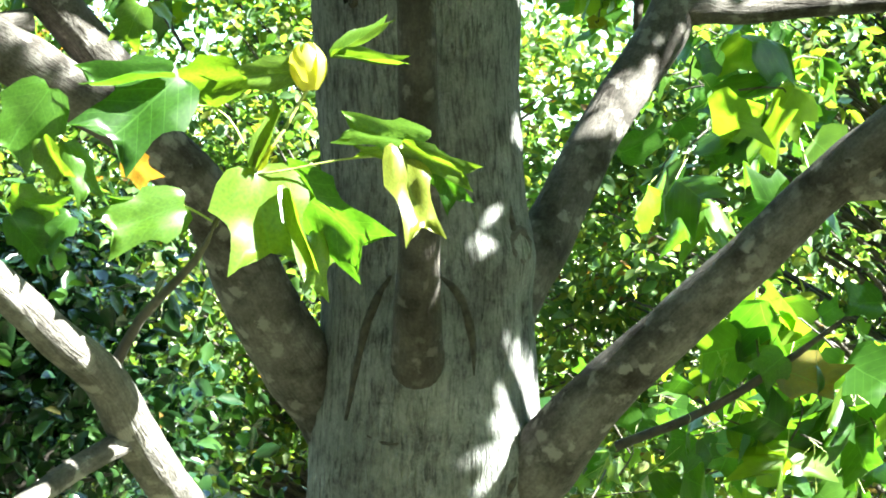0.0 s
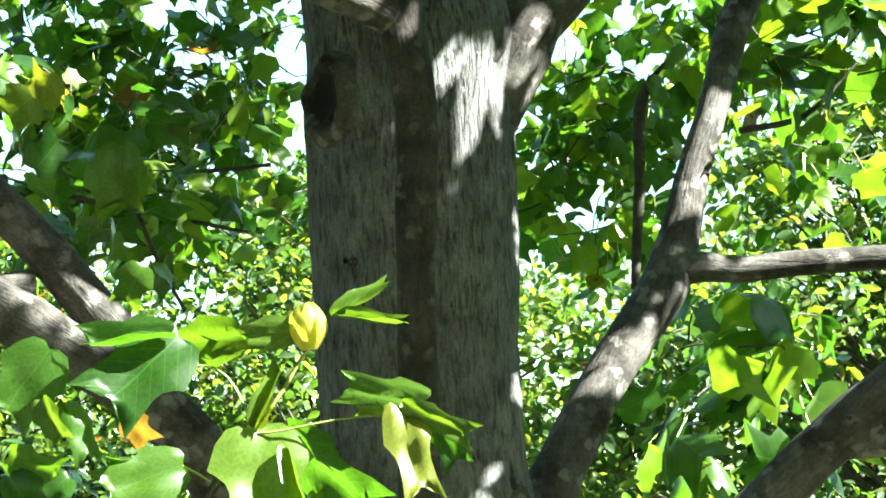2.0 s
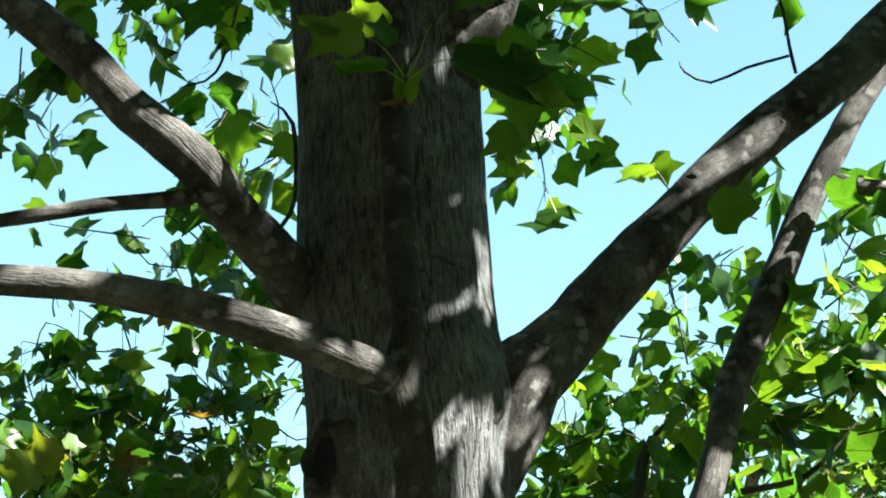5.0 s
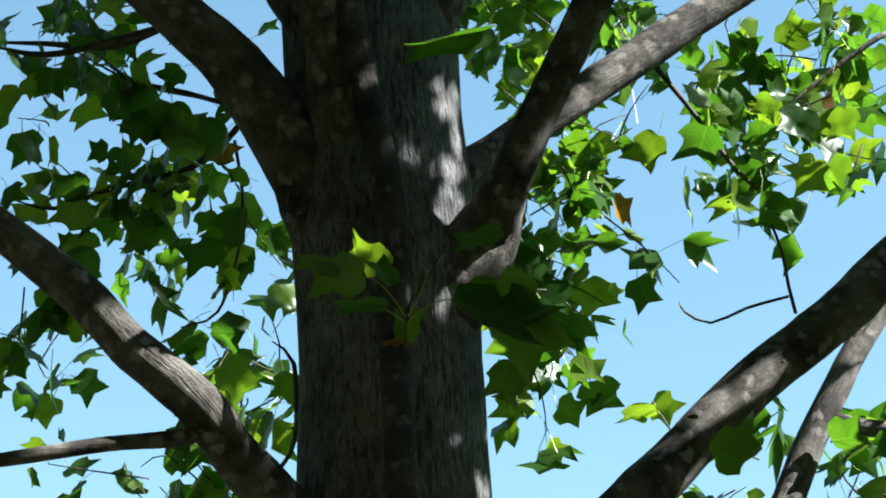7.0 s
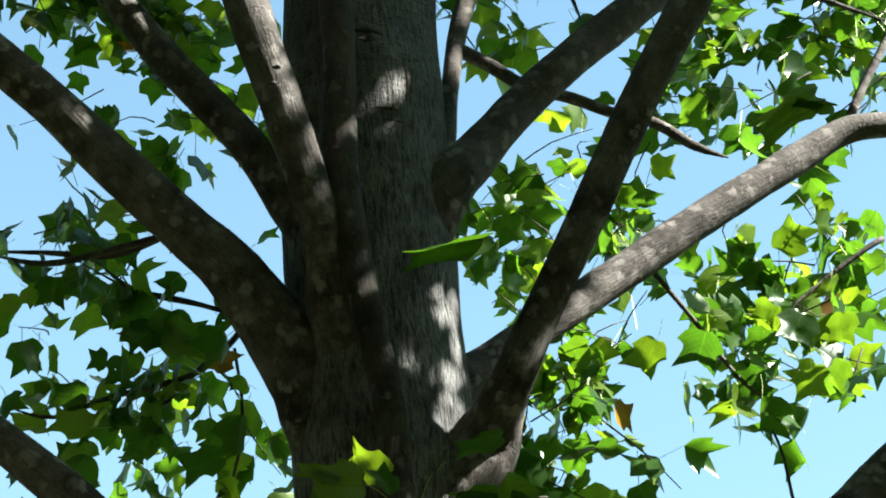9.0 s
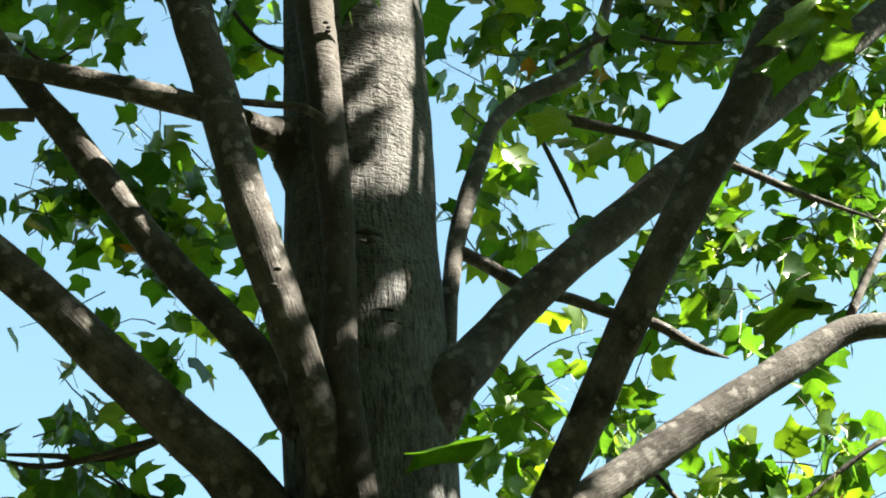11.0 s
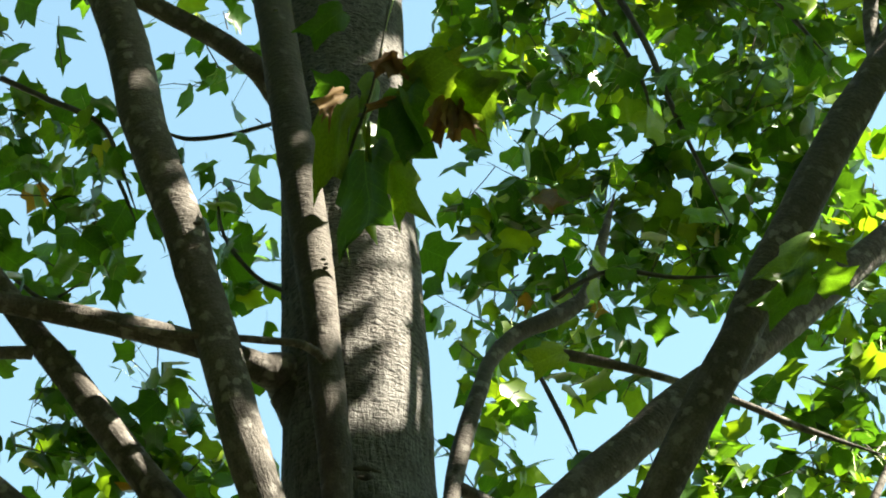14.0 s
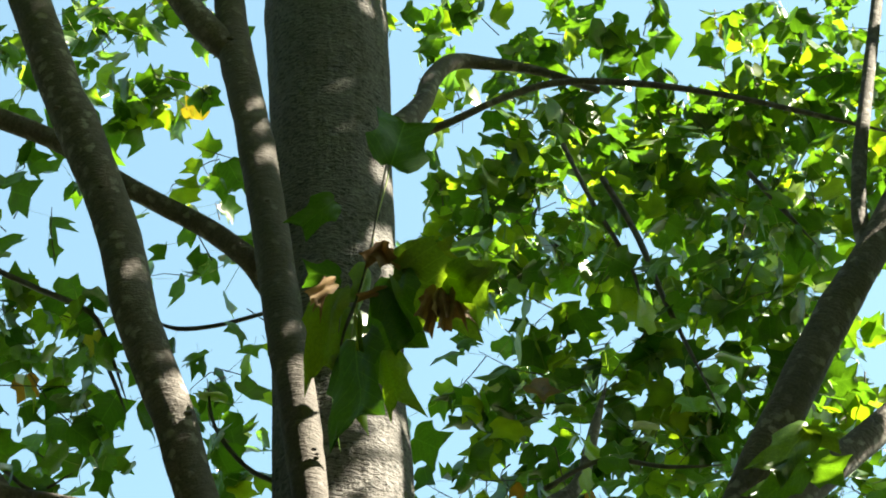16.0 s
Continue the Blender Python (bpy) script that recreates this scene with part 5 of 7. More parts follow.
clump((-1.44, 5.60, 6.26), (0.12, 0.25, 0.12), 10, 0.095)
clump((0.22, 5.60, 6.59), (0.18, 0.25, 0.18), 18, 0.100)
clump((0.43, 5.60, 6.86), (0.19, 0.25, 0.19), 18, 0.100)
clump((0.61, 5.60, 6.45), (0.16, 0.25, 0.16), 12, 0.100)
clump((0.11, 5.60, 6.25), (0.12, 0.25, 0.12), 10, 0.100)
clump((0.84, 5.60, 6.86), (0.17, 0.25, 0.17), 12, 0.100)
# leaves added out of view above and to the sides, to shade the wood
clump((1.79, 4.36, 5.16), (0.3, 0.3, 0.22), 26, 0.125)
clump((2.30, 4.71, 4.37), (0.3, 0.3, 0.22), 26, 0.125)
clump((2.56, 4.90, 3.91), (0.3, 0.3, 0.22), 26, 0.125)
clump((1.78, 5.06, 4.12), (0.3, 0.3, 0.22), 26, 0.125)
clump((3.05, 4.96, 4.23), (0.3, 0.3, 0.22), 26, 0.125)
clump((2.40, 4.51, 5.82), (0.3, 0.3, 0.22), 26, 0.125)
clump((2.56, 4.61, 5.49), (0.3, 0.3, 0.22), 26, 0.125)
clump((3.04, 4.95, 4.75), (0.3, 0.3, 0.22), 26, 0.125)
clump((2.89, 5.20, 4.29), (0.3, 0.3, 0.22), 26, 0.125)
clump((2.72, 3.78, 7.74), (0.3, 0.3, 0.22), 26, 0.125)
clump((2.65, 4.72, 5.91), (0.3, 0.3, 0.22), 26, 0.125)
clump((1.84, 5.30, 4.51), (0.3, 0.3, 0.22), 26, 0.125)
clump((3.24, 5.08, 5.17), (0.3, 0.3, 0.22), 26, 0.125)
clump((2.61, 3.88, 8.10), (0.3, 0.3, 0.22), 26, 0.125)
clump((2.03, 4.46, 6.89), (0.3, 0.3, 0.22), 26, 0.125)
clump((2.07, 4.68, 6.54), (0.3, 0.3, 0.22), 26, 0.125)
clump((2.50, 4.99, 5.69), (0.3, 0.3, 0.22), 26, 0.125)
clump((2.83, 5.07, 5.76), (0.3, 0.3, 0.22), 26, 0.125)
clump((3.61, 4.99, 5.88), (0.3, 0.3, 0.22), 26, 0.125)
clump((2.16, 3.87, 8.53), (0.3, 0.3, 0.22), 26, 0.125)
clump((2.64, 3.96, 8.45), (0.3, 0.3, 0.22), 26, 0.125)
clump((2.61, 4.13, 8.07), (0.3, 0.3, 0.22), 26, 0.125)
clump((2.54, 4.46, 7.33), (0.3, 0.3, 0.22), 26, 0.125)
clump((2.81, 5.27, 5.62), (0.3, 0.3, 0.22), 26, 0.125)
clump((2.26, 3.81, 9.36), (0.3, 0.3, 0.22), 26, 0.125)
clump((2.10, 4.12, 8.57), (0.3, 0.3, 0.22), 26, 0.125)
clump((2.81, 3.99, 8.89), (0.3, 0.3, 0.22), 26, 0.125)
clump((3.03, 4.24, 8.46), (0.3, 0.3, 0.22), 26, 0.125)
clump((2.33, 4.80, 7.38), (0.3, 0.3, 0.22), 26, 0.125)
clump((2.06, 5.32, 6.00), (0.3, 0.3, 0.22), 26, 0.125)
clump((2.78, 4.05, 9.32), (0.3, 0.3, 0.22), 26, 0.125)
clump((2.79, 5.36, 6.44), (0.3, 0.3, 0.22), 26, 0.125)
clump((2.35, 3.99, 9.95), (0.3, 0.3, 0.22), 26, 0.125)
clump((2.55, 5.16, 7.37), (0.3, 0.3, 0.22), 26, 0.125)
clump((3.02, 5.24, 7.33), (0.3, 0.3, 0.22), 26, 0.125)
clump((1.46, 4.21, 9.98), (0.3, 0.3, 0.22), 26, 0.125)
clump((1.57, 4.44, 9.58), (0.3, 0.3, 0.22), 26, 0.125)
clump((2.44, 4.29, 9.81), (0.3, 0.3, 0.22), 26, 0.125)
clump((2.64, 4.47, 9.49), (0.3, 0.3, 0.22), 26, 0.125)
clump((2.63, 5.14, 7.95), (0.3, 0.3, 0.22), 26, 0.125)
clump((1.10, 4.40, 9.96), (0.3, 0.3, 0.22), 26, 0.125)
clump((0.97, 4.67, 9.38), (0.3, 0.3, 0.22), 26, 0.125)
clump((1.85, 4.72, 9.48), (0.3, 0.3, 0.22), 26, 0.125)
clump((2.76, 4.81, 9.26), (0.3, 0.3, 0.22), 26, 0.125)
clump((1.41, 4.77, 9.94), (0.3, 0.3, 0.22), 26, 0.125)
clump((2.13, 4.57, 10.18), (0.3, 0.3, 0.22), 26, 0.125)
clump((3.37, 5.07, 9.22), (0.3, 0.3, 0.22), 26, 0.125)
clump((-0.01, 4.94, 9.84), (0.3, 0.3, 0.22), 26, 0.125)
clump((0.65, 4.81, 9.99), (0.3, 0.3, 0.22), 26, 0.125)
clump((1.00, 4.91, 9.84), (0.3, 0.3, 0.22), 26, 0.125)
clump((2.13, 4.62, 10.59), (0.3, 0.3, 0.22), 26, 0.125)
clump((3.49, 4.97, 9.84), (0.3, 0.3, 0.22), 26, 0.125)
clump((0.30, 4.81, 10.66), (0.3, 0.3, 0.22), 26, 0.125)
clump((0.28, 5.03, 10.24), (0.3, 0.3, 0.22), 26, 0.125)
clump((1.68, 4.82, 10.61), (0.3, 0.3, 0.22), 26, 0.125)
clump((1.90, 5.06, 10.21), (0.3, 0.3, 0.22), 26, 0.125)
clump((2.90, 5.25, 9.64), (0.3, 0.3, 0.22), 26, 0.125)
clump((0.22, 4.92, 10.89), (0.3, 0.3, 0.22), 26, 0.125)
clump((0.47, 5.01, 10.77), (0.3, 0.3, 0.22), 26, 0.125)
clump((1.41, 5.23, 10.35), (0.3, 0.3, 0.22), 26, 0.125)
clump((3.17, 5.09, 10.58), (0.3, 0.3, 0.22), 26, 0.125)
clump((-0.50, 5.22, 10.82), (0.3, 0.3, 0.22), 26, 0.125)
clump((0.76, 4.89, 11.34), (0.3, 0.3, 0.22), 26, 0.125)
clump((0.84, 5.34, 10.56), (0.3, 0.3, 0.22), 26, 0.125)
# bigger unseen leaves added all round and over the camera, to block skylight
clump((0.8, 0.8, 5.4), (0.55, 0.55, 0.35), 50, 0.22)
clump((1.6, -1.2, 6.0), (0.55, 0.55, 0.35), 50, 0.22)
clump((-1.5, -0.5, 6.9), (0.55, 0.55, 0.35), 50, 0.22)
clump((-4.3, 7.3, 10.4), (0.55, 0.55, 0.35), 50, 0.22)
clump((-5.1, 2.6, 5.9), (0.55, 0.55, 0.35), 50, 0.22)
clump((-1.7, 2.1, 7.0), (0.55, 0.55, 0.35), 50, 0.22)
clump((5.6, -1.4, 6.1), (0.55, 0.55, 0.35), 50, 0.22)
clump((-5.5, 0.1, 7.1), (0.55, 0.55, 0.35), 50, 0.22)
clump((5.8, -0.3, 10.5), (0.55, 0.55, 0.35), 50, 0.22)
clump((-5.0, -1.5, 10.5), (0.55, 0.55, 0.35), 50, 0.22)
clump((0.4, -2.8, 8.0), (0.55, 0.55, 0.35), 50, 0.22)
clump((0.0, -0.4, 5.3), (0.55, 0.55, 0.35), 50, 0.22)
clump((2.6, 1.3, 9.6), (0.55, 0.55, 0.35), 50, 0.22)
clump((5.5, 8.4, 11.6), (0.55, 0.55, 0.35), 50, 0.22)
clump((-3.6, -1.1, 8.6), (0.55, 0.55, 0.35), 50, 0.22)
clump((-4.8, 1.1, 8.0), (0.55, 0.55, 0.35), 50, 0.22)
clump((4.1, 4.6, 5.0), (0.55, 0.55, 0.35), 50, 0.22)
clump((5.7, 7.2, 10.2), (0.55, 0.55, 0.35), 50, 0.22)
clump((4.8, 4.2, 5.3), (0.55, 0.55, 0.35), 50, 0.22)
clump((4.5, -0.7, 11.1), (0.55, 0.55, 0.35), 50, 0.22)
clump((2.8, 1.7, 8.4), (0.55, 0.55, 0.35), 50, 0.22)
clump((4.0, 8.3, 7.6), (0.55, 0.55, 0.35), 50, 0.22)
clump((-3.6, -0.3, 8.0), (0.55, 0.55, 0.35), 50, 0.22)
clump((-4.3, -2.6, 5.9), (0.55, 0.55, 0.35), 50, 0.22)
clump((5.1, 5.0, 10.8), (0.55, 0.55, 0.35), 50, 0.22)
clump((-2.3, -0.7, 5.4), (0.55, 0.55, 0.35), 50, 0.22)
clump((-3.1, -2.1, 7.6), (0.55, 0.55, 0.35), 50, 0.22)
clump((4.2, 5.3, 4.9), (0.55, 0.55, 0.35), 50, 0.22)
clump((-4.8, -2.4, 7.3), (0.55, 0.55, 0.35), 50, 0.22)
clump((-0.8, 2.0, 11.4), (0.55, 0.55, 0.35), 50, 0.22)
clump((3.7, -2.5, 11.5), (0.55, 0.55, 0.35), 50, 0.22)
clump((0.0, 0.6, 10.8), (0.55, 0.55, 0.35), 50, 0.22)
clump((-4.9, 5.9, 8.7), (0.55, 0.55, 0.35), 50, 0.22)
clump((-4.0, 5.1, 9.6), (0.55, 0.55, 0.35), 50, 0.22)
clump((-4.1, -2.9, 9.3), (0.55, 0.55, 0.35), 50, 0.22)
clump((2.8, -0.4, 5.7), (0.55, 0.55, 0.35), 50, 0.22)
clump((-3.9, -1.4, 6.2), (0.55, 0.55, 0.35), 50, 0.22)
clump((-2.5, 2.3, 4.8), (0.55, 0.55, 0.35), 50, 0.22)
clump((0.3, -1.9, 11.0), (0.55, 0.55, 0.35), 50, 0.22)
clump((-0.4, 1.1, 10.0), (0.55, 0.55, 0.35), 50, 0.22)
clump((-4.0, -0.5, 7.7), (0.55, 0.55, 0.35), 50, 0.22)
clump((-2.6, 0.1, 5.9), (0.55, 0.55, 0.35), 50, 0.22)
clump((-5.7, 5.0, 9.6), (0.55, 0.55, 0.35), 50, 0.22)
clump((4.7, -1.8, 8.2), (0.55, 0.55, 0.35), 50, 0.22)
clump((-4.5, 6.0, 8.2), (0.55, 0.55, 0.35), 50, 0.22)
clump((-5.7, 7.4, 11.8), (0.55, 0.55, 0.35), 50, 0.22)
clump((-4.9, -2.7, 11.2), (0.55, 0.55, 0.35), 50, 0.22)
clump((-4.2, 1.8, 9.5), (0.55, 0.55, 0.35), 50, 0.22)
clump((5.7, 6.0, 5.9), (0.55, 0.55, 0.35), 50, 0.22)
clump((6.0, 8.0, 8.0), (0.55, 0.55, 0.35), 50, 0.22)
clump((-2.7, 3.7, 11.1), (0.55, 0.55, 0.35), 50, 0.22)
clump((0.5, -2.5, 9.3), (0.55, 0.55, 0.35), 50, 0.22)
clump((-3.8, 4.8, 5.0), (0.55, 0.55, 0.35), 50, 0.22)
clump((5.1, 7.8, 4.9), (0.55, 0.55, 0.35), 50, 0.22)
clump((-4.7, 3.8, 11.9), (0.55, 0.55, 0.35), 50, 0.22)
clump((5.6, 8.9, 6.6), (0.55, 0.55, 0.35), 50, 0.22)
clump((5.4, 6.3, 7.1), (0.55, 0.55, 0.35), 50, 0.22)
clump((0.2, 0.1, 10.9), (0.55, 0.55, 0.35), 50, 0.22)
clump((-4.6, 6.7, 7.8), (0.55, 0.55, 0.35), 50, 0.22)
clump((-3.3, 7.0, 5.2), (0.55, 0.55, 0.35), 50, 0.22)
clump((1.6, -2.0, 7.5), (0.55, 0.55, 0.35), 50, 0.22)
clump((-3.3, -1.3, 5.8), (0.55, 0.55, 0.35), 50, 0.22)
clump((-1.8, 2.3, 11.3), (0.55, 0.55, 0.35), 50, 0.22)
clump((5.3, 5.3, 6.3), (0.55, 0.55, 0.35), 50, 0.22)
clump((4.6, -0.1, 9.2), (0.55, 0.55, 0.35), 50, 0.22)
clump((6.0, 8.4, 10.8), (0.55, 0.55, 0.35), 50, 0.22)
clump((0.4, -1.9, 11.2), (0.55, 0.55, 0.35), 50, 0.22)
clump((1.2, -1.1, 11.2), (0.55, 0.55, 0.35), 50, 0.22)
clump((-5.9, 2.9, 4.3), (0.55, 0.55, 0.35), 50, 0.22)
clump((4.2, -1.1, 4.9), (0.55, 0.55, 0.35), 50, 0.22)
clump((-5.2, 4.4, 6.1), (0.55, 0.55, 0.35), 50, 0.22)
clump((-4.7, 4.6, 6.1), (0.55, 0.55, 0.35), 50, 0.22)
clump((-4.5, -1.2, 5.1), (0.55, 0.55, 0.35), 50, 0.22)
clump((-4.0, -2.5, 4.8), (0.55, 0.55, 0.35), 50, 0.22)
clump((-4.5, 5.6, 7.9), (0.55, 0.55, 0.35), 50, 0.22)
clump((3.9, 8.9, 4.8), (0.55, 0.55, 0.35), 50, 0.22)
clump((5.8, -2.2, 7.1), (0.55, 0.55, 0.35), 50, 0.22)
clump((0.1, -0.6, 11.5), (0.55, 0.55, 0.35), 50, 0.22)
clump((-2.2, -3.0, 11.4), (0.55, 0.55, 0.35), 50, 0.22)
clump((-0.3, 1.3, 5.8), (0.55, 0.55, 0.35), 50, 0.22)
clump((3.9, -2.2, 4.8), (0.55, 0.55, 0.35), 50, 0.22)
clump((-5.2, 0.4, 9.5), (0.55, 0.55, 0.35), 50, 0.22)
clump((-5.7, 2.5, 4.5), (0.55, 0.55, 0.35), 50, 0.22)
clump((-2.4, 3.0, 9.2), (0.55, 0.55, 0.35), 50, 0.22)
clump((4.9, 8.5, 8.9), (0.55, 0.55, 0.35), 50, 0.22)
clump((-4.2, 2.2, 8.9), (0.55, 0.55, 0.35), 50, 0.22)
clump((-0.5, -1.3, 10.0), (0.55, 0.55, 0.35), 50, 0.22)
clump((4.5, -1.5, 8.3), (0.55, 0.55, 0.35), 50, 0.22)
clump((4.8, 7.4, 10.8), (0.55, 0.55, 0.35), 50, 0.22)
clump((-4.5, 7.8, 9.5), (0.55, 0.55, 0.35), 50, 0.22)
clump((-2.3, -1.1, 6.3), (0.55, 0.55, 0.35), 50, 0.22)
clump((-5.2, -0.7, 8.4), (0.55, 0.55, 0.35), 50, 0.22)
clump((2.3, 1.4, 5.8), (0.55, 0.55, 0.35), 50, 0.22)
clump((-2.0, 1.4, 8.3), (0.55, 0.55, 0.35), 50, 0.22)
clump((5.7, 7.4, 7.7), (0.55, 0.55, 0.35), 50, 0.22)
clump((2.2, 0.9, 6.8), (0.55, 0.55, 0.35), 50, 0.22)
clump((-2.7, 0.8, 9.5), (0.55, 0.55, 0.35), 50, 0.22)
clump((5.0, 4.1, 6.0), (0.55, 0.55, 0.35), 50, 0.22)
clump((4.7, 7.5, 5.5), (0.55, 0.55, 0.35), 50, 0.22)
clump((-5.4, -1.5, 10.1), (0.55, 0.55, 0.35), 50, 0.22)
clump((1.5, -0.4, 10.9), (0.55, 0.55, 0.35), 50, 0.22)
clump((-3.9, -0.5, 10.7), (0.55, 0.55, 0.35), 50, 0.22)
clump((0.4, 3.5, 11.5), (0.55, 0.55, 0.35), 50, 0.22)
clump((-4.9, 0.9, 4.6), (0.55, 0.55, 0.35), 50, 0.22)
clump((4.3, 7.1, 5.6), (0.55, 0.55, 0.35), 50, 0.22)
clump((-4.9, 2.7, 9.0), (0.55, 0.55, 0.35), 50, 0.22)
clump((5.3, -2.4, 9.5), (0.55, 0.55, 0.35), 50, 0.22)
clump((-1.1, -1.2, 9.2), (0.55, 0.55, 0.35), 50, 0.22)
clump((-1.8, 1.6, 6.4), (0.55, 0.55, 0.35), 50, 0.22)
clump((-2.5, -2.5, 7.7), (0.55, 0.55, 0.35), 50, 0.22)
clump((1.0, 0.6, 11.4), (0.55, 0.55, 0.35), 50, 0.22)
clump((-3.4, 4.6, 7.7), (0.55, 0.55, 0.35), 50, 0.22)
clump((-3.0, -0.2, 6.6), (0.55, 0.55, 0.35), 50, 0.22)
clump((-1.6, 3.4, 8.8), (0.55, 0.55, 0.35), 50, 0.22)
clump((5.7, 3.0, 6.2), (0.55, 0.55, 0.35), 50, 0.22)
clump((-5.9, 2.4, 10.1), (0.55, 0.55, 0.35), 50, 0.22)
clump((1.7, -2.0, 9.1), (0.55, 0.55, 0.35), 50, 0.22)
clump((3.0, 5.1, 4.6), (0.55, 0.55, 0.35), 50, 0.22)
clump((3.7, -1.8, 4.3), (0.55, 0.55, 0.35), 50, 0.22)
clump((-5.7, 0.3, 11.7), (0.55, 0.55, 0.35), 50, 0.22)
clump((-1.2, 1.2, 6.7), (0.55, 0.55, 0.35), 50, 0.22)
clump((-5.2, 2.9, 11.9), (0.55, 0.55, 0.35), 50, 0.22)
clump((3.5, 8.7, 5.1), (0.55, 0.55, 0.35), 50, 0.22)
clump((-2.6, 3.3, 4.3), (0.55, 0.55, 0.35), 50, 0.22)
clump((-5.2, 2.4, 7.2), (0.55, 0.55, 0.35), 50, 0.22)
clump((-5.0, 4.4, 10.3), (0.55, 0.55, 0.35), 50, 0.22)
clump((3.8, -1.7, 5.7), (0.55, 0.55, 0.35), 50, 0.22)
clump((3.2, 6.1, 4.9), (0.55, 0.55, 0.35), 50, 0.22)
clump((-2.5, 0.7, 11.1), (0.55, 0.55, 0.35), 50, 0.22)
clump((5.4, -0.3, 6.9), (0.55, 0.55, 0.35), 50, 0.22)
clump((-4.4, -2.6, 11.7), (0.55, 0.55, 0.35), 50, 0.22)
clump((1.5, -0.8, 8.4), (0.55, 0.55, 0.35), 50, 0.22)
clump((-4.8, 1.5, 5.0), (0.55, 0.55, 0.35), 50, 0.22)
clump((-4.0, -2.5, 7.7), (0.55, 0.55, 0.35), 50, 0.22)
clump((4.6, 0.3, 10.2), (0.55, 0.55, 0.35), 50, 0.22)
clump((-0.1, 3.5, 10.5), (0.55, 0.55, 0.35), 50, 0.22)
clump((3.7, -0.2, 8.6), (0.55, 0.55, 0.35), 50, 0.22)
clump((1.8, -1.0, 7.7), (0.55, 0.55, 0.35), 50, 0.22)
clump((-5.9, 2.3, 10.4), (0.55, 0.55, 0.35), 50, 0.22)
clump((-4.2, 5.9, 5.2), (0.55, 0.55, 0.35), 50, 0.22)
clump((0.5, 3.5, 10.7), (0.55, 0.55, 0.35), 50, 0.22)
clump((1.0, -0.9, 5.9), (0.55, 0.55, 0.35), 50, 0.22)
clump((4.6, 5.3, 8.1), (0.55, 0.55, 0.35), 50, 0.22)
clump((-3.7, -0.5, 11.5), (0.55, 0.55, 0.35), 50, 0.22)
clump((5.8, -1.4, 7.2), (0.55, 0.55, 0.35), 50, 0.22)
clump((-2.1, 0.7, 6.3), (0.55, 0.55, 0.35), 50, 0.22)
clump((-6.0, -0.9, 8.7), (0.55, 0.55, 0.35), 50, 0.22)
clump((-5.6, 3.7, 10.9), (0.55, 0.55, 0.35), 50, 0.22)
clump((2.8, -0.7, 4.8), (0.55, 0.55, 0.35), 50, 0.22)
clump((-3.4, 4.2, 11.7), (0.55, 0.55, 0.35), 50, 0.22)
clump((-3.3, 6.2, 7.1), (0.55, 0.55, 0.35), 50, 0.22)
clump((-4.6, 6.9, 6.8), (0.55, 0.55, 0.35), 50, 0.22)
clump((-5.2, 2.9, 9.1), (0.55, 0.55, 0.35), 50, 0.22)
clump((3.2, 6.9, 7.1), (0.55, 0.55, 0.35), 50, 0.22)
clump((5.1, 6.1, 6.7), (0.55, 0.55, 0.35), 50, 0.22)
clump((-4.9, 4.8, 6.1), (0.55, 0.55, 0.35), 50, 0.22)
clump((-0.8, 1.4, 8.5), (0.55, 0.55, 0.35), 50, 0.22)
clump((-1.0, 0.8, 9.3), (0.55, 0.55, 0.35), 50, 0.22)
clump((5.5, -1.7, 5.5), (0.55, 0.55, 0.35), 50, 0.22)
clump((3.7, 5.9, 10.8), (0.55, 0.55, 0.35), 50, 0.22)
clump((2.4, 1.2, 8.9), (0.55, 0.55, 0.35), 50, 0.22)
clump((5.1, 4.2, 7.3), (0.55, 0.55, 0.35), 50, 0.22)
clump((-3.0, 7.0, 4.3), (0.55, 0.55, 0.35), 50, 0.22)
clump((-1.5, 0.3, 7.0), (0.55, 0.55, 0.35), 50, 0.22)
clump((-4.4, -0.7, 6.6), (0.55, 0.55, 0.35), 50, 0.22)
clump((3.7, 6.4, 8.8), (0.55, 0.55, 0.35), 50, 0.22)
clump((5.7, 4.5, 9.5), (0.55, 0.55, 0.35), 50, 0.22)
clump((1.1, -2.2, 7.9), (0.55, 0.55, 0.35), 50, 0.22)
clump((-2.7, -0.6, 6.0), (0.55, 0.55, 0.35), 50, 0.22)
clump((-5.7, 3.3, 10.7), (0.55, 0.55, 0.35), 50, 0.22)
clump((2.4, 1.3, 7.9), (0.55, 0.55, 0.35), 50, 0.22)
clump((-1.3, -1.8, 8.7), (0.55, 0.55, 0.35), 50, 0.22)
clump((-2.1, -0.2, 9.1), (0.55, 0.55, 0.35), 50, 0.22)
clump((-4.6, -2.0, 11.8), (0.55, 0.55, 0.35), 50, 0.22)
clump((-5.2, -0.1, 7.9), (0.55, 0.55, 0.35), 50, 0.22)
clump((5.2, 3.5, 9.2), (0.55, 0.55, 0.35), 50, 0.22)
clump((-5.6, -2.1, 5.2), (0.55, 0.55, 0.35), 50, 0.22)
clump((5.9, 8.5, 12.0), (0.55, 0.55, 0.35), 50, 0.22)
clump((5.1, -1.3, 7.5), (0.55, 0.55, 0.35), 50, 0.22)
clump((2.0, 0.8, 5.4), (0.55, 0.55, 0.35), 50, 0.22)
clump((-2.6, -1.9, 4.8), (0.55, 0.55, 0.35), 50, 0.22)
clump((-0.4, -2.8, 6.4), (0.55, 0.55, 0.35), 50, 0.22)
clump((5.3, 3.9, 8.4), (0.55, 0.55, 0.35), 50, 0.22)
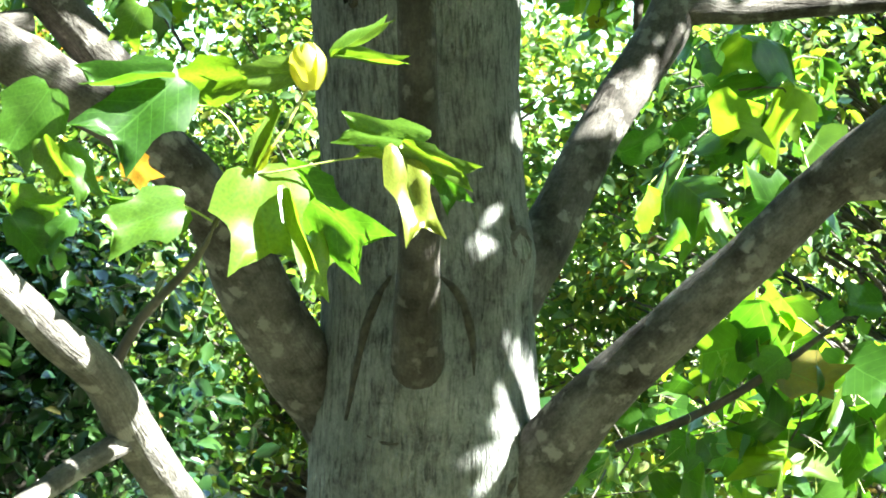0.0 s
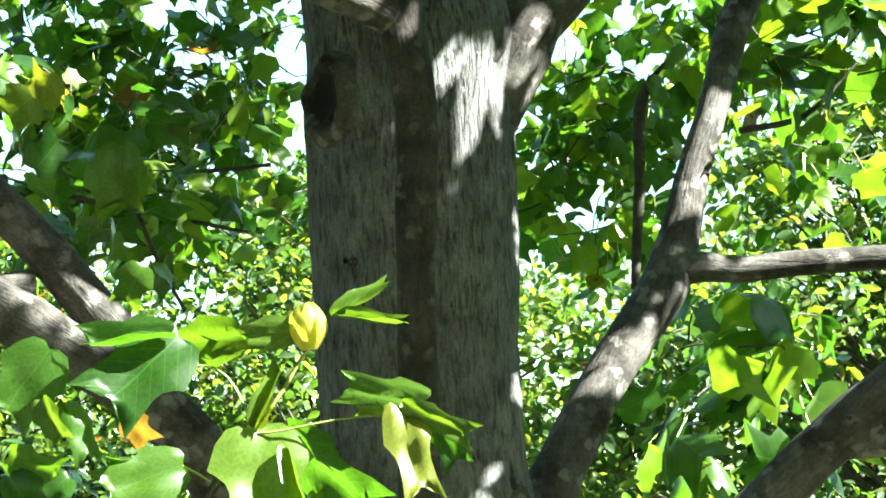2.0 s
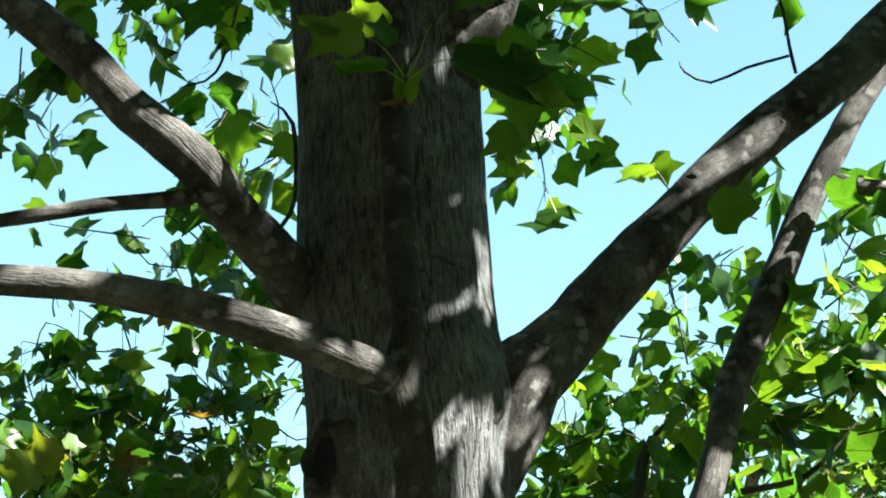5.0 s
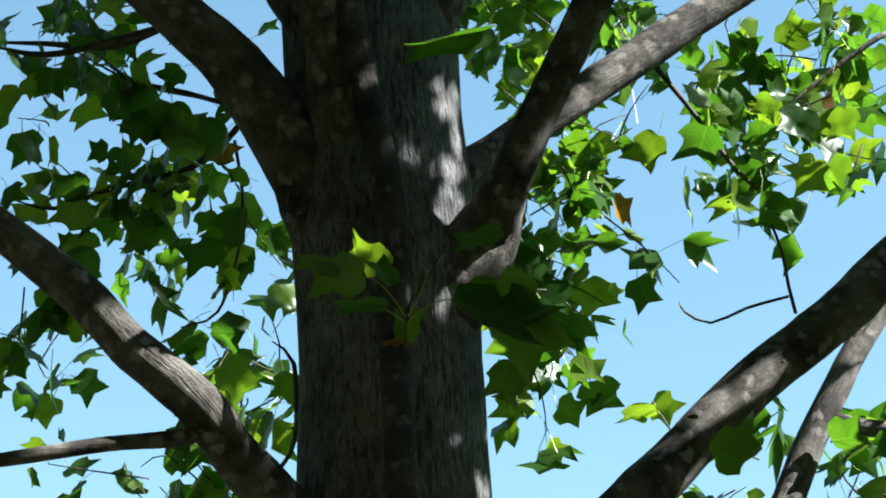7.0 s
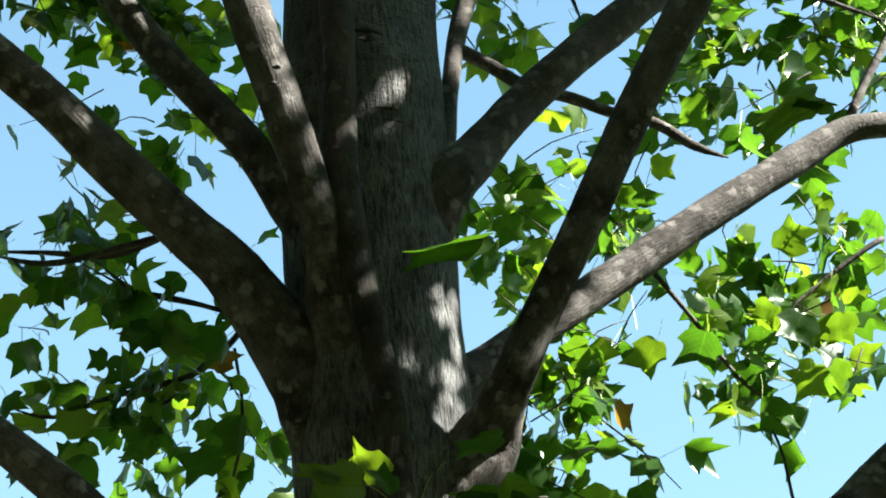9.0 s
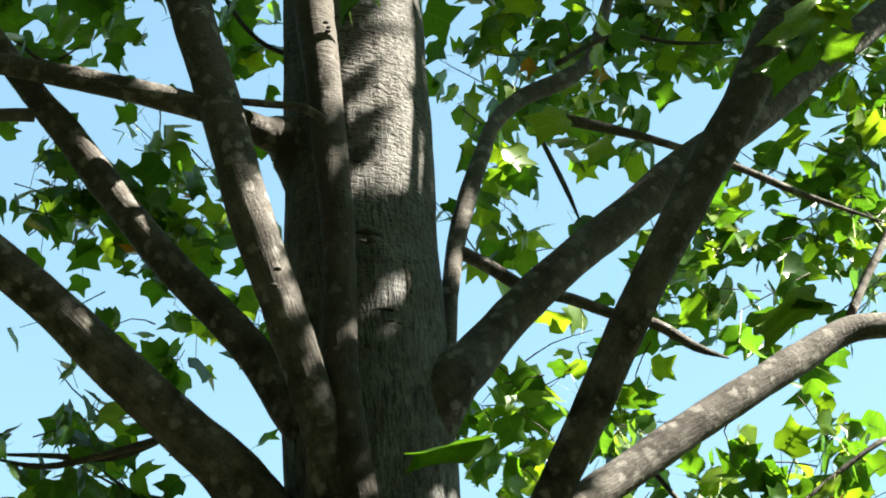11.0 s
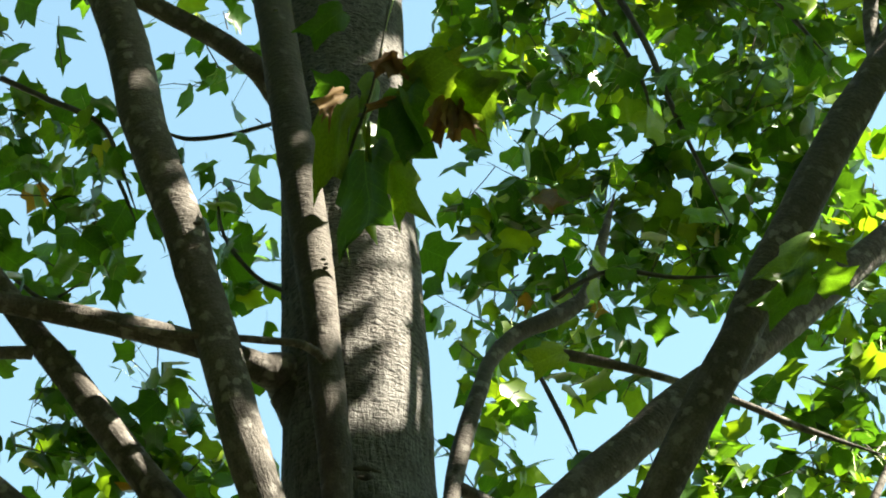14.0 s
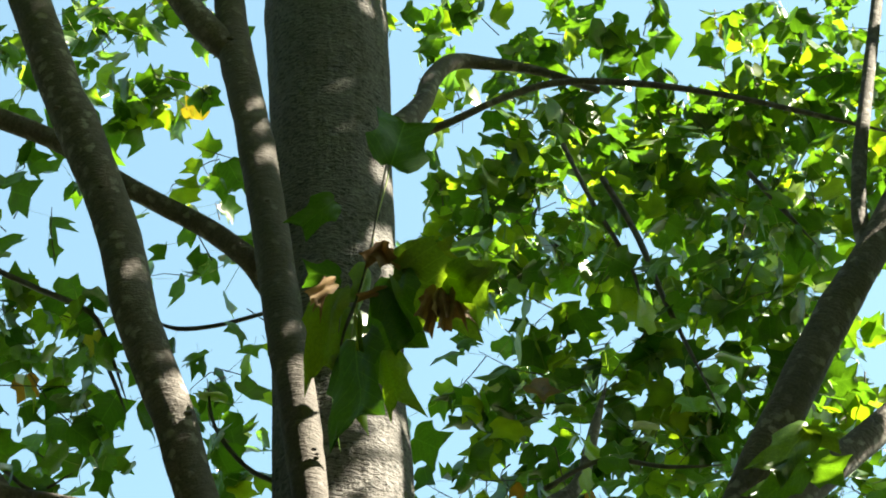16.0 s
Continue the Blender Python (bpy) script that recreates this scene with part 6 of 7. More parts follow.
clump((4.3, -0.8, 7.3), (0.55, 0.55, 0.35), 50, 0.22)
clump((6.0, -2.4, 8.1), (0.55, 0.55, 0.35), 50, 0.22)
clump((1.6, 1.6, 9.4), (0.55, 0.55, 0.35), 50, 0.22)
clump((-5.4, 6.8, 7.2), (0.55, 0.55, 0.35), 50, 0.22)
clump((0.3, 0.6, 7.8), (0.55, 0.55, 0.35), 50, 0.22)
clump((-5.4, -2.1, 7.4), (0.55, 0.55, 0.35), 50, 0.22)
clump((4.0, 8.7, 4.4), (0.55, 0.55, 0.35), 50, 0.22)
clump((0.7, 0.2, 11.2), (0.55, 0.55, 0.35), 50, 0.22)
clump((-4.2, -1.7, 7.1), (0.55, 0.55, 0.35), 50, 0.22)
clump((6.0, 3.6, 4.9), (0.55, 0.55, 0.35), 50, 0.22)
clump((-2.7, 1.3, 8.4), (0.55, 0.55, 0.35), 50, 0.22)
clump((-3.6, -2.6, 5.8), (0.55, 0.55, 0.35), 50, 0.22)
clump((-2.6, 4.4, 11.3), (0.55, 0.55, 0.35), 50, 0.22)
clump((-3.5, -2.7, 10.2), (0.55, 0.55, 0.35), 50, 0.22)
clump((-4.6, 1.4, 8.6), (0.55, 0.55, 0.35), 50, 0.22)
clump((-3.9, 0.6, 6.3), (0.55, 0.55, 0.35), 50, 0.22)
clump((-0.8, 0.0, 10.0), (0.55, 0.55, 0.35), 50, 0.22)
clump((-5.2, -1.4, 6.1), (0.55, 0.55, 0.35), 50, 0.22)
clump((-1.9, -2.2, 8.1), (0.55, 0.55, 0.35), 50, 0.22)
clump((-3.5, 5.5, 6.1), (0.55, 0.55, 0.35), 50, 0.22)
clump((-1.8, -0.3, 5.4), (0.55, 0.55, 0.35), 50, 0.22)
clump((-4.0, 7.2, 10.1), (0.55, 0.55, 0.35), 50, 0.22)
clump((5.2, 4.3, 5.6), (0.55, 0.55, 0.35), 50, 0.22)
clump((-2.0, -2.4, 10.0), (0.55, 0.55, 0.35), 50, 0.22)
clump((-5.5, 0.3, 8.3), (0.55, 0.55, 0.35), 50, 0.22)
clump((2.5, 1.3, 6.4), (0.55, 0.55, 0.35), 50, 0.22)
clump((-4.2, -0.2, 7.0), (0.55, 0.55, 0.35), 50, 0.22)
clump((-1.1, -1.7, 8.8), (0.55, 0.55, 0.35), 50, 0.22)
clump((-4.1, -2.0, 4.9), (0.55, 0.55, 0.35), 50, 0.22)
clump((1.1, 0.3, 5.3), (0.55, 0.55, 0.35), 50, 0.22)
clump((5.1, 7.4, 11.3), (0.55, 0.55, 0.35), 50, 0.22)
clump((5.6, 6.5, 11.2), (0.55, 0.55, 0.35), 50, 0.22)
clump((-4.0, 3.2, 8.4), (0.55, 0.55, 0.35), 50, 0.22)
clump((-5.2, 6.0, 4.7), (0.55, 0.55, 0.35), 50, 0.22)
clump((-5.1, 6.7, 7.6), (0.55, 0.55, 0.35), 50, 0.22)
clump((5.7, 7.1, 7.4), (0.55, 0.55, 0.35), 50, 0.22)
clump((1.0, -2.8, 8.3), (0.55, 0.55, 0.35), 50, 0.22)
clump((5.8, -3.0, 6.2), (0.55, 0.55, 0.35), 50, 0.22)
clump((-5.3, -2.5, 10.3), (0.55, 0.55, 0.35), 50, 0.22)
clump((0.7, 0.2, 10.8), (0.55, 0.55, 0.35), 50, 0.22)
clump((-4.0, 2.2, 10.9), (0.55, 0.55, 0.35), 50, 0.22)
clump((-4.3, 8.5, 10.5), (0.55, 0.55, 0.35), 50, 0.22)
clump((3.0, 4.9, 6.4), (0.55, 0.55, 0.35), 50, 0.22)
clump((-5.3, 2.4, 5.9), (0.55, 0.55, 0.35), 50, 0.22)
clump((-3.1, -0.8, 6.5), (0.55, 0.55, 0.35), 50, 0.22)
clump((5.3, 6.5, 8.8), (0.55, 0.55, 0.35), 50, 0.22)
clump((1.6, 1.1, 8.3), (0.55, 0.55, 0.35), 50, 0.22)
clump((-2.5, 2.4, 8.1), (0.55, 0.55, 0.35), 50, 0.22)
clump((-4.4, 9.0, 5.8), (0.55, 0.55, 0.35), 50, 0.22)
clump((-2.1, -0.0, 8.0), (0.55, 0.55, 0.35), 50, 0.22)
clump((3.7, 6.4, 5.1), (0.55, 0.55, 0.35), 50, 0.22)
clump((4.0, 0.7, 10.3), (0.55, 0.55, 0.35), 50, 0.22)
clump((-3.7, 2.0, 5.6), (0.55, 0.55, 0.35), 50, 0.22)
clump((-2.4, 1.2, 10.0), (0.55, 0.55, 0.35), 50, 0.22)
clump((-0.0, 0.5, 11.0), (0.55, 0.55, 0.35), 50, 0.22)
clump((-0.2, -1.7, 8.4), (0.55, 0.55, 0.35), 50, 0.22)
clump((3.0, -1.5, 10.0), (0.55, 0.55, 0.35), 50, 0.22)
clump((-2.2, 0.3, 9.8), (0.55, 0.55, 0.35), 50, 0.22)
clump((2.6, -1.8, 10.2), (0.55, 0.55, 0.35), 50, 0.22)
clump((-3.9, 8.3, 5.2), (0.55, 0.55, 0.35), 50, 0.22)
clump((2.9, -0.3, 8.5), (0.55, 0.55, 0.35), 50, 0.22)
clump((-3.0, -0.7, 11.8), (0.55, 0.55, 0.35), 50, 0.22)
clump((-5.4, 8.3, 8.3), (0.55, 0.55, 0.35), 50, 0.22)
clump((1.8, 0.9, 10.6), (0.55, 0.55, 0.35), 50, 0.22)
clump((1.9, 0.3, 5.2), (0.55, 0.55, 0.35), 50, 0.22)
clump((-2.4, 2.8, 11.7), (0.55, 0.55, 0.35), 50, 0.22)
clump((-4.7, 7.8, 5.8), (0.55, 0.55, 0.35), 50, 0.22)
clump((-1.6, -0.9, 11.3), (0.55, 0.55, 0.35), 50, 0.22)
clump((3.8, 1.5, 5.7), (0.55, 0.55, 0.35), 50, 0.22)
clump((-3.2, -2.3, 6.8), (0.55, 0.55, 0.35), 50, 0.22)
clump((1.9, 0.4, 7.6), (0.55, 0.55, 0.35), 50, 0.22)
clump((-3.8, -0.1, 6.8), (0.55, 0.55, 0.35), 50, 0.22)
clump((-5.9, 4.7, 7.7), (0.55, 0.55, 0.35), 50, 0.22)
clump((-2.5, 1.2, 6.8), (0.55, 0.55, 0.35), 50, 0.22)
clump((3.8, 4.7, 5.6), (0.55, 0.55, 0.35), 50, 0.22)
clump((5.0, -0.1, 6.6), (0.55, 0.55, 0.35), 50, 0.22)
clump((-1.5, 0.5, 7.9), (0.55, 0.55, 0.35), 50, 0.22)
clump((-4.7, 3.6, 7.7), (0.55, 0.55, 0.35), 50, 0.22)
clump((5.6, 8.7, 11.4), (0.55, 0.55, 0.35), 50, 0.22)
clump((4.4, 6.2, 10.1), (0.55, 0.55, 0.35), 50, 0.22)
clump((-4.8, 0.8, 8.4), (0.55, 0.55, 0.35), 50, 0.22)
clump((4.3, 8.6, 11.0), (0.55, 0.55, 0.35), 50, 0.22)
clump((-3.1, 3.8, 10.8), (0.55, 0.55, 0.35), 50, 0.22)
clump((-2.0, 1.5, 10.9), (0.55, 0.55, 0.35), 50, 0.22)
clump((0.3, 1.1, 5.5), (0.55, 0.55, 0.35), 50, 0.22)
clump((1.1, -0.9, 6.1), (0.55, 0.55, 0.35), 50, 0.22)
clump((-0.1, 0.9, 8.3), (0.55, 0.55, 0.35), 50, 0.22)
clump((-5.0, 8.7, 9.7), (0.55, 0.55, 0.35), 50, 0.22)
clump((4.5, -1.7, 5.4), (0.55, 0.55, 0.35), 50, 0.22)
clump((3.3, -2.1, 7.7), (0.55, 0.55, 0.35), 50, 0.22)
clump((-5.7, -2.6, 4.6), (0.55, 0.55, 0.35), 50, 0.22)
clump((6.0, 7.2, 10.5), (0.55, 0.55, 0.35), 50, 0.22)
clump((4.3, 7.0, 10.8), (0.55, 0.55, 0.35), 50, 0.22)
clump((1.2, 4.0, 10.6), (0.55, 0.55, 0.35), 50, 0.22)
clump((-1.7, 4.3, 11.4), (0.55, 0.55, 0.35), 50, 0.22)
clump((5.3, 6.0, 8.9), (0.55, 0.55, 0.35), 50, 0.22)
clump((-5.1, 0.9, 8.0), (0.55, 0.55, 0.35), 50, 0.22)
clump((-1.7, -1.2, 5.1), (0.55, 0.55, 0.35), 50, 0.22)
clump((-1.4, -0.7, 7.6), (0.55, 0.55, 0.35), 50, 0.22)
clump((-0.4, 3.9, 11.5), (0.55, 0.55, 0.35), 50, 0.22)
clump((1.3, -2.1, 7.3), (0.55, 0.55, 0.35), 50, 0.22)
clump((-5.8, 5.4, 11.6), (0.55, 0.55, 0.35), 50, 0.22)
clump((4.6, 6.5, 6.2), (0.55, 0.55, 0.35), 50, 0.22)
clump((4.8, 4.1, 8.5), (0.55, 0.55, 0.35), 50, 0.22)
clump((-2.5, 0.9, 10.5), (0.55, 0.55, 0.35), 50, 0.22)
clump((-2.1, 0.7, 5.9), (0.55, 0.55, 0.35), 50, 0.22)
clump((5.1, 7.0, 10.7), (0.55, 0.55, 0.35), 50, 0.22)
clump((4.5, -1.1, 7.5), (0.55, 0.55, 0.35), 50, 0.22)
clump((-5.9, 8.9, 5.6), (0.55, 0.55, 0.35), 50, 0.22)
clump((-3.0, 1.9, 6.3), (0.55, 0.55, 0.35), 50, 0.22)
clump((5.0, 4.5, 4.4), (0.55, 0.55, 0.35), 50, 0.22)
clump((5.7, 9.0, 7.9), (0.55, 0.55, 0.35), 50, 0.22)
clump((-1.1, -2.9, 7.0), (0.55, 0.55, 0.35), 50, 0.22)
clump((-3.4, 4.5, 8.5), (0.55, 0.55, 0.35), 50, 0.22)
clump((0.6, -0.8, 11.3), (0.55, 0.55, 0.35), 50, 0.22)
clump((4.1, -1.2, 9.7), (0.55, 0.55, 0.35), 50, 0.22)
clump((-2.4, 2.1, 10.7), (0.55, 0.55, 0.35), 50, 0.22)
clump((-3.8, 0.3, 7.9), (0.55, 0.55, 0.35), 50, 0.22)
clump((2.2, 0.5, 11.9), (0.55, 0.55, 0.35), 50, 0.22)
clump((-2.8, 2.8, 5.5), (0.55, 0.55, 0.35), 50, 0.22)
clump((-5.5, 2.8, 11.5), (0.55, 0.55, 0.35), 50, 0.22)
clump((3.6, -1.9, 6.4), (0.55, 0.55, 0.35), 50, 0.22)
clump((5.4, -2.3, 7.3), (0.55, 0.55, 0.35), 50, 0.22)
clump((3.2, -0.2, 7.1), (0.55, 0.55, 0.35), 50, 0.22)
clump((-5.1, 4.8, 6.0), (0.55, 0.55, 0.35), 50, 0.22)
clump((-4.7, 6.2, 9.8), (0.55, 0.55, 0.35), 50, 0.22)
clump((4.4, -2.0, 8.8), (0.55, 0.55, 0.35), 50, 0.22)
clump((0.3, 3.6, 10.9), (0.55, 0.55, 0.35), 50, 0.22)
clump((-3.1, -1.0, 10.6), (0.55, 0.55, 0.35), 50, 0.22)
clump((-1.2, -1.5, 9.5), (0.55, 0.55, 0.35), 50, 0.22)
clump((5.1, 5.4, 5.4), (0.55, 0.55, 0.35), 50, 0.22)
clump((-2.2, -2.5, 8.5), (0.55, 0.55, 0.35), 50, 0.22)
clump((-5.0, 2.9, 9.2), (0.55, 0.55, 0.35), 50, 0.22)
clump((-3.5, 6.3, 8.0), (0.55, 0.55, 0.35), 50, 0.22)
clump((4.3, 4.1, 10.9), (0.55, 0.55, 0.35), 50, 0.22)
clump((-2.5, -0.1, 7.5), (0.55, 0.55, 0.35), 50, 0.22)
clump((-5.1, -2.8, 10.7), (0.55, 0.55, 0.35), 50, 0.22)
clump((4.4, -1.3, 11.5), (0.55, 0.55, 0.35), 50, 0.22)
clump((4.0, -1.7, 9.8), (0.55, 0.55, 0.35), 50, 0.22)
clump((-1.1, -0.6, 6.4), (0.55, 0.55, 0.35), 50, 0.22)
clump((3.5, -2.0, 4.4), (0.55, 0.55, 0.35), 50, 0.22)
clump((2.4, -3.0, 11.1), (0.55, 0.55, 0.35), 50, 0.22)
clump((-4.6, -2.4, 6.7), (0.55, 0.55, 0.35), 50, 0.22)
clump((-0.9, 3.2, 9.8), (0.55, 0.55, 0.35), 50, 0.22)
clump((-5.0, 4.2, 11.7), (0.55, 0.55, 0.35), 50, 0.22)
clump((4.1, -2.1, 11.6), (0.55, 0.55, 0.35), 50, 0.22)
clump((-2.6, 2.1, 11.0), (0.55, 0.55, 0.35), 50, 0.22)
clump((-5.0, 5.2, 9.6), (0.55, 0.55, 0.35), 50, 0.22)
clump((-1.4, -1.4, 10.8), (0.55, 0.55, 0.35), 50, 0.22)
clump((-4.2, -1.7, 11.1), (0.55, 0.55, 0.35), 50, 0.22)
clump((1.6, -0.7, 7.9), (0.55, 0.55, 0.35), 50, 0.22)
clump((-1.3, -1.0, 10.8), (0.55, 0.55, 0.35), 50, 0.22)
clump((-5.2, 8.3, 7.5), (0.55, 0.55, 0.35), 50, 0.22)
clump((2.3, -2.5, 4.5), (0.55, 0.55, 0.35), 50, 0.22)
clump((-2.8, -0.1, 8.9), (0.55, 0.55, 0.35), 50, 0.22)
clump((-0.6, -0.1, 6.0), (0.55, 0.55, 0.35), 50, 0.22)
clump((-2.4, 3.8, 9.7), (0.55, 0.55, 0.35), 50, 0.22)
clump((5.6, 5.3, 8.6), (0.55, 0.55, 0.35), 50, 0.22)
clump((-1.0, 0.4, 9.9), (0.55, 0.55, 0.35), 50, 0.22)
clump((6.0, 8.2, 12.0), (0.55, 0.55, 0.35), 50, 0.22)
clump((-4.7, 8.7, 4.3), (0.55, 0.55, 0.35), 50, 0.22)
clump((-5.8, 4.7, 6.5), (0.55, 0.55, 0.35), 50, 0.22)
clump((-3.1, 6.0, 5.9), (0.55, 0.55, 0.35), 50, 0.22)
clump((2.6, -1.3, 11.6), (0.55, 0.55, 0.35), 50, 0.22)
clump((-3.9, 3.4, 5.5), (0.55, 0.55, 0.35), 50, 0.22)
clump((5.0, 0.8, 6.3), (0.55, 0.55, 0.35), 50, 0.22)
clump((-4.9, 0.7, 8.2), (0.55, 0.55, 0.35), 50, 0.22)
clump((3.3, 0.0, 6.7), (0.55, 0.55, 0.35), 50, 0.22)
clump((4.4, 7.0, 9.7), (0.55, 0.55, 0.35), 50, 0.22)
clump((4.1, 5.7, 5.5), (0.55, 0.55, 0.35), 50, 0.22)
clump((3.3, -1.0, 5.2), (0.55, 0.55, 0.35), 50, 0.22)
clump((4.2, -2.0, 5.2), (0.55, 0.55, 0.35), 50, 0.22)
clump((4.3, 5.6, 6.0), (0.55, 0.55, 0.35), 50, 0.22)
clump((4.8, -0.2, 10.4), (0.55, 0.55, 0.35), 50, 0.22)
clump((3.0, -2.3, 8.9), (0.55, 0.55, 0.35), 50, 0.22)
clump((3.7, 8.4, 7.2), (0.55, 0.55, 0.35), 50, 0.22)
clump((3.9, -2.1, 6.6), (0.55, 0.55, 0.35), 50, 0.22)
clump((1.7, -1.4, 6.6), (0.55, 0.55, 0.35), 50, 0.22)
clump((-0.4, 1.5, 9.5), (0.55, 0.55, 0.35), 50, 0.22)
clump((3.4, -0.1, 8.8), (0.55, 0.55, 0.35), 50, 0.22)
clump((-4.4, -2.7, 5.4), (0.55, 0.55, 0.35), 50, 0.22)
clump((1.0, -2.7, 9.5), (0.55, 0.55, 0.35), 50, 0.22)
clump((4.8, -0.3, 4.6), (0.55, 0.55, 0.35), 50, 0.22)
clump((-4.2, -2.2, 8.9), (0.55, 0.55, 0.35), 50, 0.22)
clump((-0.5, 0.5, 8.2), (0.55, 0.55, 0.35), 50, 0.22)
clump((-2.7, 2.4, 7.9), (0.55, 0.55, 0.35), 50, 0.22)
clump((1.0, 0.3, 4.8), (0.55, 0.55, 0.35), 50, 0.22)
clump((-0.1, -1.4, 8.7), (0.55, 0.55, 0.35), 50, 0.22)
clump((-4.2, 5.7, 7.4), (0.55, 0.55, 0.35), 50, 0.22)
clump((-5.0, 6.5, 9.1), (0.55, 0.55, 0.35), 50, 0.22)
clump((-1.7, 0.4, 10.7), (0.55, 0.55, 0.35), 50, 0.22)
clump((-2.9, -2.6, 7.4), (0.55, 0.55, 0.35), 50, 0.22)
clump((-1.9, -3.0, 10.1), (0.55, 0.55, 0.35), 50, 0.22)
clump((-5.4, 4.4, 12.0), (0.55, 0.55, 0.35), 50, 0.22)
clump((-3.5, 6.0, 5.1), (0.55, 0.55, 0.35), 50, 0.22)
clump((4.1, 5.2, 5.2), (0.55, 0.55, 0.35), 50, 0.22)
clump((3.4, -2.4, 7.7), (0.55, 0.55, 0.35), 50, 0.22)
clump((-5.2, 7.3, 4.5), (0.55, 0.55, 0.35), 50, 0.22)
clump((-3.3, 8.5, 5.6), (0.55, 0.55, 0.35), 50, 0.22)
clump((-5.6, -2.7, 7.3), (0.55, 0.55, 0.35), 50, 0.22)
clump((-4.0, 7.1, 9.1), (0.55, 0.55, 0.35), 50, 0.22)
clump((2.7, -2.8, 4.5), (0.55, 0.55, 0.35), 50, 0.22)
clump((-1.4, 0.6, 7.0), (0.55, 0.55, 0.35), 50, 0.22)
clump((-5.4, 6.8, 11.9), (0.55, 0.55, 0.35), 50, 0.22)
clump((-5.5, 2.0, 8.6), (0.55, 0.55, 0.35), 50, 0.22)
clump((3.1, 0.1, 9.8), (0.55, 0.55, 0.35), 50, 0.22)
clump((1.5, -0.8, 9.7), (0.55, 0.55, 0.35), 50, 0.22)
clump((5.2, 0.2, 10.6), (0.55, 0.55, 0.35), 50, 0.22)
clump((-2.5, 0.6, 8.2), (0.55, 0.55, 0.35), 50, 0.22)
clump((-2.9, 4.6, 11.9), (0.55, 0.55, 0.35), 50, 0.22)
clump((-5.4, -1.2, 5.1), (0.55, 0.55, 0.35), 50, 0.22)
clump((-2.4, 3.8, 5.1), (0.55, 0.55, 0.35), 50, 0.22)
clump((-4.2, 4.4, 4.8), (0.55, 0.55, 0.35), 50, 0.22)
clump((-2.4, 0.3, 5.9), (0.55, 0.55, 0.35), 50, 0.22)
clump((-3.0, 3.2, 5.4), (0.55, 0.55, 0.35), 50, 0.22)
clump((-4.9, 2.5, 9.2), (0.55, 0.55, 0.35), 50, 0.22)
clump((-3.6, 3.0, 4.2), (0.55, 0.55, 0.35), 50, 0.22)
clump((-4.1, 3.6, 6.5), (0.55, 0.55, 0.35), 50, 0.22)
clump((2.2, -0.8, 9.7), (0.55, 0.55, 0.35), 50, 0.22)
clump((-2.2, 0.8, 7.9), (0.55, 0.55, 0.35), 50, 0.22)
clump((-5.4, 3.0, 6.6), (0.55, 0.55, 0.35), 50, 0.22)
clump((-3.7, -2.3, 8.8), (0.55, 0.55, 0.35), 50, 0.22)
clump((-0.6, 1.5, 10.0), (0.55, 0.55, 0.35), 50, 0.22)
clump((1.0, -1.8, 11.3), (0.55, 0.55, 0.35), 50, 0.22)
clump((1.6, -2.6, 6.9), (0.55, 0.55, 0.35), 50, 0.22)
clump((5.5, 7.3, 10.1), (0.55, 0.55, 0.35), 50, 0.22)
clump((-3.6, 1.7, 7.6), (0.55, 0.55, 0.35), 50, 0.22)
clump((-0.8, -1.3, 6.7), (0.55, 0.55, 0.35), 50, 0.22)
clump((4.4, 1.4, 4.3), (0.55, 0.55, 0.35), 50, 0.22)
clump((1.2, -0.9, 8.5), (0.55, 0.55, 0.35), 50, 0.22)
clump((0.7, -1.4, 8.4), (0.55, 0.55, 0.35), 50, 0.22)
clump((1.1, 0.0, 8.5), (0.55, 0.55, 0.35), 50, 0.22)
clump((-3.1, 3.9, 5.3), (0.55, 0.55, 0.35), 50, 0.22)
clump((-5.9, -1.5, 10.4), (0.55, 0.55, 0.35), 50, 0.22)
clump((-1.2, 0.8, 11.9), (0.55, 0.55, 0.35), 50, 0.22)
clump((3.2, 8.0, 6.3), (0.55, 0.55, 0.35), 50, 0.22)
clump((1.3, -0.5, 4.7), (0.55, 0.55, 0.35), 50, 0.22)
scar((0.522, 4.200, 3.262), 0.0182)
scar((-0.031, 3.930, 2.363), 0.0129)
scar((-0.643, 3.900, 5.408), 0.0190)
scar((-0.406, 3.980, 4.562), 0.0160)
scar((-0.212, 4.050, 4.697), 0.0137)
scar((-0.416, 4.020, 4.544), 0.0161)
scar((-0.320, 3.990, 5.360), 0.0118)
scar((-0.313, 3.990, 5.329), 0.0132)
scar((-0.055, 3.970, 2.971), 0.0147)
scar((-0.025, 3.920, 2.363), 0.0118)
scar((0.706, 4.100, 3.349), 0.0084)
scar((0.276, 4.300, 2.985), 0.0158)
scar((0.779, 4.030, 1.973), 0.0120)
scar((-0.947, 3.820, 6.230), 0.0161)
scar((-1.116, 3.800, 6.575), 0.0184)
scar((-0.491, 3.980, 6.347), 0.0133)
scar((-0.652, 3.980, 7.161), 0.0201)
scar((-0.313, 4.000, 5.352), 0.0103)


# unseen leaves added between sun and wood, with gaps cut for sun flecks
GAPS = []


def sun_gap(x, y, z, radius):
    """A gap cut in the unseen leaves towards the sun, to put a fleck on a place."""
    GAPS.append((x, y, z, radius))


sun_gap(0.16, 4.40, 1.52, 0.013)
sun_gap(0.15, 4.37, 1.46, 0.017)
sun_gap(0.08, 4.32, 1.41, 0.014)
sun_gap(0.04, 4.30, 1.34, 0.014)
sun_gap(-0.75, 4.04, 2.24, 0.038)
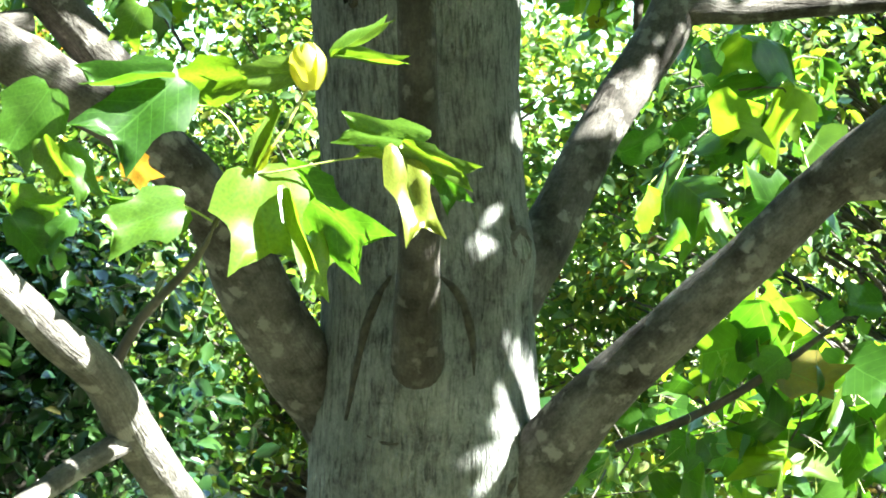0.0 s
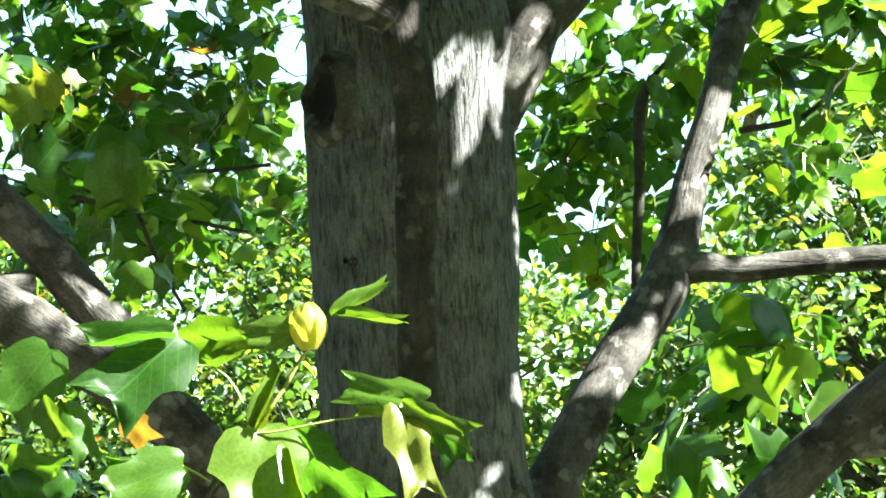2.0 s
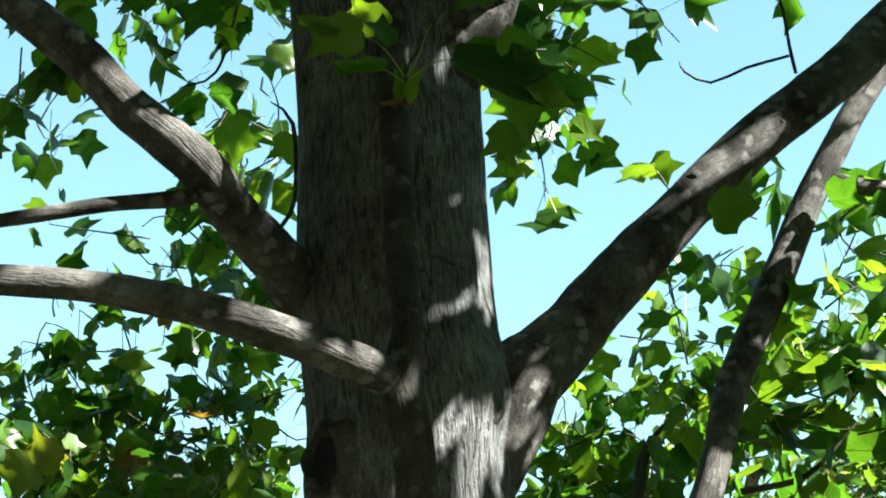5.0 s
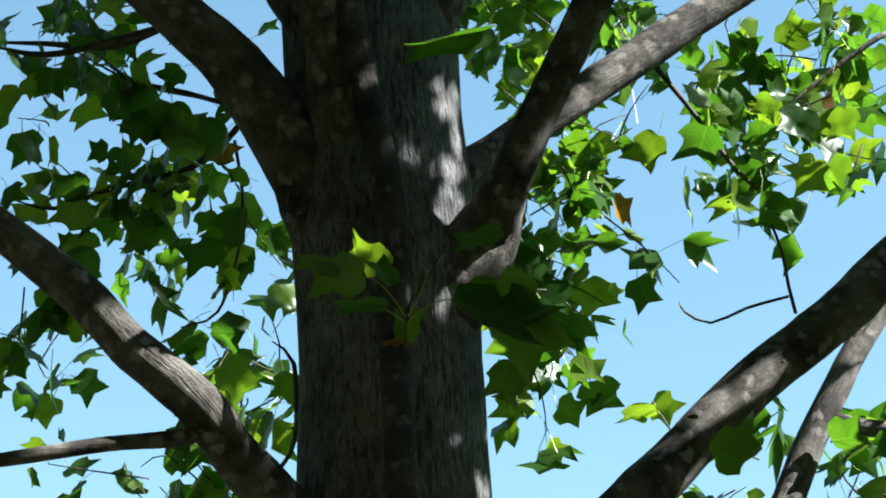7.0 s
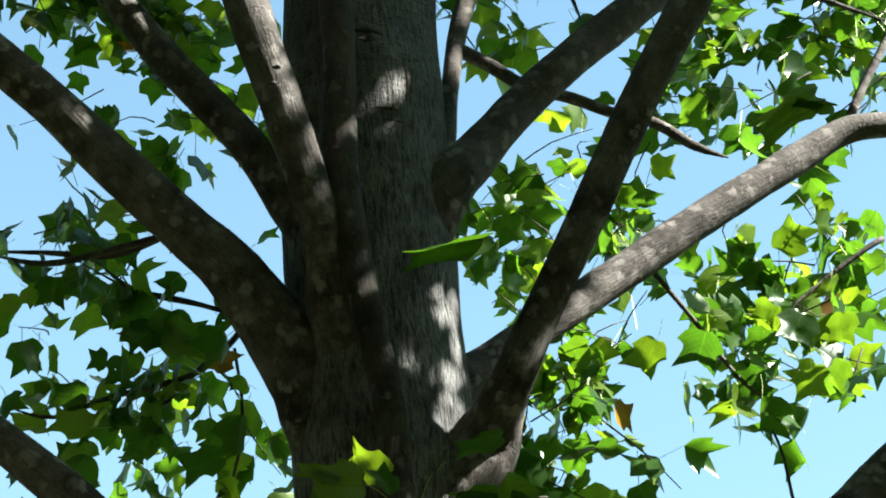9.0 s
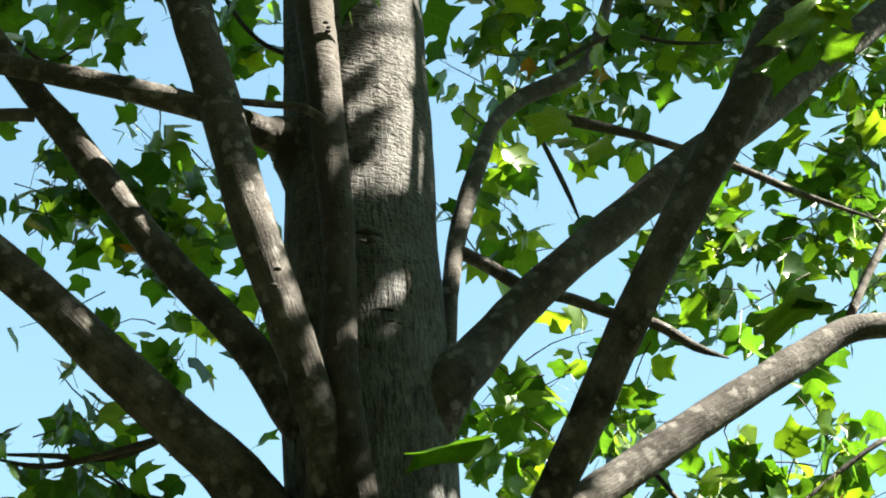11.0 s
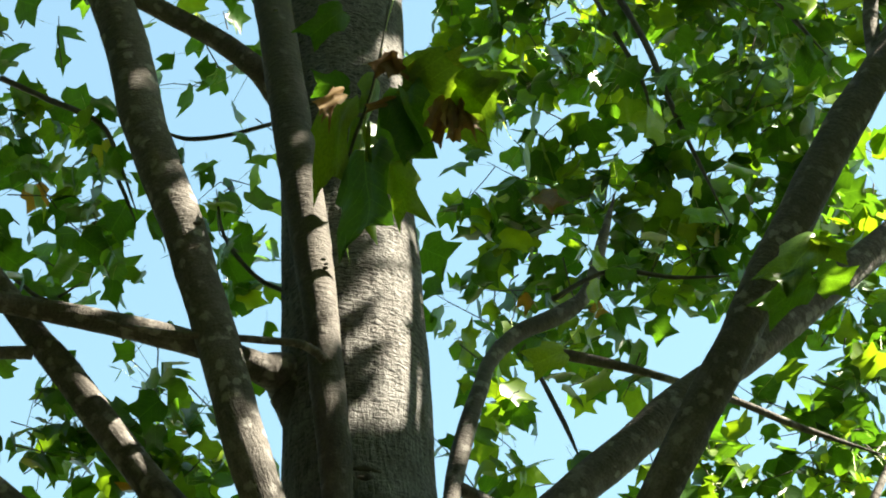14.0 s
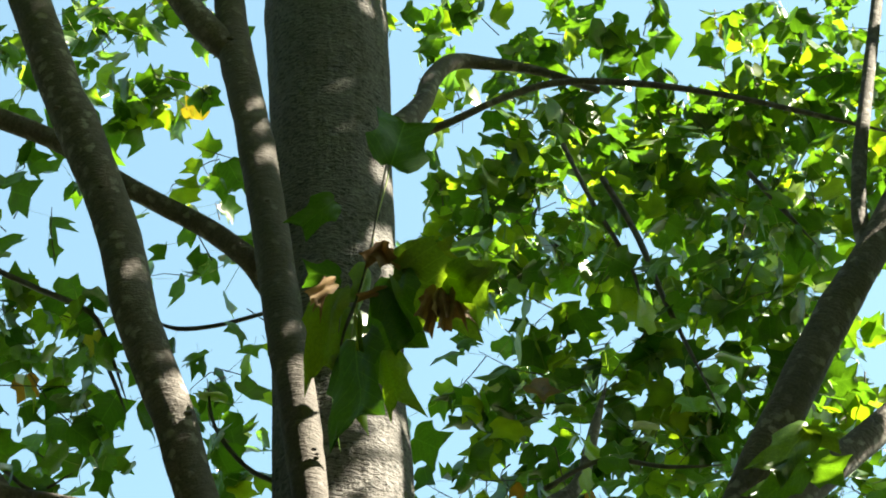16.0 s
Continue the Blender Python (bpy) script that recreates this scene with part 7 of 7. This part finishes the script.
sun_gap(-0.71, 4.06, 2.20, 0.038)
sun_gap(-0.67, 4.08, 2.17, 0.033)
sun_gap(0.11, 4.42, 2.82, 0.024)
sun_gap(0.07, 4.37, 2.73, 0.028)
sun_gap(0.02, 4.33, 2.72, 0.018)
sun_gap(-0.00, 4.32, 2.64, 0.015)
sun_gap(0.01, 4.33, 2.57, 0.013)
sun_gap(0.03, 4.33, 2.51, 0.004)
sun_gap(0.16, 4.43, 2.78, 0.026)
sun_gap(0.14, 4.46, 2.42, 0.004)
sun_gap(0.15, 4.47, 2.36, 0.004)
sun_gap(-0.81, 4.01, 2.32, 0.026)
sun_gap(-0.75, 4.04, 2.23, 0.033)
sun_gap(-0.70, 4.07, 2.18, 0.033)
sun_gap(0.64, 4.86, 2.77, 0.026)
sun_gap(0.58, 4.82, 2.62, 0.025)
sun_gap(0.73, 4.75, 2.37, 0.030)
sun_gap(0.86, 4.75, 2.38, 0.030)
sun_gap(0.98, 4.75, 2.39, 0.028)
sun_gap(0.37, 4.64, 2.14, 0.029)
sun_gap(-0.79, 3.69, 2.86, 0.028)
sun_gap(-0.71, 3.71, 2.86, 0.028)
sun_gap(-0.63, 3.74, 2.85, 0.013)
sun_gap(0.62, 4.86, 2.77, 0.028)
sun_gap(0.58, 4.82, 2.62, 0.028)
sun_gap(0.93, 5.06, 3.49, 0.031)
sun_gap(0.01, 4.45, 4.18, 0.004)
sun_gap(-0.01, 4.41, 4.08, 0.009)
sun_gap(0.01, 4.40, 3.89, 0.004)
sun_gap(0.01, 4.39, 3.79, 0.004)
sun_gap(0.01, 4.35, 3.71, 0.020)
sun_gap(-0.69, 3.95, 3.37, 0.030)
sun_gap(-0.63, 3.96, 3.31, 0.033)
sun_gap(-0.57, 3.98, 3.26, 0.036)
sun_gap(-0.52, 4.00, 3.21, 0.032)
sun_gap(0.39, 4.71, 4.39, 0.042)
sun_gap(0.32, 4.68, 4.30, 0.030)
sun_gap(0.59, 4.61, 3.41, 0.026)
sun_gap(0.72, 4.65, 3.50, 0.026)
sun_gap(0.02, 4.36, 3.02, 0.007)
sun_gap(-0.76, 3.70, 2.86, 0.023)
sun_gap(-0.63, 3.74, 2.85, 0.021)
sun_gap(-0.02, 4.40, 4.09, 0.014)
sun_gap(-0.02, 4.39, 4.02, 0.011)
sun_gap(0.00, 4.40, 3.90, 0.004)
sun_gap(0.00, 4.39, 3.82, 0.004)
sun_gap(-0.34, 4.11, 4.44, 0.012)
sun_gap(-0.32, 4.13, 4.38, 0.012)
sun_gap(0.36, 4.69, 4.35, 0.048)
sun_gap(0.45, 4.72, 4.43, 0.049)
sun_gap(0.59, 4.75, 4.56, 0.049)
sun_gap(0.70, 4.78, 4.66, 0.053)
sun_gap(0.94, 4.84, 4.87, 0.058)
sun_gap(1.05, 4.86, 4.96, 0.059)
sun_gap(1.18, 4.88, 5.04, 0.047)
sun_gap(-0.67, 3.96, 3.35, 0.025)
sun_gap(-0.57, 3.98, 3.26, 0.027)
sun_gap(-0.94, 4.28, 5.11, 0.025)
sun_gap(-0.86, 4.27, 5.04, 0.025)
sun_gap(-0.75, 4.31, 4.94, 0.031)
sun_gap(-0.70, 4.31, 4.87, 0.026)
sun_gap(-0.45, 4.06, 4.86, 0.022)
sun_gap(-0.15, 4.35, 5.15, 0.024)
sun_gap(-0.08, 4.41, 5.07, 0.009)
sun_gap(-0.11, 4.36, 4.83, 0.004)
sun_gap(-0.08, 4.38, 4.78, 0.004)
sun_gap(-0.16, 4.33, 4.67, 0.004)
sun_gap(0.04, 4.79, 5.33, 0.024)
sun_gap(0.01, 4.77, 5.18, 0.025)
sun_gap(-0.74, 3.94, 5.64, 0.024)
sun_gap(-0.68, 3.96, 5.48, 0.023)
sun_gap(-0.55, 4.02, 5.18, 0.023)
sun_gap(-0.45, 4.03, 4.79, 0.022)
sun_gap(-0.41, 4.06, 4.64, 0.024)
sun_gap(-0.36, 4.10, 4.48, 0.022)
sun_gap(-1.08, 4.25, 5.30, 0.021)
sun_gap(-0.92, 4.27, 5.10, 0.024)
sun_gap(-0.81, 4.28, 4.99, 0.023)
sun_gap(-0.74, 4.29, 4.89, 0.029)
sun_gap(-0.16, 4.38, 5.80, 0.038)
sun_gap(-0.22, 4.34, 5.55, 0.023)
sun_gap(-0.13, 4.38, 5.56, 0.024)
sun_gap(-0.19, 4.34, 5.43, 0.020)
sun_gap(-0.16, 4.35, 5.24, 0.028)
sun_gap(-0.19, 4.34, 5.14, 0.009)
sun_gap(-0.08, 4.41, 5.07, 0.004)
sun_gap(-0.09, 4.38, 4.83, 0.004)
sun_gap(-0.15, 4.34, 4.73, 0.004)
sun_gap(-0.31, 4.16, 5.41, 0.019)
sun_gap(-0.30, 4.16, 5.07, 0.019)
sun_gap(-0.16, 4.44, 6.94, 0.018)
sun_gap(-0.17, 4.40, 6.65, 0.020)
sun_gap(-0.16, 4.41, 6.51, 0.004)
sun_gap(-0.15, 4.38, 5.74, 0.041)
sun_gap(-0.21, 4.34, 5.55, 0.033)
sun_gap(-0.13, 4.38, 5.61, 0.027)
sun_gap(-0.58, 4.13, 6.96, 0.026)
sun_gap(-0.52, 4.14, 6.74, 0.025)
sun_gap(-0.36, 4.15, 5.52, 0.018)
sun_gap(-0.33, 4.17, 5.74, 0.018)
sun_gap(-0.90, 6.00, 2.85, 0.750)
sun_gap(-0.06, 2.57, 1.89, 0.080)
sun_gap(0.00, 2.60, 1.84, 0.060)
sun_gap(-0.22, 2.60, 1.78, 0.070)
sun_gap(-0.33, 2.63, 1.83, 0.060)
sun_gap(0.80, 6.00, 2.70, 0.600)
sun_gap(0.80, 5.40, 1.60, 0.400)
sun_gap(0.45, 6.00, 2.80, 0.350)

def in_gap(at, half):
    """Which leaves stand in one of the cut gaps; those in the camera's view stay."""
    inside = np.zeros(len(at), bool)
    ray = np.array(SUN)
    for x, y, z, radius in GAPS:
        way = at - (x, y, z)
        along = way @ ray
        inside |= (along > 0.2) & (np.linalg.norm(way - along[:, None] * ray, axis=1) < radius + half)
    reach = np.hypot(at[:, 1], at[:, 2] - 1.65)
    return inside & ~((at[:, 1] > 0) & (np.abs(at[:, 0]) < 0.22 * reach))


def sun_blocking_leaves(count, near, far, low, high, size):
    """Leafy sprays added just outside the camera's view, to shade the wood from the sun."""
    for i in range(count):
        u, v, deep = rng.uniform(near, far), rng.uniform(low, high), rng.uniform(0.32, 1.35)
        x = 1.0
        for turn in range(6):
            y, z = u + x * SUN.y / SUN.x, v + x * SUN.z / SUN.x
            x = 0.222 * math.hypot(y, z - 1.65) + deep
        clump((x, y, z), (0.08, 0.08, 0.06), 7, size, 0.16)


def overhead_sky_blockers(count, size):
    """Leafy sprays added high over the camera, above its view, to block skylight."""
    for i in range(count):
        y = rng.uniform(0.4, 5.8)
        clump((rng.uniform(-2.4, 0.5), y, 1.65 + y * 1.75 + rng.uniform(0.3, 2.6)), (0.14, 0.14, 0.1), 8, size, 0.25)


def side_sky_blockers(count, size):
    """Leafy sprays added beside the camera's view, away from the sun, to block skylight."""
    for i in range(count):
        y, z = rng.uniform(2.0, 6.5), rng.uniform(3.2, 10.5)
        clump((-0.23 * math.hypot(y, z - 1.65) - rng.uniform(0.4, 1.6), y, z), (0.14, 0.14, 0.1), 8, size, 0.25)


side_sky_blockers(260, 0.16)
overhead_sky_blockers(380, 0.16)
sun_blocking_leaves(1600, 3.3, 5.15, 0.6, 9.2, 0.12)


def joined_tubes(paths, sides, step):
    verts, faces, n = [], [], 0
    for p in paths:
        v, f, _ = tube(p, sides, step)
        verts.append(v)
        faces += [tuple(i + n for i in q) for q in f]
        n += len(v)
    return np.vstack(verts), faces


middles = np.array([p[1][:3] for p in SPRAYS])
v, f = joined_tubes([p for p, gone in zip(SPRAYS, in_gap(middles, 0.05)) if not gone], 4, 0.1)
tagged(link("fine_twig", v, f, [TWIG_BARK], tree), kind="stuff")
# the seen crown and the unseen shading leaves share one mesh
leaves, leaf_stalks = np.array(CROWN), np.array(CROWN_STALKS)
kept = ~in_gap(leaves[:, :3], 0.6 * leaves[:, 3])
leaves, leaf_stalks = leaves[kept], leaf_stalks[kept]
v, f, m, flat = leafage(*leaf_poses(leaves[:, :3], rng, leaves[:, 3]), TULIP, rng, leaf_stalks)
tagged(link("crown", v, f, [LEAF, STALK], tree, flat, m, smooth=False), kind="stuff")

# ---- ground and woodland behind
def build_ground():
    n, verts, faces = 60, [], []
    for i in range(n + 1):
        for k in range(n + 1):
            x, y = [math.copysign(abs(q)**2.2, q) * 600 for q in (i / n * 2 - 1, k / n * 2 - 1)]
            verts.append((x, y, 0.06 * noise.noise(Vector((x * 0.4, y * 0.4, 0)))))
    faces = [(i * (n + 1) + k, (i + 1) * (n + 1) + k, (i + 1) * (n + 1) + k + 1, i * (n + 1) + k + 1) for i in range(n) for k in range(n)]
    return tagged(link("ground", verts, faces, [GROUND]), "shady grass and leaf litter under the trees", "ground", kind="structure")


build_ground()


def woodland_tree(name, x, y, height, spread, leaves, size, material, label, low=0.15, seed=1, category="tree"):
    """A tree with a tapered trunk, limbs and a crown of many leaf clumps with gaps."""
    r = np.random.default_rng(seed)
    top = new(name)
    top.location = (x, y, 0)
    tagged(top, label, category, "woodland behind")
    v, f, u = tube([(0, 0, -0.1, 0.16), (0.1, 0, height * 0.3, 0.12), (0, 0.1, height * 0.65, 0.07), (0.1, 0, height * 0.95, 0.015)], 10, 0.2, 0.08, seed)
    link("trunk", v, f, [LIMB_BARK], top, u)
    poses, sprays = [], []
    clumps = int(leaves / 90)
    for c in range(clumps):
        h = low + (0.97 - low) * r.random()
        wide = spread * (1 - 0.75 * max(0, h - 0.45)**1.4 / 0.55**1.4)
        ang, dist = r.random() * 6.283, math.sqrt(r.random())
        at = np.array([math.cos(ang) * wide * dist, math.sin(ang) * wide * dist, h * height])
        root = np.array([0, 0, max(0.2, h * height - 0.5 * dist * spread)])
        sprays.append([(*root, 0.03), (*((root + at) / 2 + (0, 0, 0.1)), 0.016), (*at, 0.005)])
        cs = r.uniform(0.25, 0.6)
        poses.append(at + r.normal(size=(int(r.uniform(50, 130)), 3)) * cs * (1, 1, 0.55) * 0.55)
    v, f = joined_tubes(sprays, 5, 0.4)
    tagged(link("branchwork", v, f, [TWIG_BARK], top), kind="stuff")
    v, f, m, flat = leafage(*leaf_poses(np.vstack(poses), r, size, 0.8, 0.35), PLAIN if material is BLOCKER_LEAF else OVAL, r)
    tagged(link("crown", v, f, [material], top, flat, smooth=False), kind="stuff")
    return top


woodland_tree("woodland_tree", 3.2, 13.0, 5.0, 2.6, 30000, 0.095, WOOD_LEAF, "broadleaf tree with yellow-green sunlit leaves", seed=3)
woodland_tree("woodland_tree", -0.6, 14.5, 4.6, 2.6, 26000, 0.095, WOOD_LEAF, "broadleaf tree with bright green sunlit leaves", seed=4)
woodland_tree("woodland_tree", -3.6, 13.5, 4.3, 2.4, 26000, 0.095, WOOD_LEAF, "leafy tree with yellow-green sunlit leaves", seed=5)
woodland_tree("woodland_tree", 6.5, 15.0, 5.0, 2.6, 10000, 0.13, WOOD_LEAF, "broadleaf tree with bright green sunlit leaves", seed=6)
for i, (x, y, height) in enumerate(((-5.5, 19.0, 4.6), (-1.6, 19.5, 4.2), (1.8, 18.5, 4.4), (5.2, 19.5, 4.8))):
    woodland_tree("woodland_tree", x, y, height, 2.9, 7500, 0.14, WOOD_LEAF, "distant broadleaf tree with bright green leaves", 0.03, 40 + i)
woodland_tree("evergreen_shrub", -1.65, 7.6, 1.95, 0.95, 10000, 0.085, SHRUB_LEAF, "dark evergreen shrub with glossy leaves", 0.05, 8, "shrub")
# unseen trees added beside and behind the camera, to block light: x, y, height, spread, lowest leaves
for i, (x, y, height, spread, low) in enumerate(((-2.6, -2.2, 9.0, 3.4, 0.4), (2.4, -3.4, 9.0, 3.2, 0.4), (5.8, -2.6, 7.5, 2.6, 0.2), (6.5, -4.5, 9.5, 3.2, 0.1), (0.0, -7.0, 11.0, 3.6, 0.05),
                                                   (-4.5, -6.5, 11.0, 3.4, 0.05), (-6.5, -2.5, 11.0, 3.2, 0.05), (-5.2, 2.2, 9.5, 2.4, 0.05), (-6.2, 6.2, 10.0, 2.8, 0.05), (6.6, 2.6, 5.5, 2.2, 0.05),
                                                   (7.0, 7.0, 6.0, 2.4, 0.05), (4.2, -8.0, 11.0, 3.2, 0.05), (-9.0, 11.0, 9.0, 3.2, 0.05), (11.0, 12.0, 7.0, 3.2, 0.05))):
    woodland_tree("woodland_tree", x, y, height, spread, 8500, 0.27, BLOCKER_LEAF, "unseen tall tree added to block light, with a dense dark green crown", low, 20 + i)
